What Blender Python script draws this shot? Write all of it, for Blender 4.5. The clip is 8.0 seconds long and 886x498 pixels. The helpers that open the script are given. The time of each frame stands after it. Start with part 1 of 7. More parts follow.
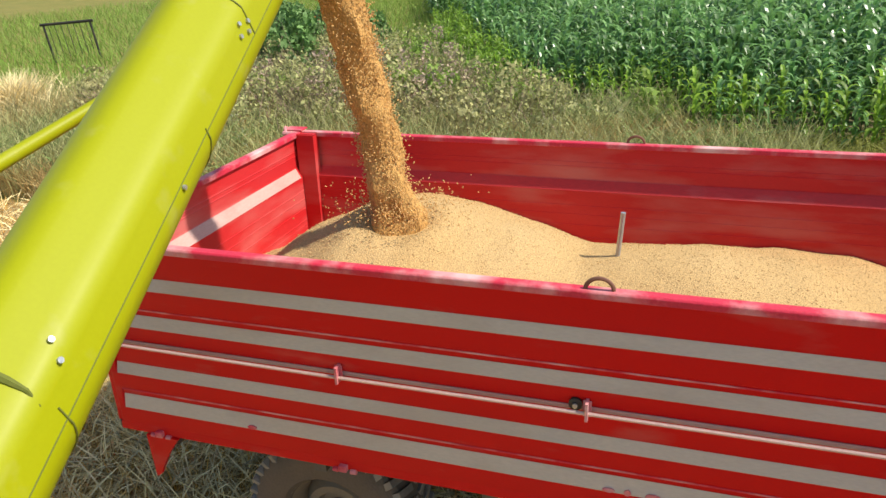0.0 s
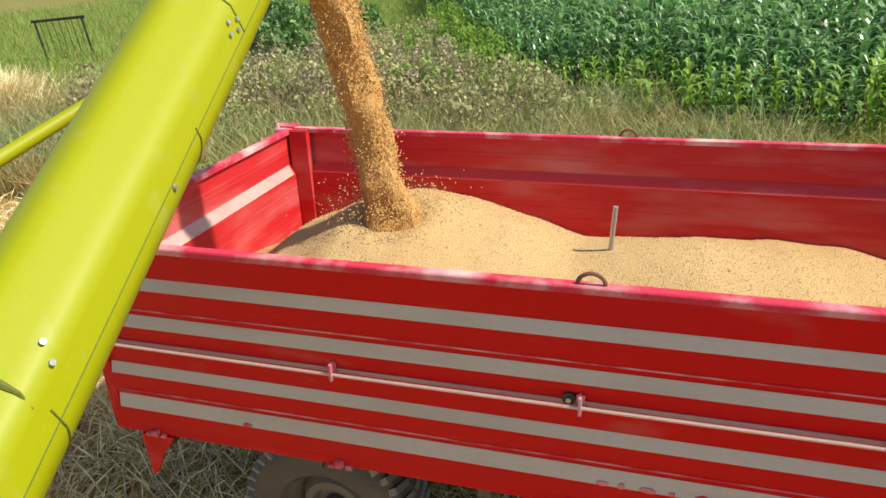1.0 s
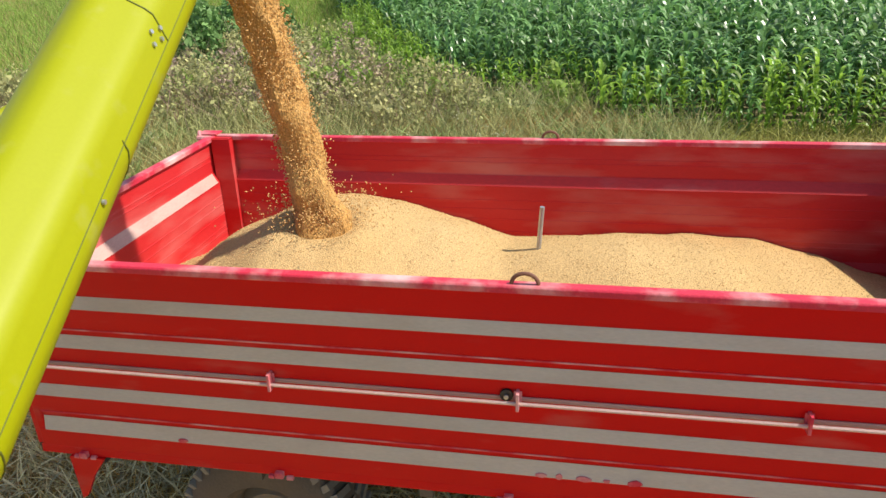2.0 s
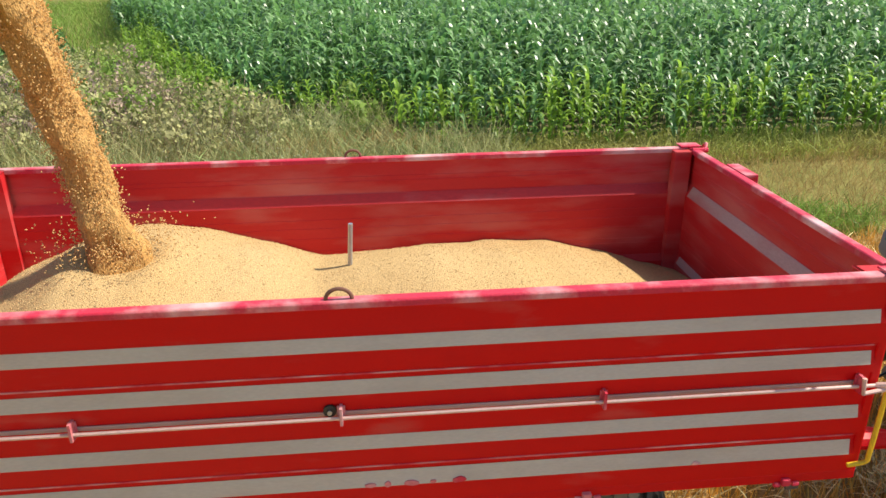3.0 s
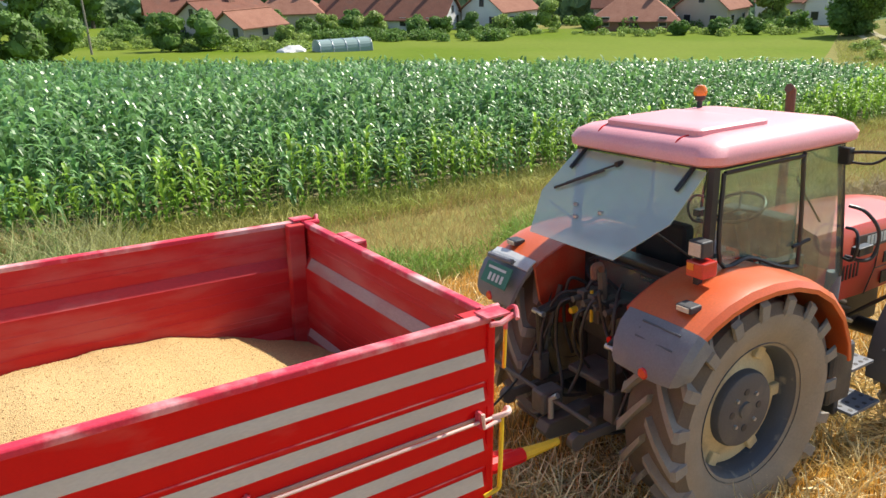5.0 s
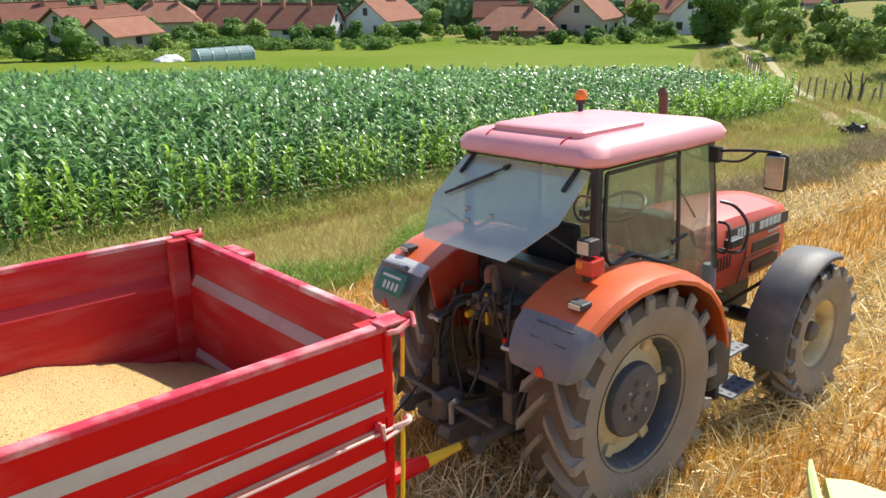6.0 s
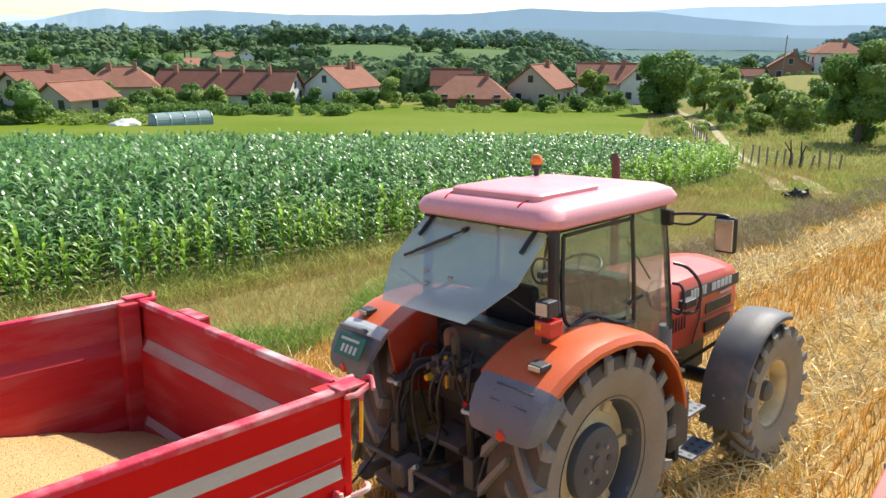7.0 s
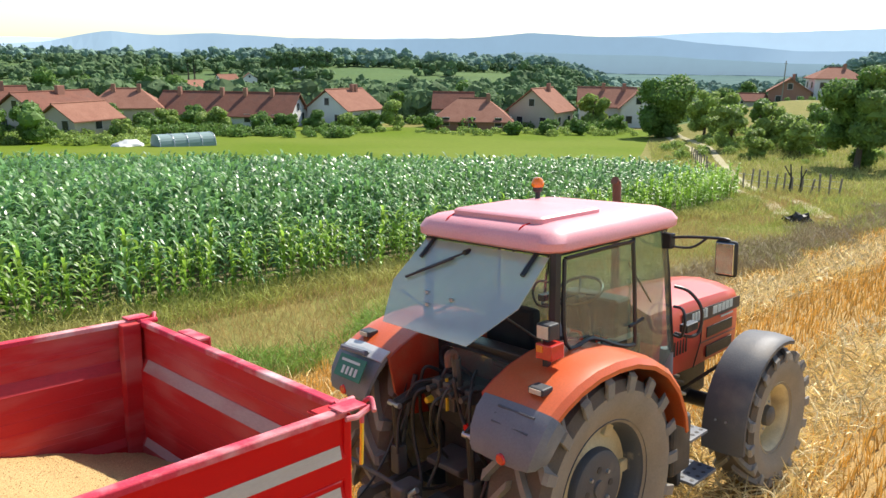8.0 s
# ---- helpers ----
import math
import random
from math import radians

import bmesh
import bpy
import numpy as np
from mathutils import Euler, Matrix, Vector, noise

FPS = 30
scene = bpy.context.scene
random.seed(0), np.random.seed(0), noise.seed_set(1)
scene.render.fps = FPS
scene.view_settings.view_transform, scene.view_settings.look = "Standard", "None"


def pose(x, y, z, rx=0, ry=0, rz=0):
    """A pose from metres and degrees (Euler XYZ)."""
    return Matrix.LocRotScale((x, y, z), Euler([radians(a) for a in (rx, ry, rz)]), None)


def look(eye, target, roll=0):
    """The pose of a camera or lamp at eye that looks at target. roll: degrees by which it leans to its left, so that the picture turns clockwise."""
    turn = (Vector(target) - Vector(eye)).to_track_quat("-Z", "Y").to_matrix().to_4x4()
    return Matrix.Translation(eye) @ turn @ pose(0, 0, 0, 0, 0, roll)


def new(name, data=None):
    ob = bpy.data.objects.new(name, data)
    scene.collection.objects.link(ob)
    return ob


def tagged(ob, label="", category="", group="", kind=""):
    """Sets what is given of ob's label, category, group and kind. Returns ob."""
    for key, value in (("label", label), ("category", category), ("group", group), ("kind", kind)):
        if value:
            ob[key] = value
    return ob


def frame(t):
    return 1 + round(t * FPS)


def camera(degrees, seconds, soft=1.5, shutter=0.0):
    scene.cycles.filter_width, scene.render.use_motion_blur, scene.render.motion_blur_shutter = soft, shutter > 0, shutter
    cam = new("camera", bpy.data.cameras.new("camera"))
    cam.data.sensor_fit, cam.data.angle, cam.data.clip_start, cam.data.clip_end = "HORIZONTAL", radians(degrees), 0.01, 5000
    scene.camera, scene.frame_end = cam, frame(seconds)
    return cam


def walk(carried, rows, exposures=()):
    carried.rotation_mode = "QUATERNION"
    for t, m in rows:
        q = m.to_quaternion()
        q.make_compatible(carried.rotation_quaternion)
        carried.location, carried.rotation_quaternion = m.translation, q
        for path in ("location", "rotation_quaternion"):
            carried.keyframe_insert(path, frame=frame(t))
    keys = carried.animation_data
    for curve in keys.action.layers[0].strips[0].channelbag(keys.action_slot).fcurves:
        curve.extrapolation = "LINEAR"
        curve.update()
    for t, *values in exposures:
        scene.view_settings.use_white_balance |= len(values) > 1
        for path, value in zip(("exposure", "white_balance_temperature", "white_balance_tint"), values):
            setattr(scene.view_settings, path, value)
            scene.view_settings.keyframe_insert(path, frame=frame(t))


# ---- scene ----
# ---- camera and walk ----
# The field falls 5.4 degrees away from the camera's last line of sight; FIELD turns the
# level frame of trailer and tractor into the world.
FALL = Vector((0.724, 0.690, 0.0))
FIELD = Matrix.Rotation(radians(5.4), 4, Vector((-0.690, 0.724, 0.0)))
GZ = -0.08          # ground in the field frame

cam = camera(63.0, 8.0, soft=1.5)
PATH = [
    (0, (0.211, -2.357, 3.043), (-0.361, -0.6, 2.277), -2.1),
    (0.5, (0.217, -2.347, 3.051), (-0.349, -0.599, 2.261), -2.1),
    (1, (0.226, -2.351, 3.056), (-0.335, -0.598, 2.272), -2.6),
    (1.2, (0.228, -2.356, 3.043), (-0.32, -0.597, 2.265), -2.7),
    (2.3, (0.181, -2.441, 3.099), (-0.048, -0.618, 2.308), -1.4),
    (2.5, (0.181, -2.467, 3.098), (0.049, -0.632, 2.314), -0.9),
    (3, (0.2, -2.466, 3.096), (0.36, -0.618, 2.347), -0.6),
    (3.5, (0.245, -2.404, 3.079), (0.751, -0.629, 2.31), -1.5),
    (4, (0.294, -2.382, 3.096), (1.049, -0.663, 2.408), 0.0),
    (4.5, (0.332, -2.365, 3.11), (1.273, -0.711, 2.492), 0.3),
    (5, (0.356, -2.37, 3.126), (1.439, -0.791, 2.55), -0.3),
    (5.2, (0.372, -2.361, 3.126), (1.506, -0.818, 2.547), -0.3),
    (6.3, (0.395, -2.327, 3.095), (1.763, -0.970, 2.566), 0.0),
    (6.5, (0.398, -2.325, 3.093), (1.795, -0.982, 2.597), 0.2),
    (7, (0.385, -2.33, 3.095), (1.811, -0.981, 2.71), 0.3),
    (7.5, (0.377, -2.333, 3.096), (1.809, -0.974, 2.775), 0.7),
    (8, (0.373, -2.335, 3.097), (1.805, -0.977, 2.772), 0.6),
]
walk(cam, [(t, FIELD @ look(e, g, r)) for t, e, g, r in PATH],
     exposures=[(0, 0.54, 6800, 10), (3.0, 0.66, 6800, 10), (5.0, 0.82, 6700, 10), (8, 0.86, 6600, 10)])

# ---- sky and sun ----
SUN = (FIELD.to_3x3() @ Vector((0.985, 0.05, 1.25))).normalized()
world = bpy.data.worlds.new("sky")
scene.world = world
world.use_nodes = True
wn = world.node_tree.nodes
sky = wn.new("ShaderNodeTexSky")
sky.sky_type = "NISHITA"
sky.sun_disc = False
sky.sun_elevation = math.asin(SUN.z)
sky.sun_rotation = math.atan2(SUN.x, SUN.y)
sky.air_density = 1.0
sky.dust_density = 0.7
sky.ozone_density = 1.2
wn["Background"].inputs["Strength"].default_value = 0.108
world.node_tree.links.new(sky.outputs[0], wn["Background"].inputs[0])
sun = new("sun", bpy.data.lights.new("sun", "SUN"))
sun.data.energy = 4.0
sun.data.angle = radians(1.5)
sun.data.color = (1.0, 0.95, 0.86)
sun.matrix_basis = look(SUN * 50, (0, 0, 0))
# ---- materials ----
def mat(name, color, rough=0.5, metal=0.0, second=None, mix=0.5, scale=8.0, stretch=(1, 1, 1), grain=80.0, grain_amount=0.12,
        bump=0.15, dirt=None, dirt_amount=0.0, dirt_scale=3.0, spec=0.5, per_object=0.0, per_island=0.0, coat=0.0, contrast=0.25, sheen=0.0):
    """Painted or natural surface: two colours mixed by a broad noise, fine grain, dirt with a shape of its own, relief."""
    m = bpy.data.materials.new(name)
    m.use_nodes = True
    nt = m.node_tree
    N, L = nt.nodes, nt.links
    b = N["Principled BSDF"]
    co = N.new("ShaderNodeTexCoord")
    mp = N.new("ShaderNodeMapping")
    mp.inputs["Scale"].default_value = stretch
    L.new(co.outputs["Object"], mp.inputs[0])
    second = second or [c * 0.72 for c in color]

    def noise_tex(sc, detail=4.0, source=mp):
        n = N.new("ShaderNodeTexNoise")
        n.inputs["Scale"].default_value = sc
        n.inputs["Detail"].default_value = detail
        L.new(source.outputs[0], n.inputs["Vector"])
        return n

    def ramp(src, lo, hi):
        r = N.new("ShaderNodeMapRange")
        r.inputs["From Min"].default_value, r.inputs["From Max"].default_value = lo, hi
        L.new(src, r.inputs["Value"])
        return r.outputs[0]

    def blend(fac, a, c, kind="MIX"):
        x = N.new("ShaderNodeMix")
        x.data_type, x.blend_type = "RGBA", kind
        for sock, v in ((x.inputs["Factor"], fac), (x.inputs["A"], a), (x.inputs["B"], c)):
            if hasattr(v, "is_linked"):
                L.new(v, sock)
            elif isinstance(v, (int, float)):
                sock.default_value = v
            else:
                sock.default_value = (*v, 1)
        return x.outputs["Result"]

    big = noise_tex(scale)
    fine = noise_tex(grain, 3.0)
    f = ramp(big.outputs[0], 0.5 - contrast, 0.5 + contrast)
    col = blend(f, color, blend(mix, color, second))
    g = ramp(fine.outputs[0], 0.3, 0.7)
    col = blend(grain_amount, col, blend(g, [c * 0.35 for c in color], [min(1, c * 1.6) for c in color]))
    if dirt:
        d = noise_tex(dirt_scale, 8.0)
        f2 = ramp(d.outputs[0], 0.62 - 0.3 * dirt_amount, 0.72)
        col = blend(f2, col, blend(0.35 + 0.5 * dirt_amount, col, dirt))
    if per_object or per_island:
        src = N.new("ShaderNodeObjectInfo").outputs["Random"] if per_object else N.new("ShaderNodeNewGeometry").outputs["Random Per Island"]
        amount = per_object or per_island
        hsv = N.new("ShaderNodeHueSaturation")
        L.new(ramp(src, 0, 1), hsv.inputs["Value"])
        hsv.inputs["Value"].default_value = 1
        r = N.new("ShaderNodeMapRange")
        r.inputs["To Min"].default_value, r.inputs["To Max"].default_value = 1 - amount, 1 + amount
        L.new(src, r.inputs["Value"])
        L.new(r.outputs[0], hsv.inputs["Value"])
        L.new(col, hsv.inputs["Color"])
        col = hsv.outputs[0]
    L.new(col, b.inputs["Base Color"])
    rr = N.new("ShaderNodeMapRange")
    rr.inputs["To Min"].default_value, rr.inputs["To Max"].default_value = max(0.03, rough - 0.1), min(1, rough + 0.12)
    L.new(big.outputs[0], rr.inputs["Value"])
    L.new(rr.outputs[0], b.inputs["Roughness"])
    b.inputs["Metallic"].default_value = metal
    b.inputs["Specular IOR Level"].default_value = spec
    b.inputs["Coat Weight"].default_value = coat
    if bump:
        bp = N.new("ShaderNodeBump")
        bp.inputs["Strength"].default_value = bump
        bp.inputs["Distance"].default_value = 0.01
        L.new(fine.outputs[0], bp.inputs["Height"])
        L.new(bp.outputs[0], b.inputs["Normal"])
    return m


def leafy(name, color, second, rough=0.45, per_island=0.3, trans=0.35, spec=0.4):
    """A leaf: diffuse and gloss with some light coming through."""
    m = mat(name, color, rough, second=second, scale=0.35, grain=14, grain_amount=0.12, bump=0, per_island=per_island, spec=spec, mix=0.9)
    nt = m.node_tree
    b = nt.nodes["Principled BSDF"]
    out = nt.nodes["Material Output"]
    tr = nt.nodes.new("ShaderNodeBsdfTranslucent")
    nt.links.new(b.inputs["Base Color"].links[0].from_socket, tr.inputs["Color"])
    mx = nt.nodes.new("ShaderNodeMixShader")
    mx.inputs[0].default_value = trans
    nt.links.new(b.outputs[0], mx.inputs[1])
    nt.links.new(tr.outputs[0], mx.inputs[2])
    nt.links.new(mx.outputs[0], out.inputs["Surface"])
    return m


def glassy(name, tint, through_share=0.7, rough=0.03):
    """A thin dusty pane: part clear, part gloss, its film colour painting pale sky reflection."""
    m = bpy.data.materials.new(name)
    m.use_nodes = True
    nt = m.node_tree
    N, L = nt.nodes, nt.links
    b = N["Principled BSDF"]
    b.inputs["Base Color"].default_value = (0.56, 0.61, 0.55, 1)
    b.inputs["Roughness"].default_value = 0.12
    b.inputs["Specular IOR Level"].default_value = 0.8
    tr = N.new("ShaderNodeBsdfTransparent")
    tr.inputs["Color"].default_value = (*tint, 1)
    co = N.new("ShaderNodeTexCoord")
    n = N.new("ShaderNodeTexNoise")
    n.inputs["Scale"].default_value = 3
    n.inputs["Detail"].default_value = 6
    L.new(co.outputs["Object"], n.inputs["Vector"])
    r = N.new("ShaderNodeMapRange")
    r.inputs["From Min"].default_value, r.inputs["From Max"].default_value = 0.3, 0.75
    r.inputs["To Min"].default_value, r.inputs["To Max"].default_value = max(0.0, 0.97 - through_share), 1.04 - through_share
    L.new(n.outputs[0], r.inputs["Value"])
    lw = N.new("ShaderNodeLayerWeight")
    lw.inputs["Blend"].default_value = 0.3
    fr = N.new("ShaderNodeMapRange")
    fr.inputs["To Min"].default_value, fr.inputs["To Max"].default_value = 0.03, 0.18
    L.new(lw.outputs["Facing"], fr.inputs["Value"])
    gl = N.new("ShaderNodeBsdfGlossy")
    gl.inputs["Roughness"].default_value = rough
    mx = N.new("ShaderNodeMixShader")
    L.new(r.outputs[0], mx.inputs[0])
    L.new(tr.outputs[0], mx.inputs[1])
    L.new(b.outputs[0], mx.inputs[2])
    mx2 = N.new("ShaderNodeMixShader")
    L.new(fr.outputs[0], mx2.inputs[0])
    L.new(mx.outputs[0], mx2.inputs[1])
    L.new(gl.outputs[0], mx2.inputs[2])
    L.new(mx2.outputs[0], N["Material Output"].inputs["Surface"])
    return m


RED = mat("red_side_paint", (0.62, 0.003, 0.006), 0.42, spec=0.2, second=(0.52, 0.006, 0.008), scale=1.6, stretch=(1, 1, 3), dirt=(0.55, 0.12, 0.10), dirt_amount=0.1, grain_amount=0.06, bump=0.05, dirt_scale=2.2)
RED_IN = mat("worn_red_inner_paint", (0.538, 0.016, 0.020), 0.5, spec=0.25, second=(0.58, 0.05, 0.055), scale=2.0, stretch=(0.7, 0.7, 3), dirt=(0.60, 0.22, 0.2), dirt_amount=0.5, grain_amount=0.08, bump=0.1, dirt_scale=1.7)
RED_TOP = mat("scuffed_red_rim_paint", (0.58, 0.025, 0.06), 0.5, spec=0.3, second=(0.62, 0.08, 0.11), scale=5, dirt=(0.80, 0.68, 0.64), dirt_amount=0.6, dirt_scale=5, bump=0.2)
STRIPE = mat("dusty_white_stripe_paint", (0.56, 0.50, 0.42), 0.7, second=(0.48, 0.42, 0.34), scale=3, stretch=(0.5, 1, 2), dirt=(0.44, 0.35, 0.27), dirt_amount=0.4, grain_amount=0.08)
LEDGE = mat("red_ledge_showing_bare_patches", (0.50, 0.016, 0.020), 0.6, second=(0.54, 0.04, 0.045), scale=1.5, stretch=(0.4, 1, 1), mix=1, dirt=(0.5, 0.3, 0.28), dirt_amount=0.2)
PINKLEDGE = mat("bleached_pink_ledge", (0.50, 0.30, 0.26), 0.6, second=(0.56, 0.40, 0.36), scale=3, stretch=(0.5, 1, 2), mix=1, dirt=(0.5, 0.14, 0.12), dirt_amount=0.35, dirt_scale=4)
RAIL = mat("pale_pink_rail_paint", (0.72, 0.52, 0.45), 0.45, second=(0.60, 0.28, 0.24), scale=9)
RUST = mat("rusty_steel", (0.17, 0.075, 0.05), 0.75, second=(0.25, 0.11, 0.06), scale=20)
STEEL = mat("bare_steel", (0.50, 0.52, 0.55), 0.38, metal=0.7, scale=12)
DARK = mat("greasy_black_iron", (0.022, 0.021, 0.020), 0.45, second=(0.055, 0.047, 0.038), scale=9, dirt=(0.12, 0.095, 0.07), dirt_amount=0.25, bump=0.3)
IRON = mat("dusty_dark_casting", (0.085, 0.077, 0.068), 0.55, second=(0.13, 0.115, 0.095), scale=10, dirt=(0.22, 0.18, 0.14), dirt_amount=0.35, bump=0.3)
YELLOW = mat("yellow_paint", (0.78, 0.50, 0.02), 0.5, second=(0.65, 0.38, 0.02))
RUBBER = mat("dusty_tyre_rubber", (0.25, 0.215, 0.165), 0.9, spec=0.2, second=(0.36, 0.295, 0.215), scale=3.5, mix=1.0, dirt=(0.28, 0.22, 0.15), dirt_amount=0.45, dirt_scale=5, bump=0.12, grain=60)
CARCASS = mat("dark_tyre_crown", (0.12, 0.095, 0.07), 0.9, second=(0.20, 0.15, 0.105), scale=5, bump=0.3)
WEIGHT = mat("dusty_grey_cast_weight", (0.075, 0.078, 0.085), 0.55, second=(0.12, 0.12, 0.125), scale=6, dirt=(0.25, 0.21, 0.16), dirt_amount=0.3, bump=0.2)
TREAD = mat("worn_tread_rubber", (0.21, 0.19, 0.165), 0.85, second=(0.32, 0.285, 0.23), scale=6, mix=1.0, dirt=(0.22, 0.17, 0.12), dirt_amount=0.35, bump=0.35)
RIMBLUE = mat("chipped_blue_grey_rim_paint", (0.045, 0.055, 0.072), 0.55, second=(0.075, 0.085, 0.10), scale=6, dirt=(0.55, 0.47, 0.33), dirt_amount=0.12, dirt_scale=7, bump=0.1)
CREAM = mat("cream_wheel_paint", (0.66, 0.54, 0.30), 0.5, second=(0.55, 0.42, 0.22), scale=5, dirt=(0.28, 0.2, 0.12), dirt_amount=0.5, dirt_scale=6)
FENDERWALL = mat("dark_red_fender_wall_paint", (0.46, 0.040, 0.015), 0.45, second=(0.50, 0.07, 0.03), scale=2, dirt=(0.3, 0.16, 0.09), dirt_amount=0.3, bump=0.03)
ORANGE = mat("faded_orange_red_paint", (0.62, 0.105, 0.028), 0.36, second=(0.66, 0.17, 0.055), scale=2, dirt=(0.62, 0.3, 0.15), dirt_amount=0.25, bump=0.03, coat=0.2)
HOOD = mat("red_bonnet_paint", (0.60, 0.05, 0.028), 0.34, second=(0.64, 0.09, 0.05), scale=2, bump=0.02, coat=0.25)
ROOF = mat("sun_bleached_pink_red_roof", (0.78, 0.30, 0.33), 0.42, second=(0.83, 0.47, 0.47), scale=1.6, bump=0.02, coat=0.08)
GREYP = mat("dusty_grey_plastic", (0.165, 0.176, 0.198), 0.6, second=(0.135, 0.145, 0.165), scale=5, dirt=(0.3, 0.29, 0.27), dirt_amount=0.35)
BLACKP = mat("black_plastic", (0.03, 0.033, 0.038), 0.5, second=(0.055, 0.058, 0.065), scale=5, dirt=(0.14, 0.13, 0.12), dirt_amount=0.3)
CABIN = mat("black_cab_frame", (0.02, 0.022, 0.025), 0.4, scale=5)
WHITEP = mat("off_white_paint", (0.72, 0.72, 0.70), 0.5, dirt=(0.4, 0.36, 0.3), dirt_amount=0.4)
GLASS = glassy("dusty_sky_pale_cab_glass", (0.80, 0.90, 0.85), 0.89)
REARGLASS = glassy("dusty_sky_pale_rear_glass", (0.88, 0.95, 0.91), 0.52)
LAMPGLASS = mat("pale_lamp_lens", (0.55, 0.5, 0.42), 0.2, second=(0.7, 0.45, 0.25), scale=14)
REDLENS = mat("red_lamp_lens", (0.62, 0.03, 0.02), 0.2, coat=0.5, bump=0)
ORANGELENS = mat("orange_lamp_lens", (0.85, 0.22, 0.01), 0.2, coat=0.5, bump=0)
PLATE = mat("green_plate", (0.03, 0.17, 0.10), 0.45)
PALEMARK = mat("pale_lettering_paint", (0.62, 0.68, 0.62), 0.5, bump=0)
DECAL = mat("charcoal_decal", (0.06, 0.055, 0.055), 0.45, bump=0)
LIME = mat("lime_yellow_auger_paint", (0.30, 0.325, 0.002), 0.5, spec=0.3, second=(0.325, 0.345, 0.003), scale=1.3, dirt=(0.36, 0.36, 0.1), dirt_amount=0.05, dirt_scale=6, bump=0.015, grain_amount=0.03)
SEAM = mat("dark_seam", (0.12, 0.14, 0.015), 0.7)
GRAIN = mat("wheat_grain", (0.54, 0.355, 0.15), 0.85, spec=0.12, second=(0.61, 0.455, 0.255), scale=1.3, mix=1, grain=200, grain_amount=0.6, bump=0.7)
KERNEL = mat("wheat_kernel", (0.59, 0.40, 0.175), 0.75, second=(0.65, 0.48, 0.25), per_island=0.14, bump=0, scale=40)
SEATM = mat("black_seat_cloth", (0.018, 0.018, 0.02), 0.8)
CONSOLE = mat("grey_cab_plastic", (0.065, 0.07, 0.07), 0.6)
# ---- building tools ----
def thing(name, m, label, category, group="", kind=""):
    ob = new(name)
    ob.empty_display_size = 0.2
    ob.matrix_basis = m
    return tagged(ob, label, category, group, kind)


def part(name, bm, material, parent=None, label="", smooth=False, kind=""):
    me = bpy.data.meshes.new(name)
    bm.to_mesh(me)
    bm.free()
    for mm in (material if isinstance(material, (list, tuple)) else [material]):
        me.materials.append(mm)
    if smooth:
        me.polygons.foreach_set("use_smooth", [True] * len(me.polygons))
        me.set_sharp_from_angle(angle=radians(38))
    ob = new(name, me)
    ob.parent = parent
    return tagged(ob, label, "", "", kind)


def box(bm, x0, x1, y0, y1, z0, z1, bevel=0.0, m=None):
    r = bmesh.ops.create_cube(bm, size=1)
    vs = r["verts"]
    for v in vs:
        v.co = Vector((x0 + (v.co.x + 0.5) * (x1 - x0), y0 + (v.co.y + 0.5) * (y1 - y0), z0 + (v.co.z + 0.5) * (z1 - z0)))
    if bevel:
        es = list({e for v in vs for e in v.link_edges})
        out = bmesh.ops.bevel(bm, geom=es, offset=bevel, segments=2, affect="EDGES", profile=0.6)
        vs = list({v for f in out["faces"] for v in f.verts} | {v for v in vs if v.is_valid})
    if m is not None:
        bmesh.ops.transform(bm, matrix=m, verts=vs)
    return bm


def B(*a, **k):
    return box(bmesh.new(), *a, **k)


def pipe(bm, pts, r, seg=8, caps=True, taper=None):
    """A round bar along points; taper: radius at the end."""
    pts = [Vector(p) for p in pts]
    rings = []
    n = len(pts)
    ref = None
    for i, p in enumerate(pts):
        d = (pts[min(i + 1, n - 1)] - pts[max(i - 1, 0)]).normalized()
        if ref is None:
            ref = d.orthogonal().normalized()
        ref = (ref - d * ref.dot(d)).normalized()
        side = d.cross(ref)
        rad = r if taper is None else r + (taper - r) * i / max(1, n - 1)
        rings.append([bm.verts.new(p + rad * (math.cos(a) * ref + math.sin(a) * side)) for a in [2 * math.pi * k / seg for k in range(seg)]])
    for a, b in zip(rings, rings[1:]):
        for k in range(seg):
            bm.faces.new((a[k], a[(k + 1) % seg], b[(k + 1) % seg], b[k]))
    if caps:
        bm.faces.new(rings[0][::-1])
        bm.faces.new(rings[-1])
    return bm


def P(pts, r, seg=8, **k):
    return pipe(bmesh.new(), pts, r, seg, **k)


def curve_pts(pts, n=6):
    """Points of a soft curve through the given ones."""
    pts = [Vector(p) for p in pts]
    q = [pts[0]] + pts + [pts[-1]]
    out = []
    for i in range(1, len(q) - 2):
        a, b, c, d = q[i - 1:i + 3]
        for k in range(n):
            t = k / n
            out.append(0.5 * ((2 * b) + (c - a) * t + (2 * a - 5 * b + 4 * c - d) * t * t + (3 * b - a - 3 * c + d) * t ** 3))
    return out + [pts[-1]]


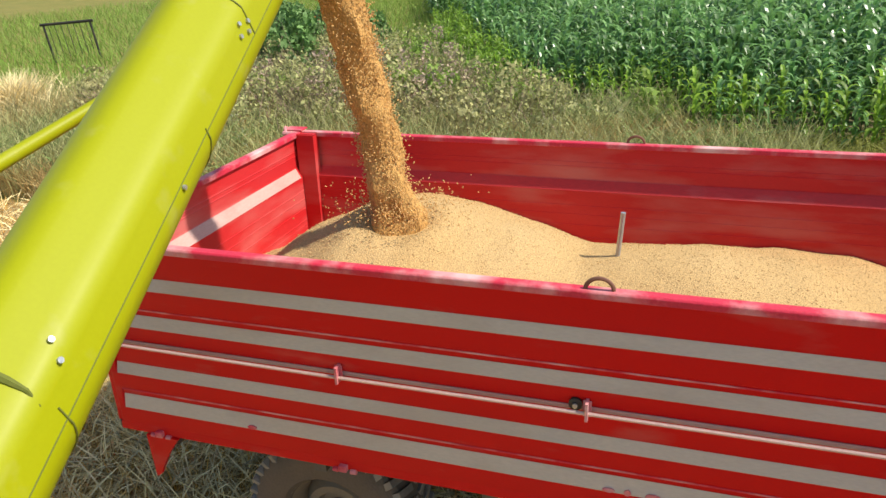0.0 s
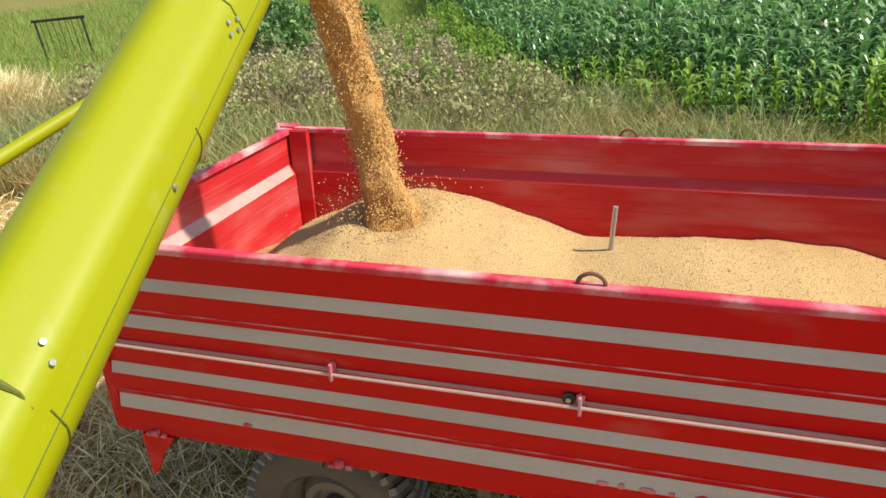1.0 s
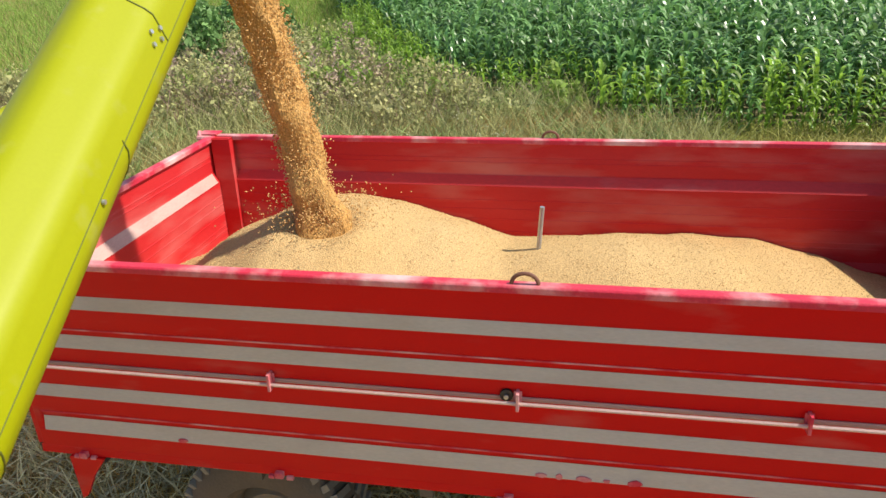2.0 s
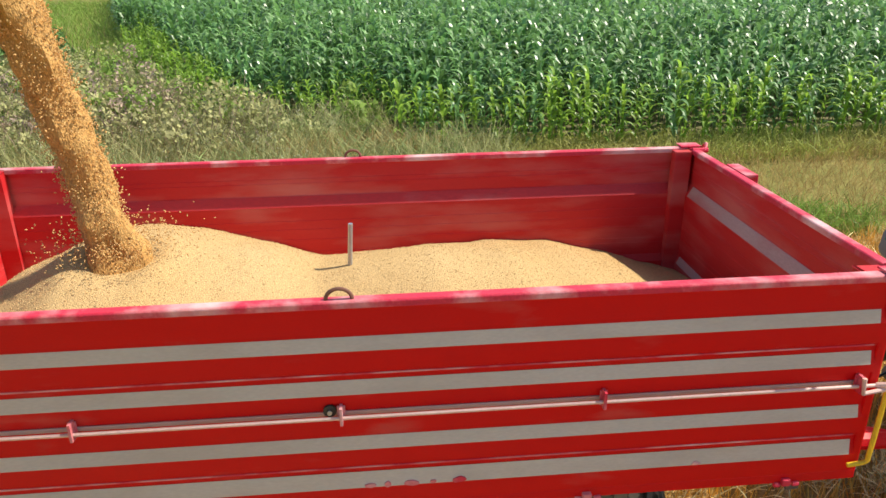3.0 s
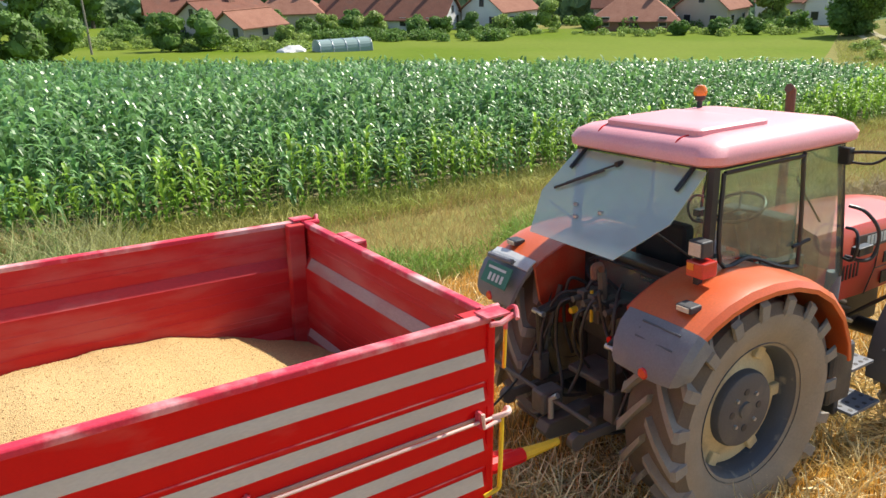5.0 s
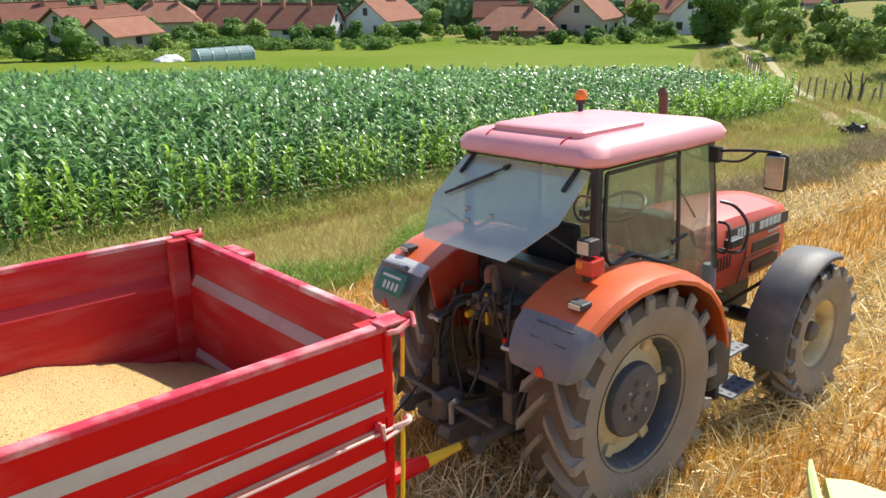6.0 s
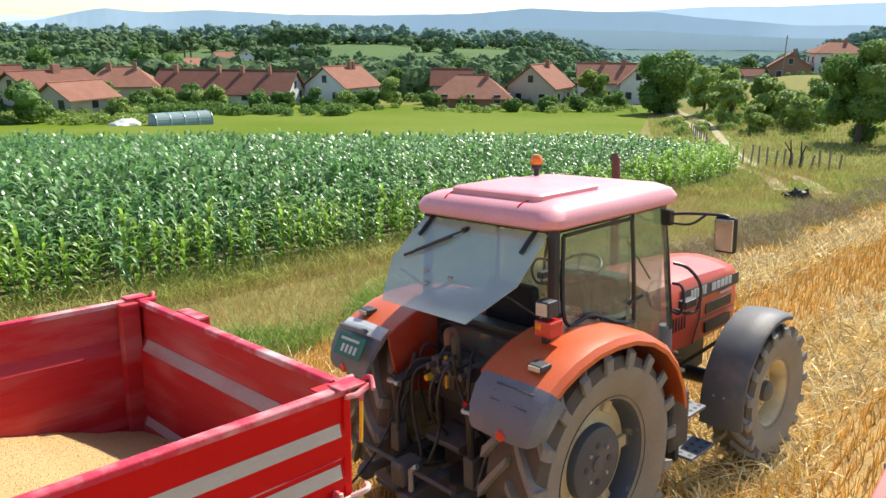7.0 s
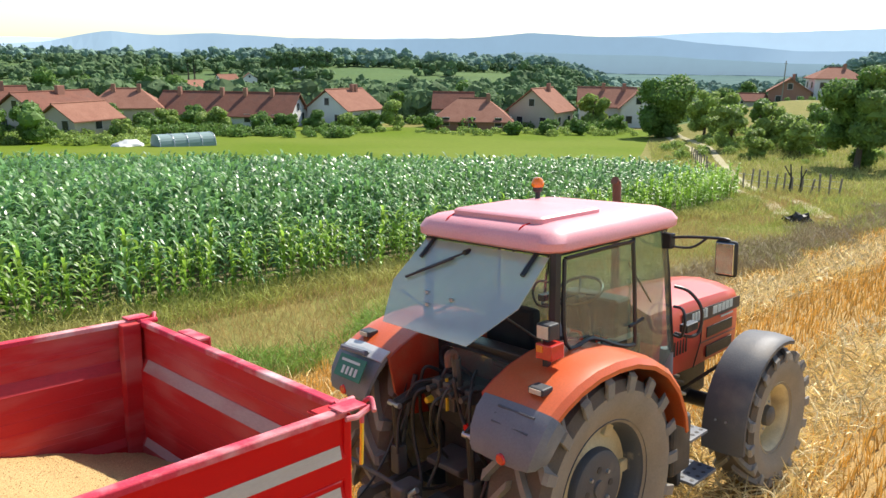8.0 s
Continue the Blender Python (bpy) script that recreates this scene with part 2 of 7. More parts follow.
def lathe(bm, profile, seg=40, centre=(0, 0, 0), axis="y"):
    """Turns (radius, along) pairs about an axis through centre."""
    c = Vector(centre)
    rings = []
    for r, a in profile:
        ring = []
        for k in range(seg):
            t = 2 * math.pi * k / seg
            u, v = r * math.cos(t), r * math.sin(t)
            ring.append(bm.verts.new(c + Vector({"y": (u, a, v), "z": (u, v, a), "x": (a, u, v)}[axis])))
        rings.append(ring)
    for a, b in zip(rings, rings[1:]):
        for k in range(seg):
            bm.faces.new((a[k], a[(k + 1) % seg], b[(k + 1) % seg], b[k]))
    bmesh.ops.recalc_face_normals(bm, faces=bm.faces)
    return bm


def extrude_outline(bm, outline, axis, a, b, closed=True, m=None):
    """A prism: outline in the plane across axis, from a to b along it."""
    def at(p, s):
        u, v = p
        w = Vector({"x": (s, u, v), "y": (u, s, v), "z": (u, v, s)}[axis])
        return m @ w if m is not None else w
    r0 = [bm.verts.new(at(p, a)) for p in outline]
    r1 = [bm.verts.new(at(p, b)) for p in outline]
    n = len(outline)
    for k in range(n if closed else n - 1):
        bm.faces.new((r0[k], r0[(k + 1) % n], r1[(k + 1) % n], r1[k]))
    if closed:
        bm.faces.new(r0[::-1])
        bm.faces.new(r1)
    bmesh.ops.recalc_face_normals(bm, faces=bm.faces)
    return bm


def X(outline, axis, a, b, **k):
    return extrude_outline(bmesh.new(), outline, axis, a, b, **k)


def bevelled(bm, width, seg=2, angle=30):
    es = [e for e in bm.edges if len(e.link_faces) == 2 and e.calc_face_angle(0) > radians(angle)]
    bmesh.ops.bevel(bm, geom=es, offset=width, segments=seg, affect="EDGES", profile=0.6)
    return bm


def quads_mesh(name, verts, quads, material, parent=None, kind="", label=""):
    me = bpy.data.meshes.new(name)
    me.from_pydata(verts.tolist() if hasattr(verts, "tolist") else verts, [], quads.tolist() if hasattr(quads, "tolist") else quads)
    for mm in (material if isinstance(material, (list, tuple)) else [material]):
        me.materials.append(mm)
    ob = new(name, me)
    ob.parent = parent
    return tagged(ob, label, "", "", kind)
# ---- ground: one sheet to the horizon ----
STUBBLE_SOIL = mat("straw_strewn_soil", spec=0.05, color=(0.36, 0.23, 0.085), rough=0.9, second=(0.47, 0.33, 0.145), scale=1.2, grain=45, grain_amount=0.5, bump=0.8, dirt=(0.15, 0.10, 0.05), dirt_amount=0.3, dirt_scale=2.5, mix=1)
STRIP_SOIL = mat("grassy_strip_soil", spec=0.05, color=(0.17, 0.18, 0.05), rough=0.9, second=(0.32, 0.25, 0.09), scale=0.8, grain=30, grain_amount=0.4, bump=0.8, mix=1)
# soil under the maize: shade of the plants put into its darker colour
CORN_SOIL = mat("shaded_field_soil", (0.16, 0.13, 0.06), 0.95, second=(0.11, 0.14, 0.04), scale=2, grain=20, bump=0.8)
MEADOW = mat("mown_meadow", spec=0.05, color=(0.115, 0.175, 0.012), rough=0.9, second=(0.16, 0.205, 0.03), scale=0.06, grain=2.0, grain_amount=0.2, bump=0.5, contrast=0.12, mix=1)
WOODLAND = mat("wooded_ground", spec=0.05, color=(0.09, 0.15, 0.06), rough=0.95, second=(0.14, 0.20, 0.07), scale=0.02, grain=0.4, grain_amount=0.3, bump=0.0, mix=1, dirt=(0.24, 0.27, 0.09), dirt_amount=0.15, dirt_scale=0.006)
# blue-grey ground tone paints in the haze of distance
PLAIN = mat("hazed_far_plain", (0.11, 0.175, 0.17), 1.0, spec=0.0, second=(0.15, 0.22, 0.19), scale=0.004, grain=0.02, grain_amount=0.2, bump=0, mix=1)
DIRT_TRACK = mat("pale_track_soil", (0.42, 0.36, 0.22), 0.95, second=(0.3, 0.28, 0.12), scale=0.6, grain=20, bump=0.4, mix=1)
SIDE_DIR = Vector((FALL.y, -FALL.x, 0))           # to the right of the fall line
TAN_FALL = math.tan(radians(5.4))
PROFILE = [(-4600, 3.0), (-60, 5.6), (38, -3.6), (60, -5.0), (78, -6.2), (97, -6.9), (115, -7.5), (122, -7.8), (140, -8.6), (180, -13), (230, -20), (300, -24), (380, -22), (520, -17), (700, -9), (900, -1.5), (1200, -25), (1700, -60), (4700, -62)]


def lerp_table(table, s):
    for (a, za), (b, zb) in zip(table, table[1:]):
        if s <= b:
            t = (s - a) / (b - a)
            return za + (zb - za) * t
    return table[-1][1]


def smooth(t):
    t = min(1.0, max(0.0, t))
    return t * t * (3 - 2 * t)


def ground_z(x, y):
    s = x * FALL.x + y * FALL.y
    c = x * SIDE_DIR.x + y * SIDE_DIR.y
    if -60 < s < 38:
        z = -TAN_FALL * s
    else:
        z = lerp_table(PROFILE, s)
    r = math.hypot(x, y)
    if s > 38:
        b = math.degrees(math.atan2(c, s))
        hill = smooth((s - 180) / 500) * smooth((1600 - s) / 500)
        z -= 30 * hill * smooth((b - 7) / 9) * (1 - 1.3 * smooth((b - 24) / 8))
        z += hill * 7 * noise.noise(Vector((x * 0.004, y * 0.004, 0.3)))
        z += 1.2 * smooth((s - 110) / 100) * noise.noise(Vector((x * 0.02, y * 0.02, 7))) * (1 if s < 1700 else 4)
        # the village stands a little higher to the right
        z += 5.0 * smooth((b - 17) / 10) * smooth((s - 40) / 80) * smooth((260 - s) / 100)
    return z + GZ


def on_field(xf, yf, up=0.0):
    """World place over the point (xf, yf) of the field frame."""
    p = FIELD @ Vector((xf, yf, GZ))
    return Vector((p.x, p.y, ground_z(p.x, p.y) + up))


FIELD_INV = FIELD.inverted()
# plan of the maize, in the field frame
MAIZE = [(-3.3, 11.3), (0.4, 11.0), (0.6, 9.2), (14, 9.3), (28.5, 10.0), (35, 11.0), (37.5, 13.5), (35.5, 17.5), (27, 25), (14, 34), (2, 44), (-12, 58), (-20, 60), (-13, 38), (-7, 20)]


def inside(poly, x, y):
    hit = False
    for (x0, y0), (x1, y1) in zip(poly, poly[1:] + poly[:1]):
        if (y0 > y) != (y1 > y) and x < (x1 - x0) * (y - y0) / (y1 - y0) + x0:
            hit = not hit
    return hit


def stubble_edge(xf):
    return 5.0 - 1.5 * smooth((xf - 7) / 7) + 0.25 * math.sin(xf * 1.3) + 0.7 * smooth((xf - 26) / 14)


def zone(x, y):
    q = FIELD_INV @ Vector((x, y, ground_z(x, y)))
    s = x * FALL.x + y * FALL.y
    r = math.hypot(x, y)
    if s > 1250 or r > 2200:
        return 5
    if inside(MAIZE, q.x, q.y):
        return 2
    if s < 60 and q.y < stubble_edge(q.x) and r < 400:
        return 0
    if s < 41 and q.y < 11.5 and r < 60:
        return 1
    b = math.degrees(math.atan2(x * SIDE_DIR.x + y * SIDE_DIR.y, s))
    if 26 < s < 118 and -20 < b < 17:
        return 3
    if s < 45:
        return 1
    if s < 130:
        return 3 if b < -20 else 1
    return 4


radii = [0.0]
r = 0.5
while r < 4600:
    radii.append(r)
    r *= 1.035 if r < 160 else 1.05
radii.append(4650)
NA = 420
gv = [(0, 0, ground_z(0, 0))]
for r in radii[1:]:
    for k in range(NA):
        a = 2 * math.pi * k / NA
        x, y = r * math.cos(a), r * math.sin(a)
        gv.append((x, y, ground_z(x, y)))
gf, gm = [], []
for k in range(NA):
    gf.append((0, 1 + k, 1 + (k + 1) % NA))
    gm.append(0)
for i in range(1, len(radii) - 1):
    o0, o1 = 1 + (i - 1) * NA, 1 + i * NA
    for k in range(NA):
        k1 = (k + 1) % NA
        gf.append((o0 + k, o1 + k, o1 + k1, o0 + k1))
        a = 2 * math.pi * (k + 0.5) / NA
        rm = (radii[i] + radii[i + 1]) / 2
        gm.append(zone(rm * math.cos(a), rm * math.sin(a)))
me = bpy.data.meshes.new("ground")
me.from_pydata(gv, [], gf)
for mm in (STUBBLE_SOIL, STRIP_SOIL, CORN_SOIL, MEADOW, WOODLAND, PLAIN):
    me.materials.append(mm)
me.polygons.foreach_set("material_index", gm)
me.polygons.foreach_set("use_smooth", [True] * len(gm))
tagged(new("ground", me), "stubble field, grassy strip, meadow and wooded hills falling away", "ground", kind="structure")
# ---- grain trailer ----
# its frame: x to the tractor, the near side at y = -1.05, z from the level of the fitted box
HW, XL, TOP, BOT = 1.05, 2.27, 1.91, 0.93
trailer = thing("grain_trailer", FIELD @ pose(0, 1.05, 0), "red two-axle farm trailer with white-striped corrugated steel sides, loaded with wheat", "trailer")

# outward profile of a side sheet: (how far out, height)
SIDE = [(0.0, 1.885), (0.0, 1.752), (0.014, 1.694), (0.014, 1.604), (0.008, 1.600), (0.008, 1.588), (0.0, 1.582), (0.0, 1.560), (0.014, 1.499),
        (0.014, 1.462), (0.004, 1.456), (0.004, 1.425), (0.0, 1.418), (0.0, 1.294), (0.014, 1.236), (0.014, 1.158), (0.008, 1.154), (0.008, 1.142),
        (0.0, 1.134), (0.0, 1.115), (0.014, 1.042), (0.014, 0.955), (0.0, 0.95)]
LEDGES = [(1.752, 1.694), (1.560, 1.499), (1.294, 1.236), (1.115, 1.042)]


def side_sheet(length):
    """A corrugated sheet in x from -length/2, its outer face towards -y, with its flat inner face and inner grooves."""
    inner = [(0.068, 0.95), (0.068, 1.115), (0.048, 1.165), (0.048, 1.25), (0.0505, 1.254), (0.048, 1.258), (0.048, 1.285), (0.0505, 1.289), (0.048, 1.293), (0.048, 1.37), (0.0505, 1.374), (0.048, 1.378),
             (0.048, 1.44), (0.0505, 1.444), (0.048, 1.448), (0.048, 1.50), (0.0505, 1.504), (0.048, 1.508), (0.048, 1.60), (0.012, 1.665), (0.010, 1.672),
             (0.012, 1.745), (0.0145, 1.749), (0.012, 1.753), (0.012, 1.775), (0.0145, 1.779), (0.012, 1.783), (0.012, 1.885)]
    outline = [(-o, z) for o, z in SIDE] + [(i, z) for i, z in inner]
    return X(outline, "x", -length / 2, length / 2)


def add_side(name, length, m, label, stripes, rail):
    """One wall of the box: sheet, ledge stripes, top rim, end posts."""
    body = part(name, side_sheet(length), RED if rail else RED_IN, trailer, label)
    body.matrix_basis = m
    rim = bevelled(X([(-0.018, 1.878), (-0.018, 1.903), (-0.012, 1.91), (0.03, 1.91), (0.036, 1.905), (0.036, 1.878)], "x", -length / 2, length / 2), 0.004)
    part("top_rim", rim, RED_TOP, body, "scuffed folded rim with bare patches")
    for z1, z0 in stripes:
        s = X([(-0.002, z1), (-0.0165, z0 + 0.002), (-0.0155, z0), (0.0, z1 - 0.004)], "x", -length / 2 + 0.03, length / 2 - 0.03)
        part("stripe", s, STRIPE, body, "dusty white painted ledge")
    # inner ledges left pale where paint has gone
    for ya, z0, yb, z1 in ((0.048, 1.602, 0.012, 1.665), (0.068, 1.117, 0.048, 1.165)):
        s = X([(ya, z0), (ya + 0.003, z0), (yb + 0.003, z1), (yb, z1)], "x", -length / 2 + 0.1, length / 2 - 0.1)
        part("ledge_wear", s, LEDGE if rail is None else PINKLEDGE, body, "bleached worn ledge")
    for e in (-1, 1):
        p = B(e * length / 2 - 0.012, e * length / 2 + 0.024, -0.012, 0.035, 0.94, 1.87, 0.006)
        part("end_post", p, RED, body)
    return body


near_side = add_side("near_side", 2 * XL - 0.08, pose(0, -HW, 0), "red side wall with four white ledges", LEDGES, True)
far_side = add_side("far_side", 2 * XL - 0.08, pose(0, HW, 0, 0, 0, 180), "worn red side wall", LEDGES, None)
rear_wall = add_side("tailboard", 2 * HW - 0.06, pose(-XL, 0, 0, 0, 0, -90), "worn red tailboard with a pale ledge", LEDGES, False)
front_wall = add_side("headboard", 2 * HW - 0.06, pose(XL, 0, 0, 0, 0, 90), "worn red headboard with a pale ledge", LEDGES, False)

# inner corner pillars, bed and chassis
for sx in (-1, 1):
    for sy in (-1, 1):
        p = bmesh.new()
        box(p, sx * (XL - 0.15), sx * (XL - 0.035), sy * (HW - 0.10), sy * (HW - 0.035), 0.95, 1.9, 0.008)
        part("corner_pillar", p, RED_IN, trailer, "worn red corner pillar")
    # corner plate with its bolt and the pin of the latch
    for sy in (-1, 1):
        c = B(sx * XL - 0.09, sx * XL + 0.045, sy * HW - 0.05, sy * HW + 0.05, 1.912, 1.922, 0.002)
        part("corner_plate", c, RED_TOP, trailer, "scuffed corner plate")
bed = part("bed", B(-XL, XL, -HW, HW, 0.90, 0.945), DARK, trailer, "steel load bed")
for y in (-0.42, 0.42):
    part("chassis_beam", bevelled(B(-XL + 0.1, XL - 0.1, y - 0.045, y + 0.045, 0.74, 0.90), 0.01), IRON, trailer)
for x in (-2.0, -1.2, -0.4, 0.4, 1.2, 2.0):
    part("cross_member", B(x - 0.03, x + 0.03, -HW + 0.03, HW - 0.03, 0.83, 0.899), IRON, trailer)
# bottom flange of the near side, with hinges
fl = part("side_sill", bevelled(X([(-HW - 0.004, 0.905), (-HW - 0.017, 0.912), (-HW - 0.013, 0.955), (-HW + 0.02, 0.955), (-HW + 0.02, 0.905)], "x", -XL + 0.02, XL - 0.02), 0.004), RED, trailer, "red bottom sill")
part("side_sill", bevelled(B(-XL + 0.02, XL - 0.02, HW - 0.02, HW + 0.045, 0.905, 0.96), 0.004), RED, trailer)
for x in (-2.02, -1.05, -0.03, 1.03, 1.93):
    h = bmesh.new()
    box(h, x - 0.024, x + 0.016, -HW - 0.036, -HW - 0.008, 0.905, 0.938, 0.006)
    pipe(h, [(x - 0.055, -HW - 0.020, 0.908), (x - 0.03, -HW - 0.020, 0.906)], 0.012)
    pipe(h, [(x + 0.03, -HW - 0.020, 0.906), (x + 0.058, -HW - 0.020, 0.908)], 0.012)
    part("hinge", h, RED_TOP, trailer, "scuffed red sill hinge with its pin", smooth=True)
# chipped patches where red shows through the lowest ledge
for x, w, h_ in ((0.10, 0.05, 0.022), (0.17, 0.03, 0.03), (0.27, 0.07, 0.026), (0.36, 0.03, 0.016), (0.47, 0.06, 0.028), (-1.5, 0.05, 0.02), (1.5, 0.04, 0.018)):
    outline = []
    for k in range(9):
        a = 2 * math.pi * k / 9
        q = 1 + 0.5 * noise.noise(Vector((x * 7 + math.cos(a), math.sin(a), 1)))
        outline.append((x + w * 0.5 * q * math.cos(a), 1.052 + h_ * 0.5 * q * math.sin(a)))
    part("paint_patch", X(outline, "y", -HW - 0.0195, -HW - 0.0135), RED_TOP, trailer, "chipped red paint patch")
# pale strips paint the highlight along two folds of the near side
for z in (1.587, 1.141):
    part("worn_edge", B(-XL + 0.07, XL - 0.07, -HW - 0.0115, -HW - 0.004, z, z + 0.007, 0.001), RED_TOP, near_side, "pale strip painting the highlight along a fold").matrix_basis = pose(0, HW, 0)
# thin greyish-pink band set just above the rail
part("dusty_band", B(-XL + 0.06, XL - 0.06, -HW - 0.007, -HW - 0.001, 1.400, 1.419, 0.001), PINKLEDGE, near_side, "greyish pink band just above the rail").matrix_basis = pose(0, HW, 0)
# latch rail along the near side
RZ = 1.408
rail_y = -HW - 0.034
part("latch_rail", P([(-2.26, rail_y, RZ), (-1.1, rail_y, RZ - 0.004), (0, rail_y, RZ - 0.002), (1.2, rail_y, RZ), (2.30, rail_y, RZ)], 0.008, 10), RAIL, trailer, "pale worn locking rail", smooth=True)
for x in (-2.2, -1.03, 0.0, 1.065, 2.16):
    b = bmesh.new()
    box(b, x - 0.006, x + 0.006, -HW - 0.05, -HW - 0.005, RZ - 0.03, RZ + 0.05, 0.002)
    box(b, x - 0.016, x + 0.016, -HW - 0.02, -HW - 0.014, RZ - 0.025, RZ + 0.045, 0.002)
    part("rail_bracket", b, RED_TOP, trailer, "scuffed pink rail bracket")
bolt = bmesh.new()
lathe(bolt, [(0.0, -HW - 0.03), (0.012, -HW - 0.03), (0.012, -HW - 0.025), (0.026, -HW - 0.022), (0.026, -HW - 0.01)], 14, (-0.045, 0, 1.432))
part("rail_bolt", bolt, DARK, trailer, "dark bolt with a steel head", smooth=True)
part("bolt_head", lathe(bmesh.new(), [(0.0, -HW - 0.036), (0.010, -HW - 0.036), (0.010, -HW - 0.028)], 8, (-0.045, 0, 1.432)), STEEL, trailer)
# lashing loops on the rims
for sy in (-1, 1):
    pts = [(0.02 + 0.05 * math.cos(a), sy * HW + 0.005, 1.908 + 0.05 * math.sin(a) * 0.9) for a in [math.pi * k / 12 for k in range(13)]]
    part("lashing_loop", P(pts, 0.008, 8), RUST, trailer, "rusty lashing loop", smooth=True)
# cross rod standing out of the grain
part("tie_post", P([(0.0, 0.05, 1.40), (0.026, 0.056, 1.813)], 0.0125, 10), STEEL, trailer, "bare steel rod", smooth=True)
# corner latches and lashings at the headboard
for sy in (-1, 1):
    b = bmesh.new()
    y = sy * HW
    pipe(b, [(XL - 0.03, y - sy * 0.08, 1.90), (XL + 0.075, y - sy * 0.08, 1.90)], 0.018, 8)
    pipe(b, curve_pts([(XL + 0.05, y - 0.09, 1.90), (XL + 0.085, y - 0.03, 1.93), (XL + 0.09, y + 0.03, 1.89), (XL + 0.085, y + 0.035, 1.80)]), 0.011, 8)
    pipe(b, [(XL - 0.07, y + sy * 0.045, 1.885), (XL - 0.02, y + sy * 0.06, 1.885), (XL + 0.06, y + sy * 0.05, 1.905)], 0.014, 8)
    part("corner_latch", b, RED_TOP, trailer, "scuffed red corner latch", smooth=True)
    b = bmesh.new()
    pipe(b, [(-XL + 0.03, y - sy * 0.08, 1.90), (-XL - 0.075, y - sy * 0.08, 1.90)], 0.018, 8)
    pipe(b, curve_pts([(-XL - 0.05, y - 0.09, 1.90), (-XL - 0.085, y - 0.03, 1.93), (-XL - 0.09, y + 0.03, 1.89), (-XL - 0.085, y + 0.035, 1.80)]), 0.011, 8)
    part("corner_latch", b, RED_TOP, trailer, "scuffed red corner latch", smooth=True)
b = bmesh.new()
pipe(b, curve_pts([(2.235, rail_y, RZ), (2.30, rail_y - 0.03, RZ + 0.02), (2.335, rail_y + 0.02, RZ + 0.01), (2.325, rail_y + 0.05, RZ - 0.05)]), 0.013, 8)
pipe(b, [(2.16, rail_y - 0.02, RZ + 0.05), (2.165, rail_y - 0.025, RZ - 0.02), (2.26, rail_y - 0.02, RZ - 0.01)], 0.010, 8)
part("rail_handle", b, RAIL, trailer, "pale latch handle", smooth=True)
part("locking_lever", P(curve_pts([(2.285, rail_y - 0.005, RZ - 0.01), (2.275, rail_y - 0.012, 1.2), (2.27, rail_y - 0.012, 1.06), (2.262, rail_y - 0.01, 1.02), (2.19, rail_y, 1.0)]), 0.011, 8), YELLOW, trailer, "yellow locking lever", smooth=True)
part("locking_lever", P(curve_pts([(2.335, rail_y + 0.05, RZ - 0.02), (2.33, rail_y + 0.05, 1.28), (2.325, rail_y + 0.05, 1.18)]), 0.009, 8), YELLOW, trailer, "yellow locking lever", smooth=True)
part("locking_lever", P([(XL + 0.09, -HW + 0.04, 1.86), (XL + 0.088, -HW + 0.04, 1.70), (XL + 0.084, -HW + 0.04, 1.60)], 0.009, 8), YELLOW, trailer, "yellow locking lever", smooth=True)
# step on the headboard rim
st = bmesh.new()
box(st, XL + 0.018, XL + 0.095, 0.33, 0.58, 1.898, 1.914, 0.004)
box(st, XL + 0.085, XL + 0.097, 0.33, 0.58, 1.86, 1.898, 0.003)
part("headboard_step", st, RED_TOP, trailer, "red step plate on the headboard rim")
# rear stand under the sill
part("rear_bracket", X([(-2.10, 0.91), (-1.92, 0.91), (-2.0, 0.80), (-2.06, 0.68), (-2.09, 0.66)], "y", -HW - 0.03, -HW - 0.01), RED, trailer, "red plate bracket under the sill")


RIMDUST = mat("dirty_rim_paint", (0.20, 0.16, 0.11), 0.8, second=(0.3, 0.24, 0.15), scale=6, dirt=(0.12, 0.09, 0.06), dirt_amount=0.5)


def road_wheel(x, y, turn):
    """A small treaded trailer wheel with dished rim."""
    w = new("wheel")
    w.parent = trailer
    w.matrix_basis = pose(x, y, 0.37, 0, 0, turn)
    R, W = 0.45, 0.15
    prof = [(0.24, -W * 0.75), (0.27, -W), (0.36, -W * 1.08), (R - 0.03, -W * 0.95), (R, -W * 0.72), (R, W * 0.72), (R - 0.03, W * 0.95), (0.36, W * 1.08), (0.27, W), (0.24, W * 0.75)]
    part("tyre", lathe(bmesh.new(), prof, 48), CARCASS, w, smooth=True)
    tr = bmesh.new()
    for k in range(40):
        m = Matrix.Rotation(2 * math.pi * k / 40, 4, "Y")
        for s in (-1, 1):
            box(tr, -0.017, 0.017, 0.02 if s > 0 else -0.148, 0.148 if s > 0 else -0.02, R - 0.035, R + 0.012, m=m @ pose(0, 0, 0, 0, 0, 18 * s))
    part("tread", tr, TREAD, w)
    part("rim", lathe(bmesh.new(), [(0.0, -0.02), (0.10, -0.03), (0.12, -0.07), (0.16, -0.07), (0.2, 0.0), (0.235, -0.10), (0.25, -0.125), (0.245, -0.05), (0.2, 0.05), (0.0, 0.06)], 32), RIMDUST, w, smooth=True)
    hub = lathe(bmesh.new(), [(0.0, -0.11), (0.05, -0.11), (0.06, -0.03)], 16)
    part("hub", hub, IRON, w, smooth=True)


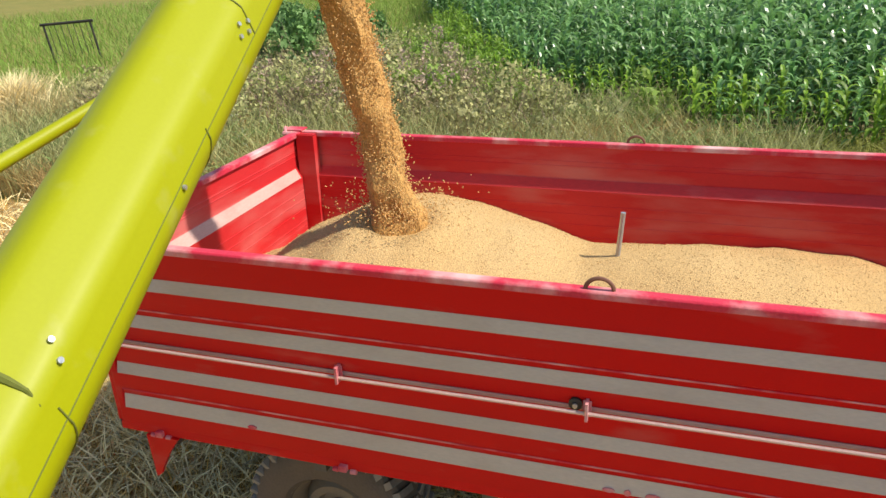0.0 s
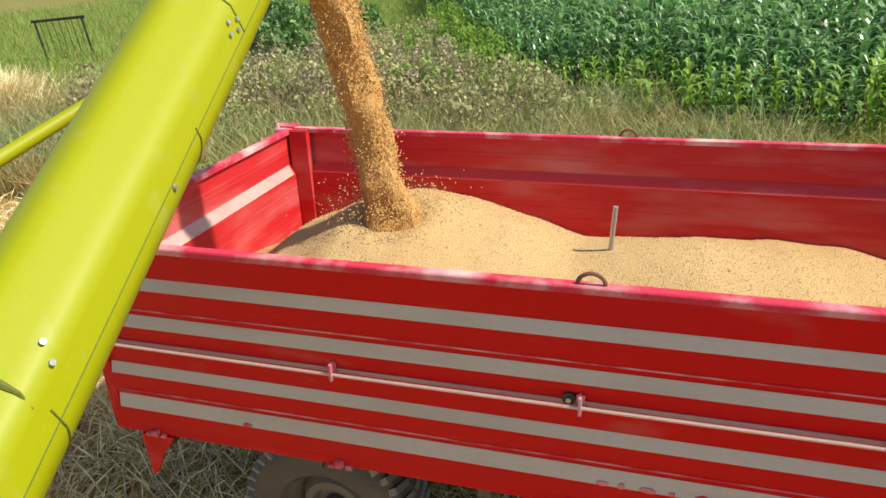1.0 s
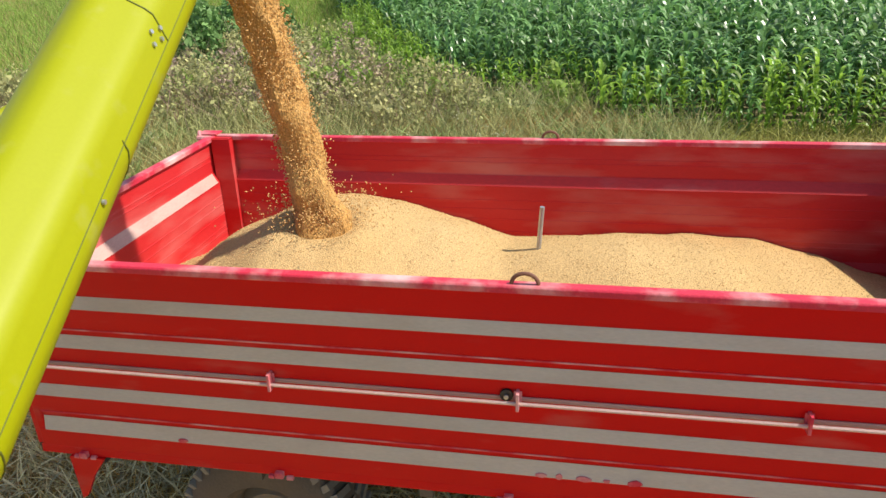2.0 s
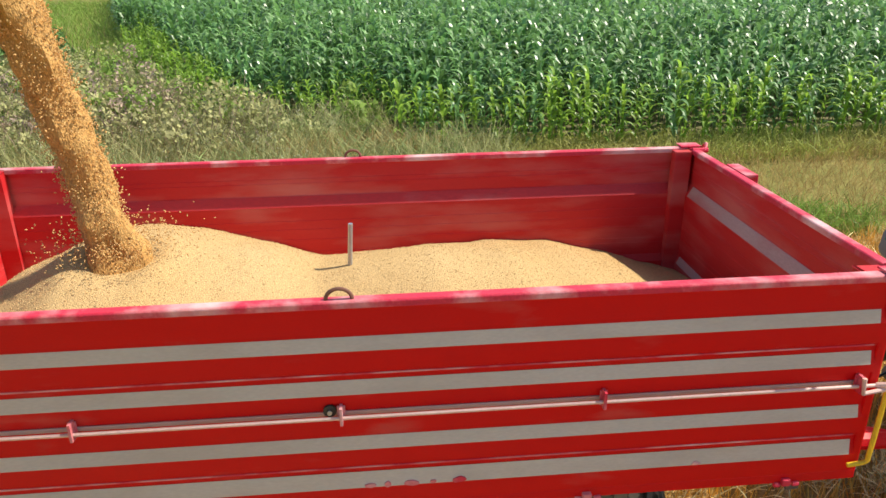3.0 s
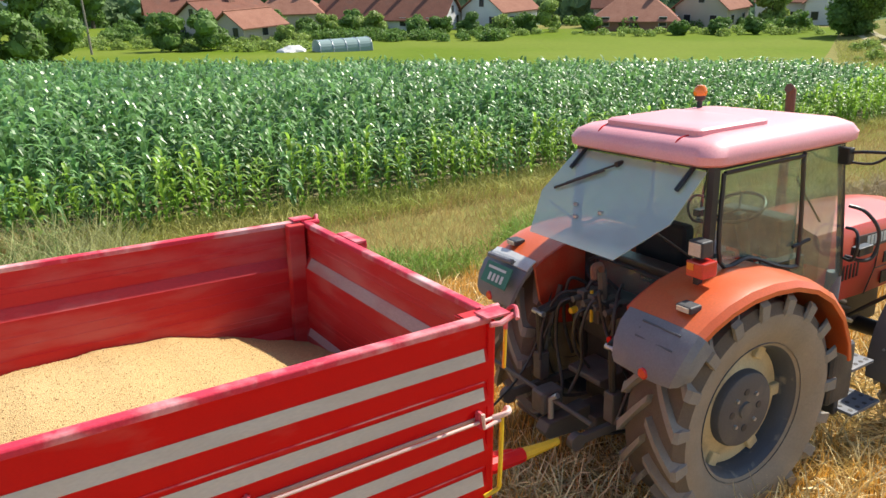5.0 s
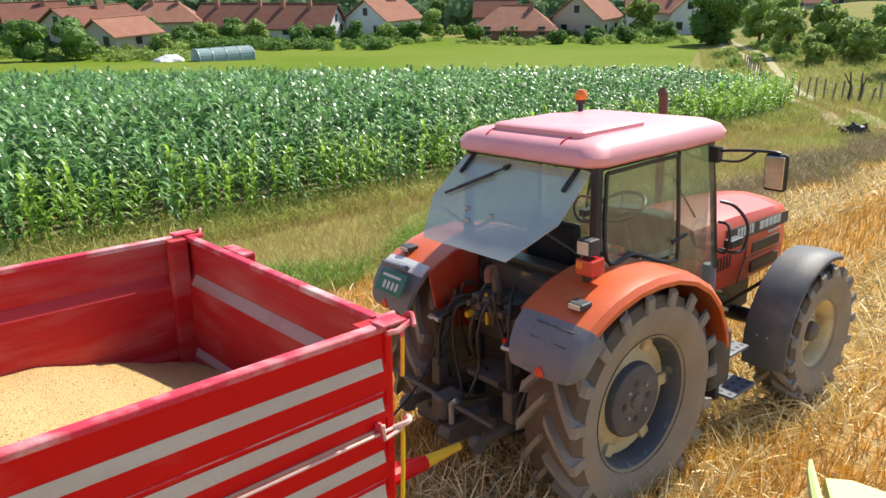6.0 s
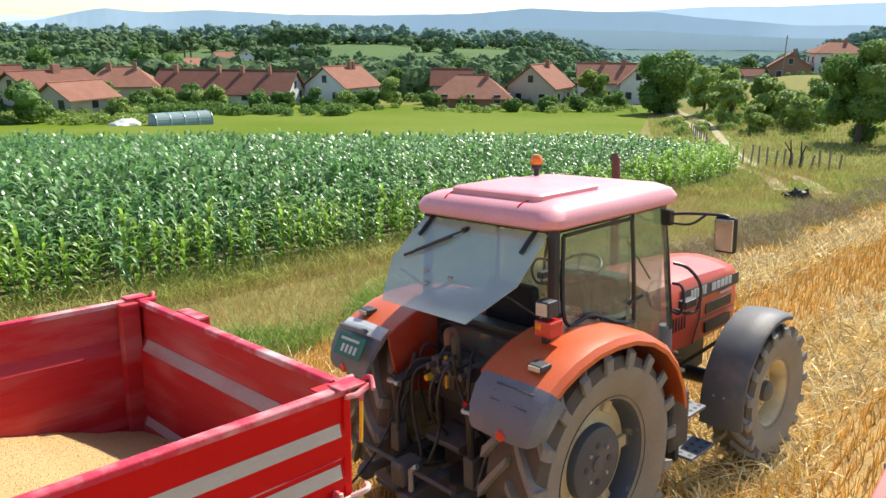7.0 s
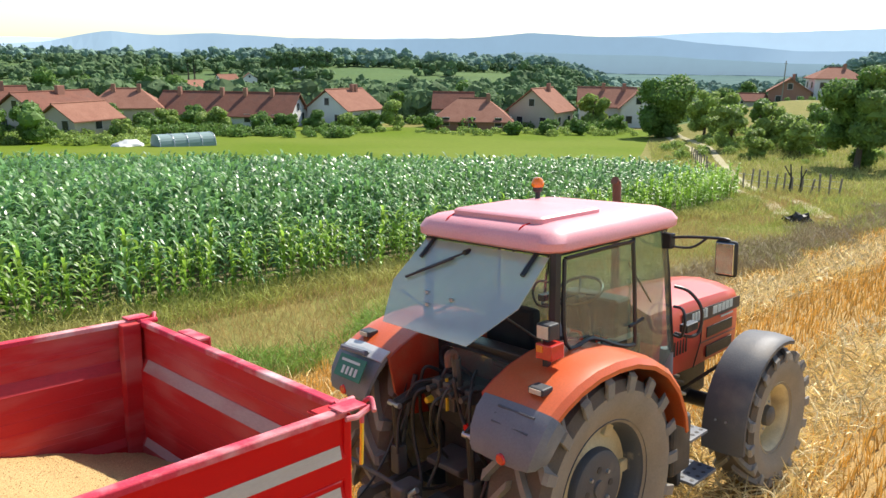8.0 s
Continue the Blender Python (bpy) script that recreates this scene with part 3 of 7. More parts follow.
for x, t in ((-1.27, 0), (1.27, -12)):
    for y in (-0.72, 0.72):
        road_wheel(x + (0.0 if t == 0 else -y * math.sin(radians(t))), y, t)
    part("axle", P([(x, -0.6, 0.37), (x, 0.6, 0.37)], 0.045, 10), IRON, trailer)
    for y in (-0.42, 0.42):
        part("leaf_spring", P([(x - 0.4, y, 0.66), (x - 0.2, y, 0.50), (x, y, 0.44), (x + 0.2, y, 0.50), (x + 0.4, y, 0.66)], 0.03, 6), DARK, trailer)
# drawbar, swung towards the tractor
bar = part("drawbar", P([(1.55, -0.36, 0.62), (2.55, -0.44, 0.615), (2.98, -0.455, 0.61)], 0.062, 8, taper=0.046), RED, trailer, "red tapered drawbar")
part("drawbar_leg", P([(1.5, 0.25, 0.62), (2.2, -0.15, 0.62), (2.92, -0.43, 0.61)], 0.045, 8), RED, trailer)
tow = bmesh.new()
pipe(tow, [(2.97, -0.455, 0.61), (3.10, -0.465, 0.612), (3.26, -0.475, 0.615)], 0.042, 8, taper=0.024)
part("towing_eye", tow, YELLOW, trailer, "yellow-painted towing eye", smooth=True)

# ---- grain load ----
RIDGE = [(-2.4, 1.22), (-2.0, 1.40), (-1.65, 1.62), (-1.3, 1.76), (-0.95, 1.75), (-0.55, 1.67), (-0.15, 1.57), (0.1, 1.585), (0.45, 1.608), (0.85, 1.545), (1.2, 1.455), (1.6, 1.345), (2.0, 1.235), (2.4, 1.16)]


def grain_height(x, y):
    for (a, za), (b, zb) in zip(RIDGE, RIDGE[1:]):
        if a <= x <= b:
            t = (x - a) / (b - a)
            t = t * t * (3 - 2 * t) * 0.5 + t * 0.5
            z = za + (zb - za) * t
            break
    k = (0.36 + 0.06 * math.cos(x * 2.2)) * (1 - 0.5 * smooth((x - 0.4) / 1.2))
    z -= k * (math.sqrt((y - 0.02) ** 2 + 0.35 ** 2) - 0.35) * 1.15
    q = math.hypot(x + 1.08, y + 0.10)
    z += 0.022 * math.exp(-((q - 0.25) / 0.12) ** 2) * (0.6 + noise.noise(Vector((x * 6, y * 6, 8)))) - 0.035 * math.exp(-(q / 0.17) ** 2)
    return z + 0.012 * noise.noise(Vector((x * 2.5, y * 2.5, 0))) + 0.004 * noise.noise(Vector((x * 11, y * 11, 3)))


NX, NY = 150, 76
gv, gq = [], []
for i in range(NX + 1):
    for j in range(NY + 1):
        x = -XL + 0.03 + (2 * XL - 0.06) * i / NX
        y = -HW + 0.03 + (2 * HW - 0.06) * j / NY
        gv.append((x, y, grain_height(x, y)))
for i in range(NX):
    for j in range(NY):
        a = i * (NY + 1) + j
        gq.append((a, a + NY + 1, a + NY + 2, a + 1))
load = thing("grain_load", FIELD @ pose(0, 1.05, 0), "heaps of golden wheat grain filling the trailer", "grain", kind="stuff")
g = quads_mesh("grain_surface", gv, gq, GRAIN, load)
g.data.polygons.foreach_set("use_smooth", [True] * len(g.data.polygons))


def kernels(points, size, rng, stretch=1.9):
    """Small six-sided kernels at the given points, in one vertex list."""
    n = len(points)
    d = rng.normal(size=(n, 3))
    d /= np.linalg.norm(d, axis=1)[:, None]
    u = np.cross(d, rng.normal(size=(n, 3)))
    u /= np.linalg.norm(u, axis=1)[:, None]
    w = np.cross(d, u)
    s = size * rng.uniform(0.75, 1.25, (n, 1))
    v = np.stack([points - d * s * stretch, points + u * s, points + w * s, points - u * s, points - w * s, points + d * s * stretch], 1).reshape(-1, 3)
    f = np.array([(0, 2, 1), (0, 3, 2), (0, 4, 3), (0, 1, 4), (5, 1, 2), (5, 2, 3), (5, 3, 4), (5, 4, 1)])
    return v, (np.arange(n)[:, None, None] * 6 + f[None]).reshape(-1, 3)


rng = np.random.default_rng(5)
pts = np.stack([rng.uniform(-XL + 0.04, XL - 0.04, 15000), rng.uniform(-HW + 0.04, HW - 0.04, 15000)], 1)
pts = np.array([(x, y, grain_height(x, y) + 0.001) for x, y in pts])
kv, kf = kernels(pts, 0.0028, rng)
quads_mesh("loose_kernels", kv, kf, KERNEL, load)
# ---- tractor ----
# its frame: x ahead, y to its left, the rear axle over the origin
tractor = thing("tractor", FIELD @ pose(4.532, 0.928, -0.149, -0.4, -2.33, -3.48), "orange-red farm tractor with bleached cab roof, hitched to the trailer", "tractor")


def both(fn):
    for s in (-1, 1):
        fn(s)


def wheel(name, x, z, s, y_mid, R, W, rim_r, lugs, lug_h, disc_y, label):
    """A tractor wheel with bar lugs, cream rim and dark centre; s: side, outside is s * y."""
    w = new(name)
    w.parent = tractor
    w.matrix_basis = pose(x, s * y_mid, z) @ Matrix.Diagonal((1, -s, 1, 1))      # the outside faces -y in the wheel's own frame
    tagged(w, label)
    h = W / 2
    prof = [(rim_r - 0.01, -h * 0.72), (rim_r + 0.03, -h * 0.80), (rim_r + 0.10, -h * 0.97), (rim_r + 0.15 * (R - rim_r) / 0.3, -h * 1.04), (R - 0.16 * R, -h * 1.02), (R - lug_h - 0.005, -h * 0.86),
            (R - lug_h + 0.004, -h * 0.5), (R - lug_h + 0.006, 0), (R - lug_h + 0.004, h * 0.5), (R - lug_h - 0.005, h * 0.86), (R - 0.16 * R, h * 1.02), (rim_r + 0.10, h * 0.97), (rim_r, h * 0.75)]
    part("tyre", lathe(bmesh.new(), prof[:5], 72), RUBBER, w, "dusty tyre sidewall", smooth=True)
    part("tyre", lathe(bmesh.new(), prof[10:], 72), RUBBER, w, "dusty tyre sidewall", smooth=True)
    # crown coloured darker than the lugs, painting in the shade of the gaps
    part("tyre_crown", lathe(bmesh.new(), prof[4:11], 72), CARCASS, w, "tyre crown darkened for the shade between the lugs", smooth=True)
    tr = bmesh.new()
    for k in range(lugs):
        for d in (-1, 1):
            a0 = 2 * math.pi * (k + (0.5 if d > 0 else 0)) / lugs
            rows = []
            n = 5
            for i in range(n + 1):
                t = i / n
                a = a0 - 0.62 * (1 - t) * W / 0.46 * (0.86 / R) * 0.55      # bars trail backwards to the shoulder
                y = d * (h * 0.06 + (h * 0.98 - h * 0.06) * t)
                top = R - 0.014 * t * t
                bot = R - lug_h - 0.02 - 0.05 * t * t
                th = (0.034 + 0.016 * t) / R
                rows.append([(bot, a - th, y), (top, a - th * 0.72, y), (top, a + th * 0.72, y), (bot, a + th, y)])
            # the bar runs over the shoulder and down onto the sidewall
            rows.append([(R * 0.86, a - th, d * h * 0.98), (R * 0.955, a - th * 0.8, d * h * 1.09), (R * 0.955, a + th * 0.8, d * h * 1.09), (R * 0.86, a + th, d * h * 0.98)])
            rows.append([(R * 0.80, a - th * 0.9, d * h * 1.0), (R * 0.845, a - th * 0.8, d * h * 1.075), (R * 0.845, a + th * 0.8, d * h * 1.075), (R * 0.80, a + th * 0.9, d * h * 1.0)])
            rings = [[tr.verts.new((r * math.cos(a), y, r * math.sin(a))) for r, a, y in q] for q in rows]
            for p0, p1 in zip(rings, rings[1:]):
                for c in range(3):
                    tr.faces.new((p0[c], p0[c + 1], p1[c + 1], p1[c]))
            tr.faces.new(rings[0])
            tr.faces.new(rings[-1][::-1])
    bmesh.ops.recalc_face_normals(tr, faces=tr.faces)
    part("tread", tr, TREAD, w, "worn dusty bar lugs")
    rp = [(rim_r + 0.012, -h * 0.80), (rim_r + 0.016, -h * 0.76), (rim_r - 0.01, -h * 0.70), (rim_r - 0.035, -h * 0.55), (rim_r - 0.05, -h * 0.2), (rim_r - 0.055, h * 0.2), (rim_r - 0.03, h * 0.6), (rim_r + 0.01, h * 0.8)]
    rim = part("rim", lathe(bmesh.new(), rp, 64), RIMBLUE if rim_r > 0.4 else CREAM, w, "chipped blue-grey rim barrel" if rim_r > 0.4 else "dusty cream rim", smooth=True)
    dp = [(0.0, disc_y - 0.01), (0.09, disc_y - 0.01), (0.13, disc_y + 0.012), (rim_r * 0.58, disc_y + 0.02), (rim_r * 0.72, disc_y + 0.05), (rim_r * 0.80, disc_y + 0.055), (rim_r * 0.88, disc_y + 0.05), (rim_r - 0.04, disc_y + 0.075)]
    part("wheel_dish", lathe(bmesh.new(), dp, 48), CREAM, w, "dusty cream wheel dish", smooth=True)
    if rim_r > 0.4:
        part("wheel_weight", lathe(bmesh.new(), [(0.0, disc_y - 0.05), (0.055, disc_y - 0.05), (0.06, disc_y - 0.035), (0.235, disc_y - 0.045), (0.262, disc_y - 0.035), (0.275, disc_y - 0.01), (0.275, disc_y + 0.03)], 48), WEIGHT, w, "round dusty grey wheel weight", smooth=True)
        for k in range(8):
            a = 2 * math.pi * k / 8
            part("stud" if k % 2 else "weight_hole", lathe(bmesh.new(), [(0, -0.012), (0.013, -0.012), (0.015, 0.004)] if k % 2 else [(0, -0.001), (0.025, -0.001), (0.026, 0.006)], 12, (0.135 * math.cos(a), disc_y - 0.043, 0.135 * math.sin(a))), STEEL if k % 2 else BLACKP, w)
        # clamps between dish and rim
        for k in range(6):
            a = 2 * math.pi * (k + 0.5) / 6
            part("rim_clamp", B(-0.045, 0.045, disc_y + 0.02, disc_y + 0.13, rim_r * 0.72, rim_r - 0.03, 0.012, m=Matrix.Rotation(-a, 4, "Y")), CREAM, w)
    else:
        part("hub", lathe(bmesh.new(), [(0.0, disc_y - 0.07), (0.06, disc_y - 0.07), (0.09, disc_y - 0.05), (0.10, disc_y + 0.02)], 24), IRON, w, "dark front hub", smooth=True)
        for k in range(8):
            a = 2 * math.pi * k / 8
            part("stud", lathe(bmesh.new(), [(0, -0.01), (0.012, -0.01), (0.013, 0.012)], 8, (0.135 * math.cos(a), disc_y + 0.012, 0.135 * math.sin(a))), STEEL, w)
    return w


for s in (-1, 1):
    wheel("rear_wheel", 0.02, 0.832, s, 0.765, 0.848, 0.46, 0.485, 19, 0.062, -0.08, "large rear wheel with dusty bar-lug tyre")
    wheel("front_wheel", 2.463, 0.625, s, 0.925, 0.64, 0.36, 0.315, 17, 0.045, -0.04, "front wheel with dusty bar-lug tyre")

# transmission, engine and axles
part("transmission", bevelled(B(-0.35, 1.3, -0.28, 0.28, 0.55, 1.28), 0.03), DARK, tractor, "greasy black transmission housing")
part("engine_block", bevelled(B(1.3, 2.75, -0.24, 0.24, 0.6, 1.1), 0.03), DARK, tractor, "greasy black engine")
part("rear_axle", P([(0, -0.62, 0.86), (0, -0.3, 0.86), (0, 0.3, 0.86), (0, 0.62, 0.86)], 0.15, 16), DARK, tractor, smooth=True)
part("front_axle", P([(2.463, -0.86, 0.62), (2.463, -0.3, 0.6), (2.463, 0.3, 0.6), (2.463, 0.86, 0.62)], 0.075, 12), DARK, tractor, smooth=True)
part("fuel_tank", bevelled(B(0.93, 1.22, -0.92, -0.45, 0.55, 1.03), 0.05, 3), BLACKP, tractor, "black plastic side tank")
part("intake_canister", lathe(bmesh.new(), [(0, 1.42), (0.05, 1.42), (0.055, 1.39), (0.055, 0.95), (0, 0.94)], 20, (1.42, -0.56, 0), "z"), GREYP, tractor, "grey canister beside the cab", smooth=True)
for k, (a, b) in enumerate((((1.5, -0.27, 1.0), (2.1, -0.3, 0.92)), ((1.5, -0.27, 0.92), (2.15, -0.32, 0.85)), ((1.55, -0.27, 0.82), (2.2, -0.32, 0.72)))):
    part("engine_pipe", P(curve_pts([a, ((a[0] + b[0]) / 2, a[1] - 0.05, a[2] + 0.03), b]), 0.018, 8), IRON if k % 2 else STEEL, tractor, smooth=True)

# bonnet
def bonnet_ring(x, hw, z_edge, z_mid, z_low):
    return [(x, -hw, z_low), (x, -hw - 0.012, (z_low + z_edge) / 2), (x, -hw, z_edge - 0.05), (x, -hw + 0.03, z_edge), (x, -hw * 0.5, (z_edge + z_mid) / 2 + 0.014), (x, 0, z_mid),
            (x, hw * 0.5, (z_edge + z_mid) / 2 + 0.014), (x, hw - 0.03, z_edge), (x, hw, z_edge - 0.05), (x, hw + 0.012, (z_low + z_edge) / 2), (x, hw, z_low)]


def loft(rings, cap=True):
    bm = bmesh.new()
    rr = [[bm.verts.new(p) for p in r] for r in rings]
    for a, b in zip(rr, rr[1:]):
        for k in range(len(a) - 1):
            bm.faces.new((a[k], a[k + 1], b[k + 1], b[k]))
    if cap:
        bm.faces.new(rr[0][::-1])
        bm.faces.new(rr[-1])
    bmesh.ops.recalc_face_normals(bm, faces=bm.faces)
    return bm


bonnet = part("bonnet", loft([bonnet_ring(1.42, 0.42, 1.665, 1.76, 1.06), bonnet_ring(2.1, 0.42, 1.655, 1.74, 1.03), bonnet_ring(2.75, 0.415, 1.625, 1.70, 1.03), bonnet_ring(3.0, 0.40, 1.595, 1.665, 1.04), bonnet_ring(3.07, 0.37, 1.54, 1.61, 1.08)]), HOOD, tractor, "red bonnet with a charcoal side band", smooth=True)
for s in (-1, 1):
    y0, y1 = s * 0.4345, s * 0.4375
    part("side_band", X([(1.9, 1.445), (3.0, 1.435), (3.0, 1.545), (1.9, 1.575)], "y", *sorted((y0 - s * 0.006, y1 - s * 0.001))), DECAL, bonnet, "charcoal side band")
    # plain marks in place of the maker's lettering
    for k, (xa, xb) in enumerate(((2.06, 2.10), (2.115, 2.155), (2.17, 2.22), (2.235, 2.285), (2.30, 2.345), (2.45, 2.53), (2.545, 2.61), (2.625, 2.685), (2.70, 2.765), (2.78, 2.84))):
        part("band_mark", B(xa, xb, *sorted((s * 0.437, s * 0.441)), 1.468, 1.553 - 0.01 * (k > 4)), PALEMARK, bonnet, "pale lettering bar")
    part("band_mark", B(2.62, 2.86, *sorted((s * 0.432, s * 0.438)), 1.405, 1.422), PALEMARK, bonnet)
    for za, zb in ((1.26, 1.36), (1.07, 1.18)):
        part("side_grille", B(2.36, 2.86, *sorted((s * 0.425, s * 0.4365)), za, zb, 0.003), DARK, bonnet, "dark side grille")
    for k in range(8):
        part("vent_slot", B(1.62 + 0.05 * k, 1.64 + 0.05 * k, *sorted((s * 0.43, s * 0.4365)), 1.22, 1.35), DARK, bonnet, "dark vent slot")
    for pts in ([(2.27, 1.50), (2.24, 1.25), (2.12, 1.03)],):
        part("panel_gap", P([(x, s * 0.434, z) for x, z in pts], 0.005, 6), DARK, bonnet)
    part("panel_gap", P([(2.25, s * 0.435, 1.235), (2.95, s * 0.424, 1.22)], 0.004, 6), DARK, bonnet)
    part("headlight", B(3.05, 3.085, *sorted((s * 0.1, s * 0.3)), 1.30, 1.40, 0.01), LAMPGLASS, bonnet)
part("front_grille", B(3.04, 3.075, -0.3, 0.3, 1.12, 1.28, 0.01), DARK, bonnet)
part("exhaust_pipe", P([(2.18, 0.46, 1.5), (2.18, 0.46, 2.5), (2.18, 0.46, 2.68), (2.14, 0.46, 2.70)], 0.042, 14), RUST, tractor, "rusty upright exhaust pipe", smooth=True)

# rear fenders
ARC = [(0.97, 1.02), (0.93, 1.18), (0.82, 1.39), (0.65, 1.57), (0.45, 1.69), (0.22, 1.765), (0.0, 1.79), (-0.22, 1.785), (-0.42, 1.745), (-0.58, 1.685), (-0.69, 1.625)]
TAIL = [(-0.69, 1.63), (-0.77, 1.56), (-0.835, 1.46), (-0.87, 1.36), (-0.865, 1.315)]


def strip(path, y_in, y_out, thick, lip, tail=False):
    """A bent sheet along a path in x and z, with a turned-down outer lip."""
    rings = []
    n = len(path)
    for i, (x, z) in enumerate(path):
        x0, z0 = path[max(i - 1, 0)]
        x1, z1 = path[min(i + 1, n - 1)]
        d = Vector((x1 - x0, 0, z1 - z0)).normalized()
        nrm = Vector((-d.z, 0, d.x))
        if nrm.dot(Vector((x, 0, z - 0.86))) < 0:
            nrm = -nrm
        p = Vector((x, 0, z))
        sg = 1 if y_out > y_in else -1
        narrow = (0.05 * smooth((i - 1) / max(1, n - 2))) if tail else 0.0

        def at(y, h):
            q = p + nrm * h
            return (q.x, y, q.z)
        rings.append([at(y_in + sg * narrow, 0), at((y_in + y_out) / 2, 0.012), at(y_out - sg * (0.10 + narrow), 0.004), at(y_out - sg * (0.03 + narrow), -0.012), at(y_out - sg * narrow, -0.05), at(y_out - sg * narrow, -0.05 - lip),
                      at(y_out - sg * (0.015 + narrow), -0.05 - lip), at(y_out - sg * (0.02 + narrow), -0.055), at(y_out - sg * (0.06 + narrow), -0.03), at(y_in + sg * narrow, -thick)])
    bm = bmesh.new()
    rr = [[bm.verts.new(q) for q in r] for r in rings]
    for a, b in zip(rr, rr[1:]):
        m = len(a)
        for k in range(m):
            bm.faces.new((a[k], a[(k + 1) % m], b[(k + 1) % m], b[k]))
    bm.faces.new(rr[0][::-1])
    bm.faces.new(rr[-1])
    bmesh.ops.recalc_face_normals(bm, faces=bm.faces)
    return bm


for s in (-1, 1):
    fender = part("rear_fender", strip(ARC, s * 0.485, s * 1.05, 0.02, 0.03), ORANGE, tractor, "faded orange-red rear fender", smooth=True)
    # inner wall between fender and cab
    wall = [(x, z - 0.004) for x, z in ARC[1:]] + [(-0.64, 1.34), (-0.46, 1.12), (0.2, 1.0), (0.88, 1.0)]
    part("fender_wall", X(wall, "y", *sorted((s * 0.470, s * 0.492))), FENDERWALL, fender, "red inner fender wall")
    tail = part("mudguard_tail", strip(TAIL, s * 0.50, s * 1.07, 0.03, 0.10, True), GREYP, fender, "dusty grey plastic mudguard tail", smooth=True)
    for k in range(3):
        t = (k + 0.8) / 4
        x, z = -0.705 - 0.125 * t, 1.622 - 0.16 * t
        part("rib", P([(x - 0.006, s * 0.66, z + 0.013), (x - 0.006, s * 0.95, z + 0.009)], 0.008, 6), WEIGHT, tail)
    part("reflector", lathe(bmesh.new(), [(0, -0.89), (0.03, -0.89), (0.037, -0.882), (0.037, -0.86)], 20, (0, s * 0.806, 1.345), "x"), REDLENS, tail, "round red reflector", smooth=True)
    mk = part("marker_lamp", bevelled(B(-0.625, -0.525, s * 0.86 - 0.06, s * 0.86 + 0.06, 1.69, 1.735), 0.012), BLACKP, fender, "grey marker lamp housing")
    part("marker_lens", B(-0.632, -0.622, s * 0.86 - 0.045, s * 0.86 + 0.045, 1.697, 1.728, 0.003), LAMPGLASS, mk)
    if s < 0:
        part("work_lamp", bevelled(B(-0.40, -0.30, -0.79, -0.68, 1.955, 2.06), 0.012), BLACKP, tractor, "square work lamp")
        part("lamp_glass", B(-0.408, -0.398, -0.778, -0.692, 1.967, 2.048), LAMPGLASS, tractor, "pale lamp glass")
        tl = part("tail_lamp", bevelled(B(-0.42, -0.29, -0.82, -0.69, 1.835, 1.935), 0.008), REDLENS, tractor, "red and orange tail lamp")
        part("indicator_lens", B(-0.426, -0.415, -0.75, -0.70, 1.88, 1.925, 0.002), ORANGELENS, tl)
        part("lamp_bracket", B(-0.36, -0.32, -0.74, -0.70, 1.74, 1.97), CABIN, tractor)
    else:
        # far fender carries the plate, its lamp bar and a pale band
        tilt = Matrix.Translation((-0.79, 0.70, 1.555)) @ Matrix.Rotation(radians(30), 4, "Y")
        plate = part("number_plate", B(-0.075, -0.068, -0.16, 0.16, -0.14, 0.03, 0.003, m=tilt), PLATE, tail, "green plate")
        for y in (-0.085, -0.035, 0.015, 0.065):
            part("plate_bar", B(-0.079, -0.074, y - 0.014, y + 0.014, -0.11, -0.05, m=tilt), PALEMARK, plate)
        part("plate_bar", B(-0.079, -0.074, -0.10, 0.12, -0.02, 0.0, m=tilt), PALEMARK, plate)
        part("plate_lamp", P([(-0.80, 0.60, 1.655), (-0.83, 0.86, 1.66)], 0.022, 8), GREYP, tail, "grey plate lamp bar", smooth=True)
        part("plate_lamp_arm", P([(-0.72, 0.66, 1.62), (-0.80, 0.68, 1.66)], 0.008, 6), DARK, tail)
        part("pale_band", strip([(-0.662, 1.662), (-0.705, 1.638), (-0.75, 1.602)], 0.495, 1.03, 0.012, 0.0), WHITEP, tail, "pale band across the mudguard")

# cab
ZR = 2.47
roof_o = []


def rounded_rect(x0, x1, y0, y1, r, z, n=5):
    out = []
    for cx, cy, a0 in ((x1 - r, y1 - r, 0), (x0 + r, y1 - r, 90), (x0 + r, y0 + r, 180), (x1 - r, y0 + r, 270)):
        for k in range(n + 1):
            a = radians(a0 + 90 * k / n)
            out.append((cx + r * math.cos(a), cy + r * math.sin(a), z))
    return out


def stack(rings):
    bm = bmesh.new()
    rr = [[bm.verts.new(p) for p in r] for r in rings]
    for a, b in zip(rr, rr[1:]):
        m = len(a)
        for k in range(m):
            bm.faces.new((a[k], a[(k + 1) % m], b[(k + 1) % m], b[k]))
    bm.faces.new(rr[0][::-1])
    bm.faces.new(rr[-1])
    bmesh.ops.recalc_face_normals(bm, faces=bm.faces)
    return bm


roof = part("cab_roof", stack([rounded_rect(-0.20, 1.36, -0.66, 0.66, 0.14, ZR - 0.01), rounded_rect(-0.235, 1.39, -0.69, 0.69, 0.15, ZR + 0.01), rounded_rect(-0.24, 1.395, -0.695, 0.695, 0.15, ZR + 0.06), rounded_rect(-0.21, 1.36, -0.665, 0.665, 0.15, ZR + 0.115), rounded_rect(-0.15, 1.29, -0.60, 0.60, 0.15, ZR + 0.15), rounded_rect(0.0, 1.1, -0.42, 0.42, 0.15, ZR + 0.172)]), ROOF, tractor, "bleached pink-red cab roof", smooth=True)
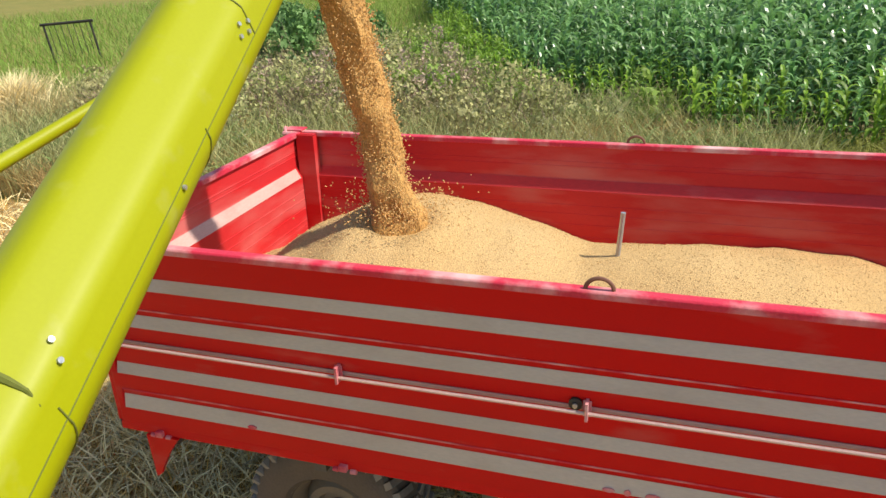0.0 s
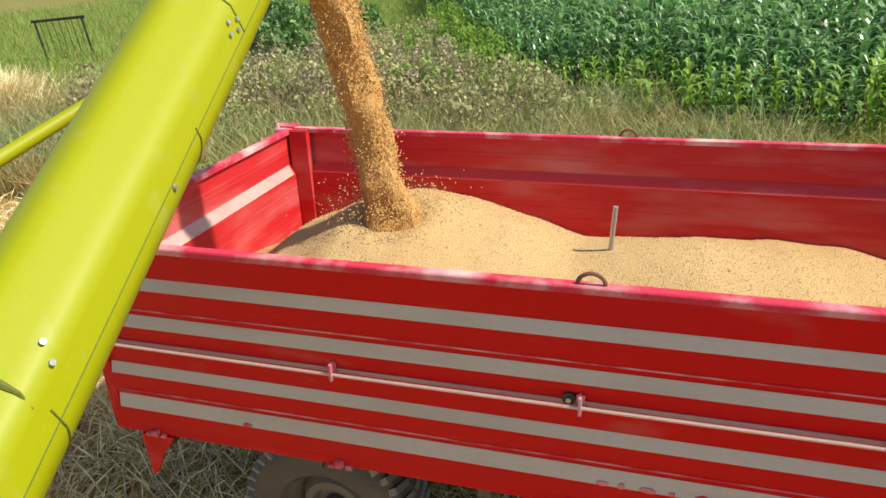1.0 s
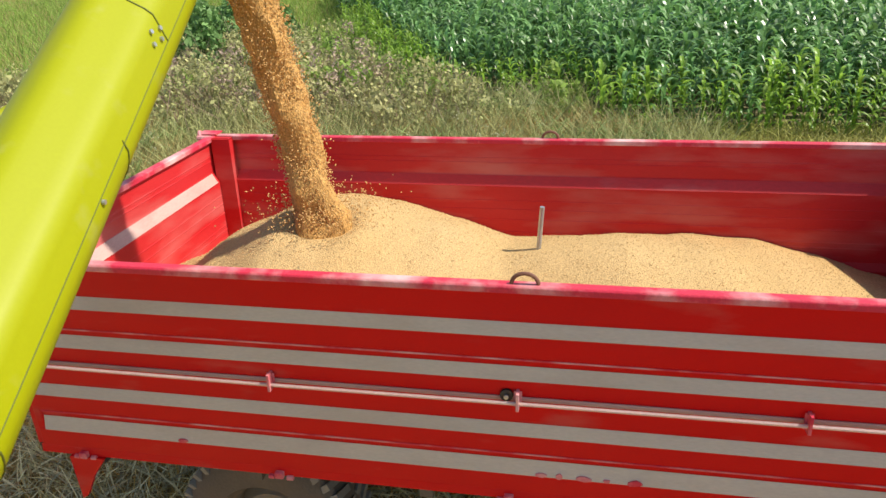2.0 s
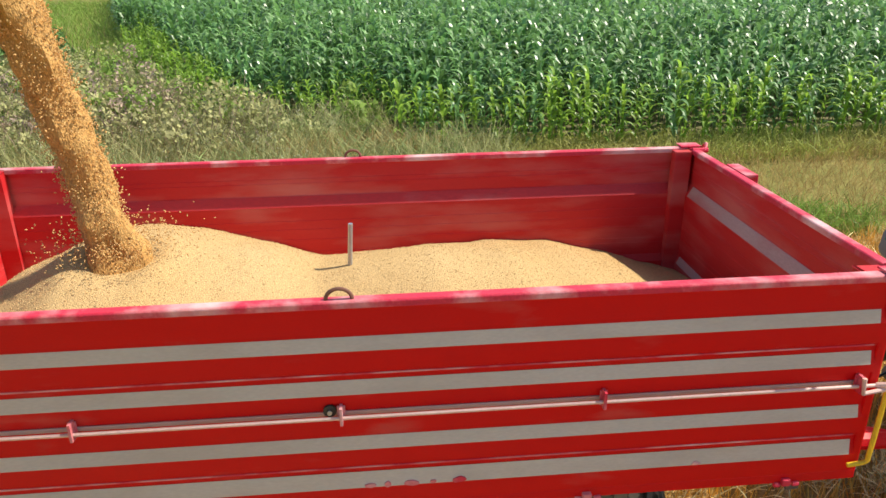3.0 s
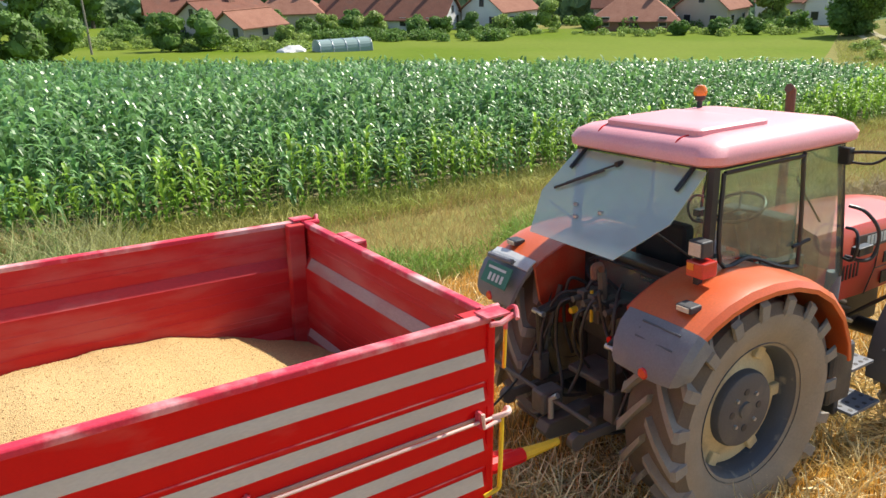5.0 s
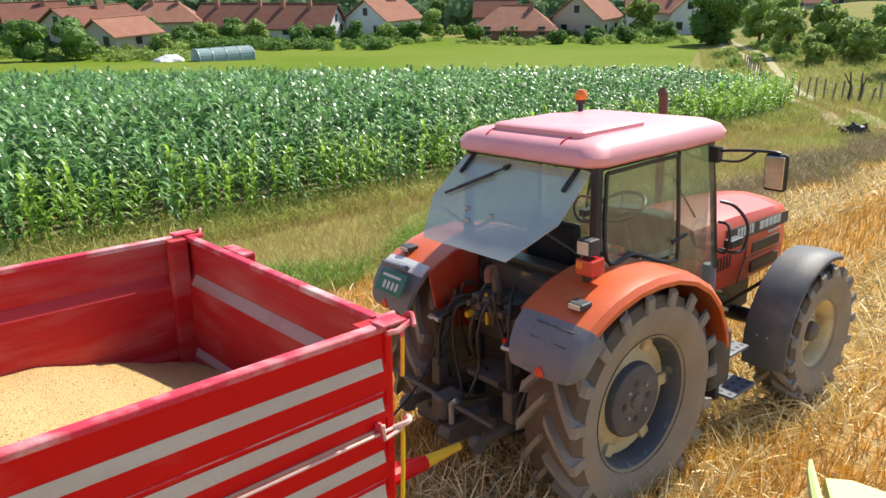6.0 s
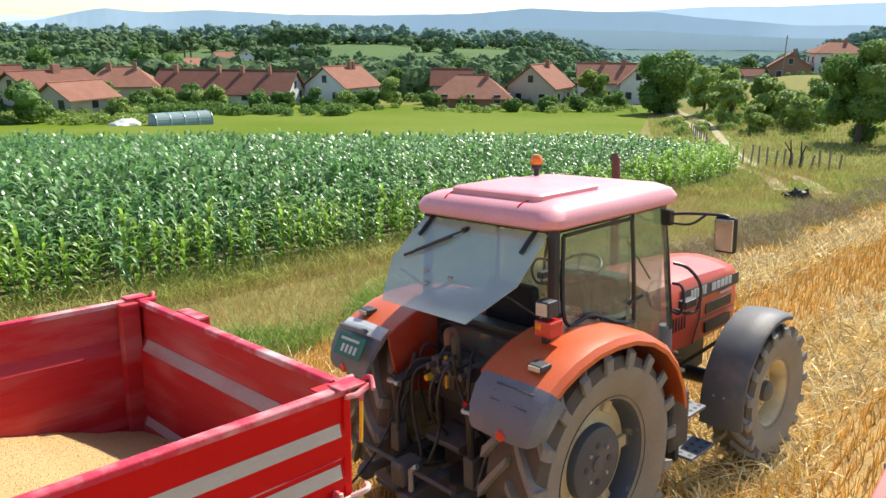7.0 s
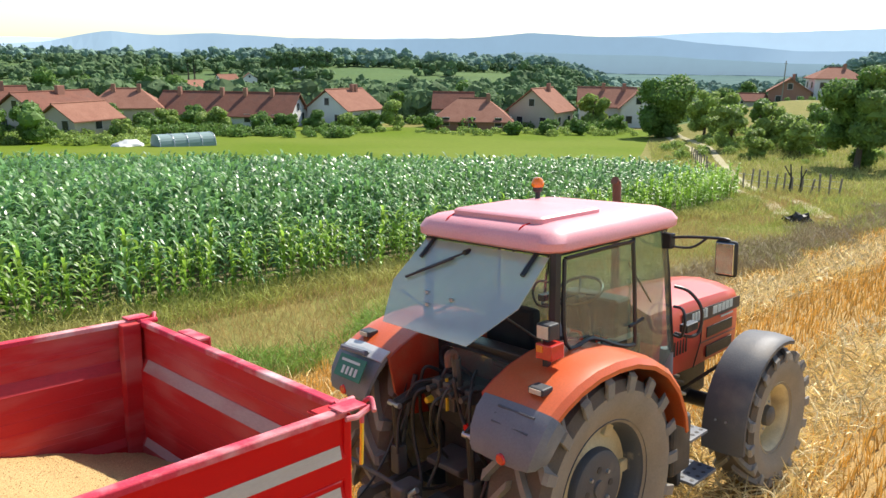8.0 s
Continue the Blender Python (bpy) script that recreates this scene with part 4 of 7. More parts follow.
hatch = part("roof_hatch", stack([rounded_rect(-0.10, 0.62, -0.46, 0.40, 0.06, ZR + 0.14), rounded_rect(-0.10, 0.62, -0.46, 0.40, 0.06, ZR + 0.192), rounded_rect(-0.085, 0.605, -0.445, 0.385, 0.06, ZR + 0.205)]), ROOF, roof, "raised roof hatch", smooth=True)
for s in (-1, 1):
    part("roof_groove", P(curve_pts([(-0.215, s * 0.36, ZR + 0.085), (-0.16, s * 0.36, ZR + 0.147), (0.0, s * 0.40, ZR + 0.17)]), 0.006, 6), RED, roof)
bc = part("beacon", lathe(bmesh.new(), [(0, 2.82), (0.03, 2.815), (0.05, 2.79), (0.056, 2.76), (0.05, 2.735), (0.0, 2.73)], 24, (1.0, 0.47, 0), "z"), ORANGELENS, tractor, "orange warning beacon", smooth=True)
part("beacon_base", lathe(bmesh.new(), [(0, 2.738), (0.045, 2.736), (0.04, 2.70), (0.022, 2.69), (0.022, 2.62), (0.03, 2.60)], 20, (1.0, 0.47, 0), "z"), DARK, bc, "dark beacon stem", smooth=True)


def bar(pts, r, name="cab_pillar", m=CABIN, label=""):
    return part(name, P(pts, r, 6), m, tractor, label)


for s in (-1, 1):
    bar([(-0.12, s * 0.61, ZR), (-0.16, s * 0.63, 1.70)], 0.042)
    bar([(1.27, s * 0.58, ZR), (1.33, s * 0.60, 2.0), (1.42, s * 0.60, 1.40)], 0.026)
    part("cab_side_rail", P([(-0.12, s * 0.62, ZR - 0.015), (1.27, s * 0.60, ZR - 0.015)], 0.024, 6), CABIN, tractor)
    # door: frame, glass and handle
    door = part("door_frame", P(curve_pts([(-0.07, s * 0.655, 2.42), (0.66, s * 0.66, 2.425), (0.715, s * 0.665, 2.38), (0.73, s * 0.69, 1.72), (0.69, s * 0.69, 1.655), (0.5, s * 0.69, 1.70), (0.2, s * 0.685, 1.82), (-0.09, s * 0.68, 1.845), (-0.08, s * 0.655, 2.42)], 5), 0.015, 6), CABIN, tractor, "black door frame")
    part("door_glass", X([(-0.07, 2.41), (0.68, 2.41), (0.71, 1.70), (0.5, 1.71), (0.2, 1.83), (-0.085, 1.85)], "y", *sorted((s * 0.660, s * 0.666))), GLASS, door, "dusty side glass with sky reflection in its colour")
    part("door_handle", P([(0.66, s * 0.685, 1.80), (0.82, s * 0.70, 1.83)], 0.014, 6), CABIN, door)
    part("front_side_glass", X([(0.75, 2.43), (1.25, 2.44), (1.40, 1.42), (1.30, 1.32), (0.96, 1.10), (0.86, 1.38), (0.74, 1.62)], "y", *sorted((s * 0.612, s * 0.618))), GLASS, tractor, "dusty side glass with sky reflection in its colour")
    part("strut", P([(0.76, s * 0.6, 2.25), (1.12, s * 0.58, 1.88)], 0.008, 6), DARK, tractor)
part("windscreen", X([(-0.56, 1.45), (0.56, 1.45), (0.55, 2.43), (-0.55, 2.43)], "x", 1.335, 1.341), GLASS, tractor, "dusty windscreen")
part("cab_cross_rail", P([(-0.12, -0.61, ZR - 0.01), (-0.12, 0.61, ZR - 0.01)], 0.035, 6), CABIN, tractor)
part("cab_cross_rail", P([(1.27, -0.58, ZR - 0.01), (1.27, 0.58, ZR - 0.01)], 0.03, 6), CABIN, tractor)
# lower rear wall with its small window
lw = bmesh.new()
box(lw, -0.20, -0.15, -0.56, -0.36, 1.05, 1.70)
box(lw, -0.20, -0.15, 0.36, 0.56, 1.05, 1.70)
box(lw, -0.20, -0.15, -0.36, 0.36, 1.65, 1.70)
box(lw, -0.20, -0.15, -0.36, 0.36, 1.05, 1.42)
part("rear_wall", lw, CABIN, tractor, "black rear cab wall")
part("lower_window_frame", P(curve_pts([(-0.205, -0.35, 1.64), (-0.205, 0.35, 1.64), (-0.205, 0.36, 1.43), (-0.205, -0.36, 1.43), (-0.205, -0.35, 1.64)], 4), 0.014, 6), BLACKP, tractor)
part("lower_window", B(-0.185, -0.18, -0.36, 0.36, 1.42, 1.65), GLASS, tractor, "dusty lower rear window")
part("rear_sill", bevelled(B(-0.24, -0.10, -0.58, 0.58, 1.69, 1.735), 0.01), CABIN, tractor)
part("cab_floor", B(-0.15, 1.4, -0.55, 0.55, 1.0, 1.08), CABIN, tractor)
for s in (-1, 1):
    part("cab_side_sill", B(-0.15, 0.95, *sorted((s * 0.52, s * 0.60)), 1.0, 1.66), CABIN, tractor)

# open rear window, swung up on its stays
hinge = Vector((-0.17, 0, 2.43))
down = Vector((-0.60, 0, -0.50))


def pane_at(u, v, d=0.0):
    nrm = Vector((-0.5, 0, 0.6)).normalized()
    p = hinge + down * v + Vector((0, u, 0)) + nrm * d
    return (p.x, p.y, p.z)


pb = bmesh.new()
hexa = [(-0.60, 0), (0.60, 0), (0.62, 0.55), (0.42, 1.0), (-0.42, 1.0), (-0.62, 0.55)]
lo = [pb.verts.new(pane_at(u, v)) for u, v in hexa]
hi = [pb.verts.new(pane_at(u, v, 0.006)) for u, v in hexa]
pb.faces.new(lo[::-1])
pb.faces.new(hi)
for k in range(6):
    pb.faces.new((lo[k], lo[(k + 1) % 6], hi[(k + 1) % 6], hi[k]))
bmesh.ops.recalc_face_normals(pb, faces=pb.faces)
rw = part("rear_window", pb, REARGLASS, tractor, "dusty rear window, sky reflection in its colour, swung open on its stays")
for u in (-0.50, 0.50):
    part("window_hinge", P([pane_at(u, -0.06, 0.02), pane_at(u, 0.24, 0.02)], 0.017, 8), CABIN, rw, "black window hinge", smooth=True)
    part("window_stay", P([pane_at(u * 1.0, 0.62, -0.02), (-0.14, u * 1.12, 1.82)], 0.008, 6), DARK, rw)
for u, v in ((-0.06, 0.62), (0.12, 0.72), (0.20, 0.60)):
    part("window_bolt", lathe(bmesh.new(), [(0, -0.008), (0.016, -0.008), (0.018, 0.01)], 10, pane_at(u, v, 0.012), "z"), STEEL, rw)
wip = bmesh.new()
pipe(wip, [pane_at(0.10, 0.10, 0.02), pane_at(0.42, 0.42, 0.025)], 0.008, 6)
pipe(wip, [pane_at(0.16, 0.20, 0.03), pane_at(0.50, 0.50, 0.02)], 0.010, 6)
pipe(wip, [pane_at(0.10, 0.06, 0.0), pane_at(0.10, 0.12, 0.03)], 0.02, 8)
part("wiper", wip, DARK, rw, "black wiper arm and blade")

# seat, wheel and controls behind the glass
seat = part("seat", bevelled(B(0.15, 0.65, -0.25, 0.25, 1.40, 1.52), 0.04, 3), SEATM, tractor, "black cloth seat")
part("seat_back", bevelled(B(0.08, 0.20, -0.24, 0.24, 1.50, 1.95), 0.05, 3), SEATM, seat)
part("seat_base", B(0.2, 0.55, -0.18, 0.18, 1.08, 1.40, 0.02), CABIN, seat)
part("armrest", bevelled(B(0.15, 0.5, -0.36, -0.29, 1.66, 1.72), 0.02), SEATM, seat)
part("steering_column", P([(1.15, 0.0, 1.35), (0.98, 0.0, 1.86)], 0.05, 10), CONSOLE, tractor, smooth=True)
cw = Matrix.Translation((0.96, 0.0, 1.90)) @ Matrix.Rotation(radians(-25), 4, "Y")
ring = [cw @ Vector((0.2 * math.cos(a), 0.2 * math.sin(a), 0)) for a in [2 * math.pi * k / 24 for k in range(25)]]
sw = part("steering_wheel", P(ring, 0.015, 8, caps=False), CABIN, tractor, "black steering wheel", smooth=True)
for k in range(3):
    a = 2 * math.pi * k / 3 + 0.5
    part("spoke", P([cw @ Vector((0, 0, -0.02)), cw @ Vector((0.2 * math.cos(a), 0.2 * math.sin(a), 0))], 0.011, 6), CABIN, sw)
part("dashboard", bevelled(B(1.08, 1.30, -0.30, 0.30, 1.50, 1.84), 0.05, 3), CONSOLE, tractor, "grey dashboard")
part("side_console", bevelled(B(0.1, 0.9, -0.52, -0.36, 1.30, 1.60), 0.03), CONSOLE, tractor)
for k in range(4):
    part("control_lever", P([(0.25 + 0.14 * k, -0.44, 1.6), (0.23 + 0.14 * k, -0.43, 1.74)], 0.009, 6), DARK, tractor)

# mirrors, grab rail and steps
for s in (-1, 1):
    mirror = part("mirror_arm", P(curve_pts([(1.24, s * 0.64, 2.38), (1.27, s * 0.80, 2.40), (1.30, s * 1.08, 2.41), (1.31, s * 1.10, 2.37)], 4), 0.012, 8), CABIN, tractor, smooth=True)
    part("mirror_arm_brace", P(curve_pts([(1.24, s * 0.64, 2.32), (1.27, s * 0.82, 2.32), (1.29, s * 0.94, 2.405)], 4), 0.010, 8), CABIN, mirror, smooth=True)
    part("mirror_shell", bevelled(B(1.28, 1.325, s * 1.09 - 0.085, s * 1.09 + 0.085, 2.13, 2.40), 0.03, 3), CABIN, mirror, "black mirror shell", smooth=True)
    part("mirror_glass", bevelled(B(1.268, 1.279, s * 1.09 - 0.07, s * 1.09 + 0.07, 2.15, 2.385), 0.004), mat("mirror_face", (0.55, 0.58, 0.58), 0.08, metal=1.0, bump=0, grain_amount=0) if s < 0 else bpy.data.materials["mirror_face"], mirror, "mirror glass")
    part("mirror_mount", bevelled(B(1.20, 1.27, s * 0.65 - 0.04, s * 0.65 + 0.04, 2.30, 2.42), 0.01), CABIN, mirror)
    rail = part("grab_rail", P(curve_pts([(1.40, s * 0.62, 1.96), (1.46, s * 0.72, 1.92), (1.52, s * 0.80, 1.78), (1.50, s * 0.80, 1.60), (1.42, s * 0.76, 1.56), (1.40, s * 0.64, 1.57)], 5), 0.014, 8), CABIN, tractor, "black tubular grab rail", smooth=True)
    part("grab_rail_loop", P(curve_pts([(1.37, s * 0.64, 1.80), (1.33, s * 0.74, 1.80), (1.30, s * 0.78, 1.70), (1.32, s * 0.74, 1.58), (1.38, s * 0.64, 1.56)], 5), 0.012, 8), CABIN, rail, smooth=True)
    ind = part("side_indicator", bevelled(B(1.36, 1.54, *sorted((s * 0.70, s * 0.77)), 1.60, 1.665), 0.006), CABIN, rail)
    part("indicator_lens", B(1.49, 1.545, *sorted((s * 0.705, s * 0.765)), 1.61, 1.655, 0.004), ORANGELENS, ind, "orange indicator lens")
    steps = part("step_bracket", B(1.16, 1.22, *sorted((s * 0.55, s * 0.84)), 0.38, 0.98, 0.01), BLACKP, tractor)
    for z, xa, xb, ya, yb in ((0.80, 1.18, 1.46, 0.60, 0.93), (0.42, 1.22, 1.60, 0.62, 0.95)):
        t = part("step", bevelled(B(xa, xb, *sorted((s * ya, s * yb)), z - 0.025, z), 0.004), GREYP, steps, "perforated grey step")
        for i in range(4):
            for j in range(4):
                hx, hy = xa + (xb - xa) * (i + 0.5) / 4, ya + (yb - ya) * (j + 0.5) / 4
                part("step_hole", lathe(bmesh.new(), [(0, z + 0.002), (0.018, z + 0.002), (0.02, z - 0.006)], 8, (hx, s * hy, 0), "z"), DARK, t)
    # front mudguards
    guard = bmesh.new()
    rings = []
    for k in range(13):
        a = radians(72 + 118 * k / 12)
        x0, z0 = 2.463 + 0.74 * math.cos(a), 0.63 + 0.735 * math.sin(a)
        c, d = math.cos(a), math.sin(a)
        ya, yb = s * 0.74, s * 1.10
        rings.append([(x0, ya, z0), (x0 + 0.012 * c, (ya + yb) / 2, z0 + 0.012 * d), (x0 - 0.006 * c, yb - s * 0.03, z0 - 0.006 * d), (x0 - 0.03 * c, yb, z0 - 0.03 * d), (x0 - 0.06 * c, yb, z0 - 0.06 * d),
                      (x0 - 0.06 * c, yb - s * 0.012, z0 - 0.06 * d), (x0 - 0.03 * c, yb - s * 0.03, z0 - 0.03 * d), (x0 - 0.018 * c, ya, z0 - 0.018 * d)])
    rr = [[guard.verts.new(q) for q in r] for r in rings]
    for a, b in zip(rr, rr[1:]):
        for k in range(8):
            guard.faces.new((a[k], a[(k + 1) % 8], b[(k + 1) % 8], b[k]))
    guard.faces.new(rr[0][::-1])
    guard.faces.new(rr[-1])
    bmesh.ops.recalc_face_normals(guard, faces=guard.faces)
    gd = part("front_mudguard", guard, WEIGHT, tractor, "dusty dark grey front mudguard", smooth=True)
    part("mudguard_stay", P([(2.0, s * 0.40, 0.85), (2.05, s * 0.72, 1.15), (2.2, s * 0.8, 1.29)], 0.018, 6), DARK, gd)
    for y in (0.86, 0.95):
        part("guard_bolt", lathe(bmesh.new(), [(0, -0.006), (0.01, -0.006), (0.011, 0.004)], 8, (1.727, s * y, 0.78), "x"), STEEL, gd)

# rear linkage and couplings
for s in (-1, 1):
    part("lower_link", bevelled(B(-0.98, 0.0, *sorted((s * 0.36, s * 0.405)), 0.68, 0.745), 0.01), IRON, tractor, "dusty lower link")
    part("link_ball_end", P([(-1.02, s * 0.355, 0.71), (-1.02, s * 0.41, 0.71)], 0.06, 14), IRON, tractor, smooth=True)
    part("lift_arm", P([(-0.22, s * 0.24, 1.42), (-0.45, s * 0.32, 1.40), (-0.72, s * 0.38, 1.30)], 0.042, 8), DARK, tractor, smooth=True)
    part("lift_rod", P([(-0.72, s * 0.385, 1.30), (-0.71, s * 0.385, 1.05), (-0.68, s * 0.385, 0.74)], 0.026, 8), DARK, tractor, smooth=True)
    part("rod_fork", bevelled(B(-0.745, -0.655, s * 0.385 - 0.045, s * 0.385 + 0.045, 0.76, 0.98), 0.012), IRON, tractor)
    part("lift_cylinder", P([(-0.30, s * 0.30, 0.82), (-0.46, s * 0.31, 1.36)], 0.038, 10), DARK, tractor, smooth=True)
part("link_bar", P([(-0.90, -0.40, 0.80), (-0.92, 0.80, 0.84)], 0.017, 8), IRON, tractor, smooth=True)
tl = part("top_link", P([(-0.42, -0.02, 1.26), (-0.50, -0.06, 1.5), (-0.54, -0.08, 1.72)], 0.033, 8), IRON, tractor, "rusty stowed top link", smooth=True)
part("top_link_hook", P(curve_pts([(-0.53, -0.08, 1.66), (-0.56, -0.085, 1.76), (-0.62, -0.09, 1.76), (-0.62, -0.09, 1.68)]), 0.024, 8), RUST, tl, smooth=True)
part("hydraulic_rod", P([(-0.50, 0.06, 1.28), (-0.50, 0.06, 1.52)], 0.013, 8), YELLOW, tractor, "brass-coloured rod", smooth=True)
part("lift_housing", bevelled(B(-0.42, -0.18, -0.24, 0.24, 1.12, 1.46), 0.03), DARK, tractor)
for k in range(4):
    hb = bmesh.new()
    box(hb, -0.53, -0.38, -0.22 + 0.11 * k, -0.145 + 0.11 * k, 1.40, 1.50, 0.01)
    pipe(hb, [(-0.60, -0.18 + 0.11 * k, 1.45), (-0.5, -0.18 + 0.11 * k, 1.45)], 0.024, 8)
    part("hydraulic_coupler", hb, IRON, tractor, "dusty hydraulic coupler")
part("coupler_cap", lathe(bmesh.new(), [(0, -0.05), (0.025, -0.05), (0.03, 0.0)], 10, (-0.6, -0.28, 1.30), "x"), RED, tractor)
part("pto_shield", bevelled(X([(-0.36, 0.95), (-0.62, 0.93), (-0.62, 0.89), (-0.36, 0.72)], "y", -0.17, 0.17), 0.012), IRON, tractor)
part("hitch_frame", bevelled(B(-0.62, -0.3, -0.13, 0.13, 0.46, 0.62), 0.02), IRON, tractor)
part("hitch_jaw", bevelled(X([(-0.60, 0.50), (-0.98, 0.54), (-1.02, 0.60), (-0.98, 0.66), (-0.60, 0.70)], "y", -0.06, 0.06), 0.012), IRON, tractor, "dusty hitch jaw")
part("hitch_pin", P([(-0.92, 0.0, 0.50), (-0.92, 0.0, 0.82), (-0.90, -0.05, 0.86)], 0.022, 8), STEEL, tractor, smooth=True)
part("hitch_casting", bevelled(B(-0.98, -0.78, 0.02, 0.16, 0.68, 0.86), 0.035, 3), IRON, tractor, "dusty pickup hook casting")
part("side_stabiliser", P([(-0.2, -0.32, 0.62), (-0.72, -0.375, 0.70)], 0.022, 8), DARK, tractor)
part("socket", lathe(bmesh.new(), [(0, -0.40), (0.04, -0.40), (0.045, -0.34), (0.05, -0.30)], 14, (0, 0.52, 1.52), "x"), DARK, tractor)
for k, pts in enumerate((
        [(-0.40, 0.50, 1.52), (-0.52, 0.48, 1.40), (-0.66, 0.44, 1.10), (-0.9, 0.40, 0.82), (-1.3, 0.25, 0.72)],
        [(-0.55, 0.15, 1.45), (-0.66, 0.22, 1.40), (-0.66, 0.26, 1.1), (-0.72, 0.12, 0.75), (-1.0, 0.05, 0.68)],
        [(-0.55, -0.07, 1.45), (-0.70, -0.02, 1.42), (-0.68, 0.03, 1.15), (-0.55, 0.02, 0.95)],
        [(-0.45, -0.20, 1.48), (-0.58, -0.26, 1.50), (-0.62, -0.30, 1.25), (-0.50, -0.33, 0.98)],
        [(-0.35, 0.28, 1.48), (-0.48, 0.33, 1.52), (-0.50, 0.36, 1.2), (-0.42, 0.35, 0.9)],
        [(-0.50, -0.05, 1.52), (-0.60, -0.12, 1.58), (-0.58, -0.16, 1.35), (-0.63, -0.27, 1.28)],
        [(-0.30, 0.0, 1.50), (-0.40, 0.10, 1.60), (-0.48, 0.14, 1.50)])):
    part("hose", P(curve_pts(pts, 8), 0.013 if k else 0.009, 8), DARK, tractor, "black hydraulic hose", smooth=True)
for k, pts in enumerate((
        [(-0.52, -0.14, 1.46), (-0.64, -0.10, 1.52), (-0.70, -0.06, 1.30), (-0.66, -0.02, 1.02), (-0.74, 0.02, 0.80)],
        [(-0.48, 0.22, 1.46), (-0.60, 0.30, 1.44), (-0.70, 0.36, 1.22), (-0.78, 0.30, 0.96)],
        [(-0.44, -0.30, 1.44), (-0.54, -0.36, 1.30), (-0.52, -0.40, 1.10), (-0.40, -0.42, 0.90)],
        [(-0.36, -0.10, 1.58), (-0.48, -0.18, 1.56), (-0.56, -0.22, 1.42), (-0.58, -0.18, 1.22)])):
    part("hose", P(curve_pts(pts, 8), 0.012, 8), DARK, tractor, "black hydraulic hose", smooth=True)
for s in (-1, 1):
    # levelling links: slotted flat bars with turnbuckles beside the lift rods
    lb = bmesh.new()
    for o in (-0.026, 0.026):
        pipe(lb, [(-0.70 + o, s * 0.44, 0.76), (-0.60 + o, s * 0.46, 1.02), (-0.55, s * 0.46, 1.16)], 0.012, 6)
    pipe(lb, [(-0.55, s * 0.46, 1.14), (-0.46, s * 0.45, 1.44)], 0.020, 8)
    part("levelling_link", lb, IRON, tractor, "slotted levelling link", smooth=True)
    part("check_chain", P(curve_pts([(-0.18, s * 0.20, 0.60), (-0.45, s * 0.30, 0.56), (-0.80, s * 0.37, 0.68)]), 0.014, 6), IRON, tractor)
    part("link_pin", P([(-0.72, s * 0.33, 1.30), (-0.72, s * 0.45, 1.30)], 0.022, 10), STEEL, tractor, smooth=True)
for k in range(3):
    part("valve_block", bevelled(B(-0.47, -0.34, 0.02 + 0.09 * k, 0.09 + 0.09 * k, 1.26, 1.38), 0.012), IRON, tractor)
part("coupler_cap", lathe(bmesh.new(), [(0, -0.05), (0.022, -0.05), (0.028, 0.0)], 10, (-0.56, 0.16, 1.36), "x"), YELLOW, tractor, "yellow coupler cap")
# ---- unloading auger, grain stream and the harvester's header ----
A_TOP, A_LOW = Vector((-1.577, 0.376, 2.882)), Vector((-1.37, -1.311, 1.927))
axis = (A_TOP - A_LOW).normalized()
auger = thing("unloading_auger", FIELD @ Matrix.Translation(A_LOW), "lime-yellow sheet-metal unloading auger tube reaching over the trailer", "auger")
side = axis.cross(Vector((0, 0, 1))).normalized()      # to the right, seen along the tube
over = side.cross(axis).normalized()


def tube_ring(d, r, n=36):
    """A ring of the tube at d metres: rounded, but for two flat facets on top."""
    out = []
    for k in range(n):
        a = -180 + 360.0 * k / n
        q = r
        for lo, hi in ((-8, 33), (33, 88)):
            if lo < a < hi:
                mid = (lo + hi) / 2
                q = r * math.cos(radians((hi - lo) / 2)) / math.cos(radians(a - mid))
        out.append(axis * d + (side * math.cos(radians(a)) + over * math.sin(radians(a))) * q)
    return out


RA = 0.203
total = (A_TOP - A_LOW).length
part("tube", stack([tube_ring(d, RA) for d in (-1.0, -0.02, 0.35, 0.9, 1.5, 1.9, total + 0.05, total + 0.5)]), LIME, auger, "lime-yellow tube with flattened facets", smooth=True)
def on_tube(d, a, h=0.0):
    q = RA
    for lo, hi in ((-8, 33), (33, 88)):
        if lo < math.degrees(a) < hi:
            q = RA * math.cos(radians((hi - lo) / 2)) / math.cos(a - radians((lo + hi) / 2))
    return axis * d + (side * math.cos(a) + over * math.sin(a)) * (q + h)


for d, a0, a1, w in ((1.77, 95, -2, 0.0035), (1.17, 2, -60, 0.003), (0.12, 10, -60, 0.003)):
    part("joint_line", P([on_tube(d - 0.05 * k / 12, radians(a0 + (a1 - a0) * k / 12), 0.001) for k in range(13)], w, 6), SEAM, auger, "dark joint line")


part("seam", P([on_tube(d, radians(-2), 0.0) for d in (-0.9, 0, 0.6, 1.2, 1.8, total + 0.4)], 0.0022, 6), SEAM, auger, "dark folded seam")
for d, a in ((1.63, 14), (1.66, 24), (1.69, 8), (1.72, 16), (0.26, 40), (0.22, 28), (0.92, -5)):
    p = on_tube(d, radians(a), 0.0)
    n = (side * math.cos(radians(a)) + over * math.sin(radians(a)))
    part("bolt", P([p, p + n * 0.010], 0.009, 8), STEEL, auger, "small steel bolt head")
part("flap_gap", P([on_tube(0.10, radians(24), 0.0), on_tube(0.12, radians(38), 0.0), on_tube(0.13, radians(52), 0.0), on_tube(0.14, radians(78), 0.0)], 0.002, 6, taper=0.016), SEAM, auger, "dark gap under the folded plate")
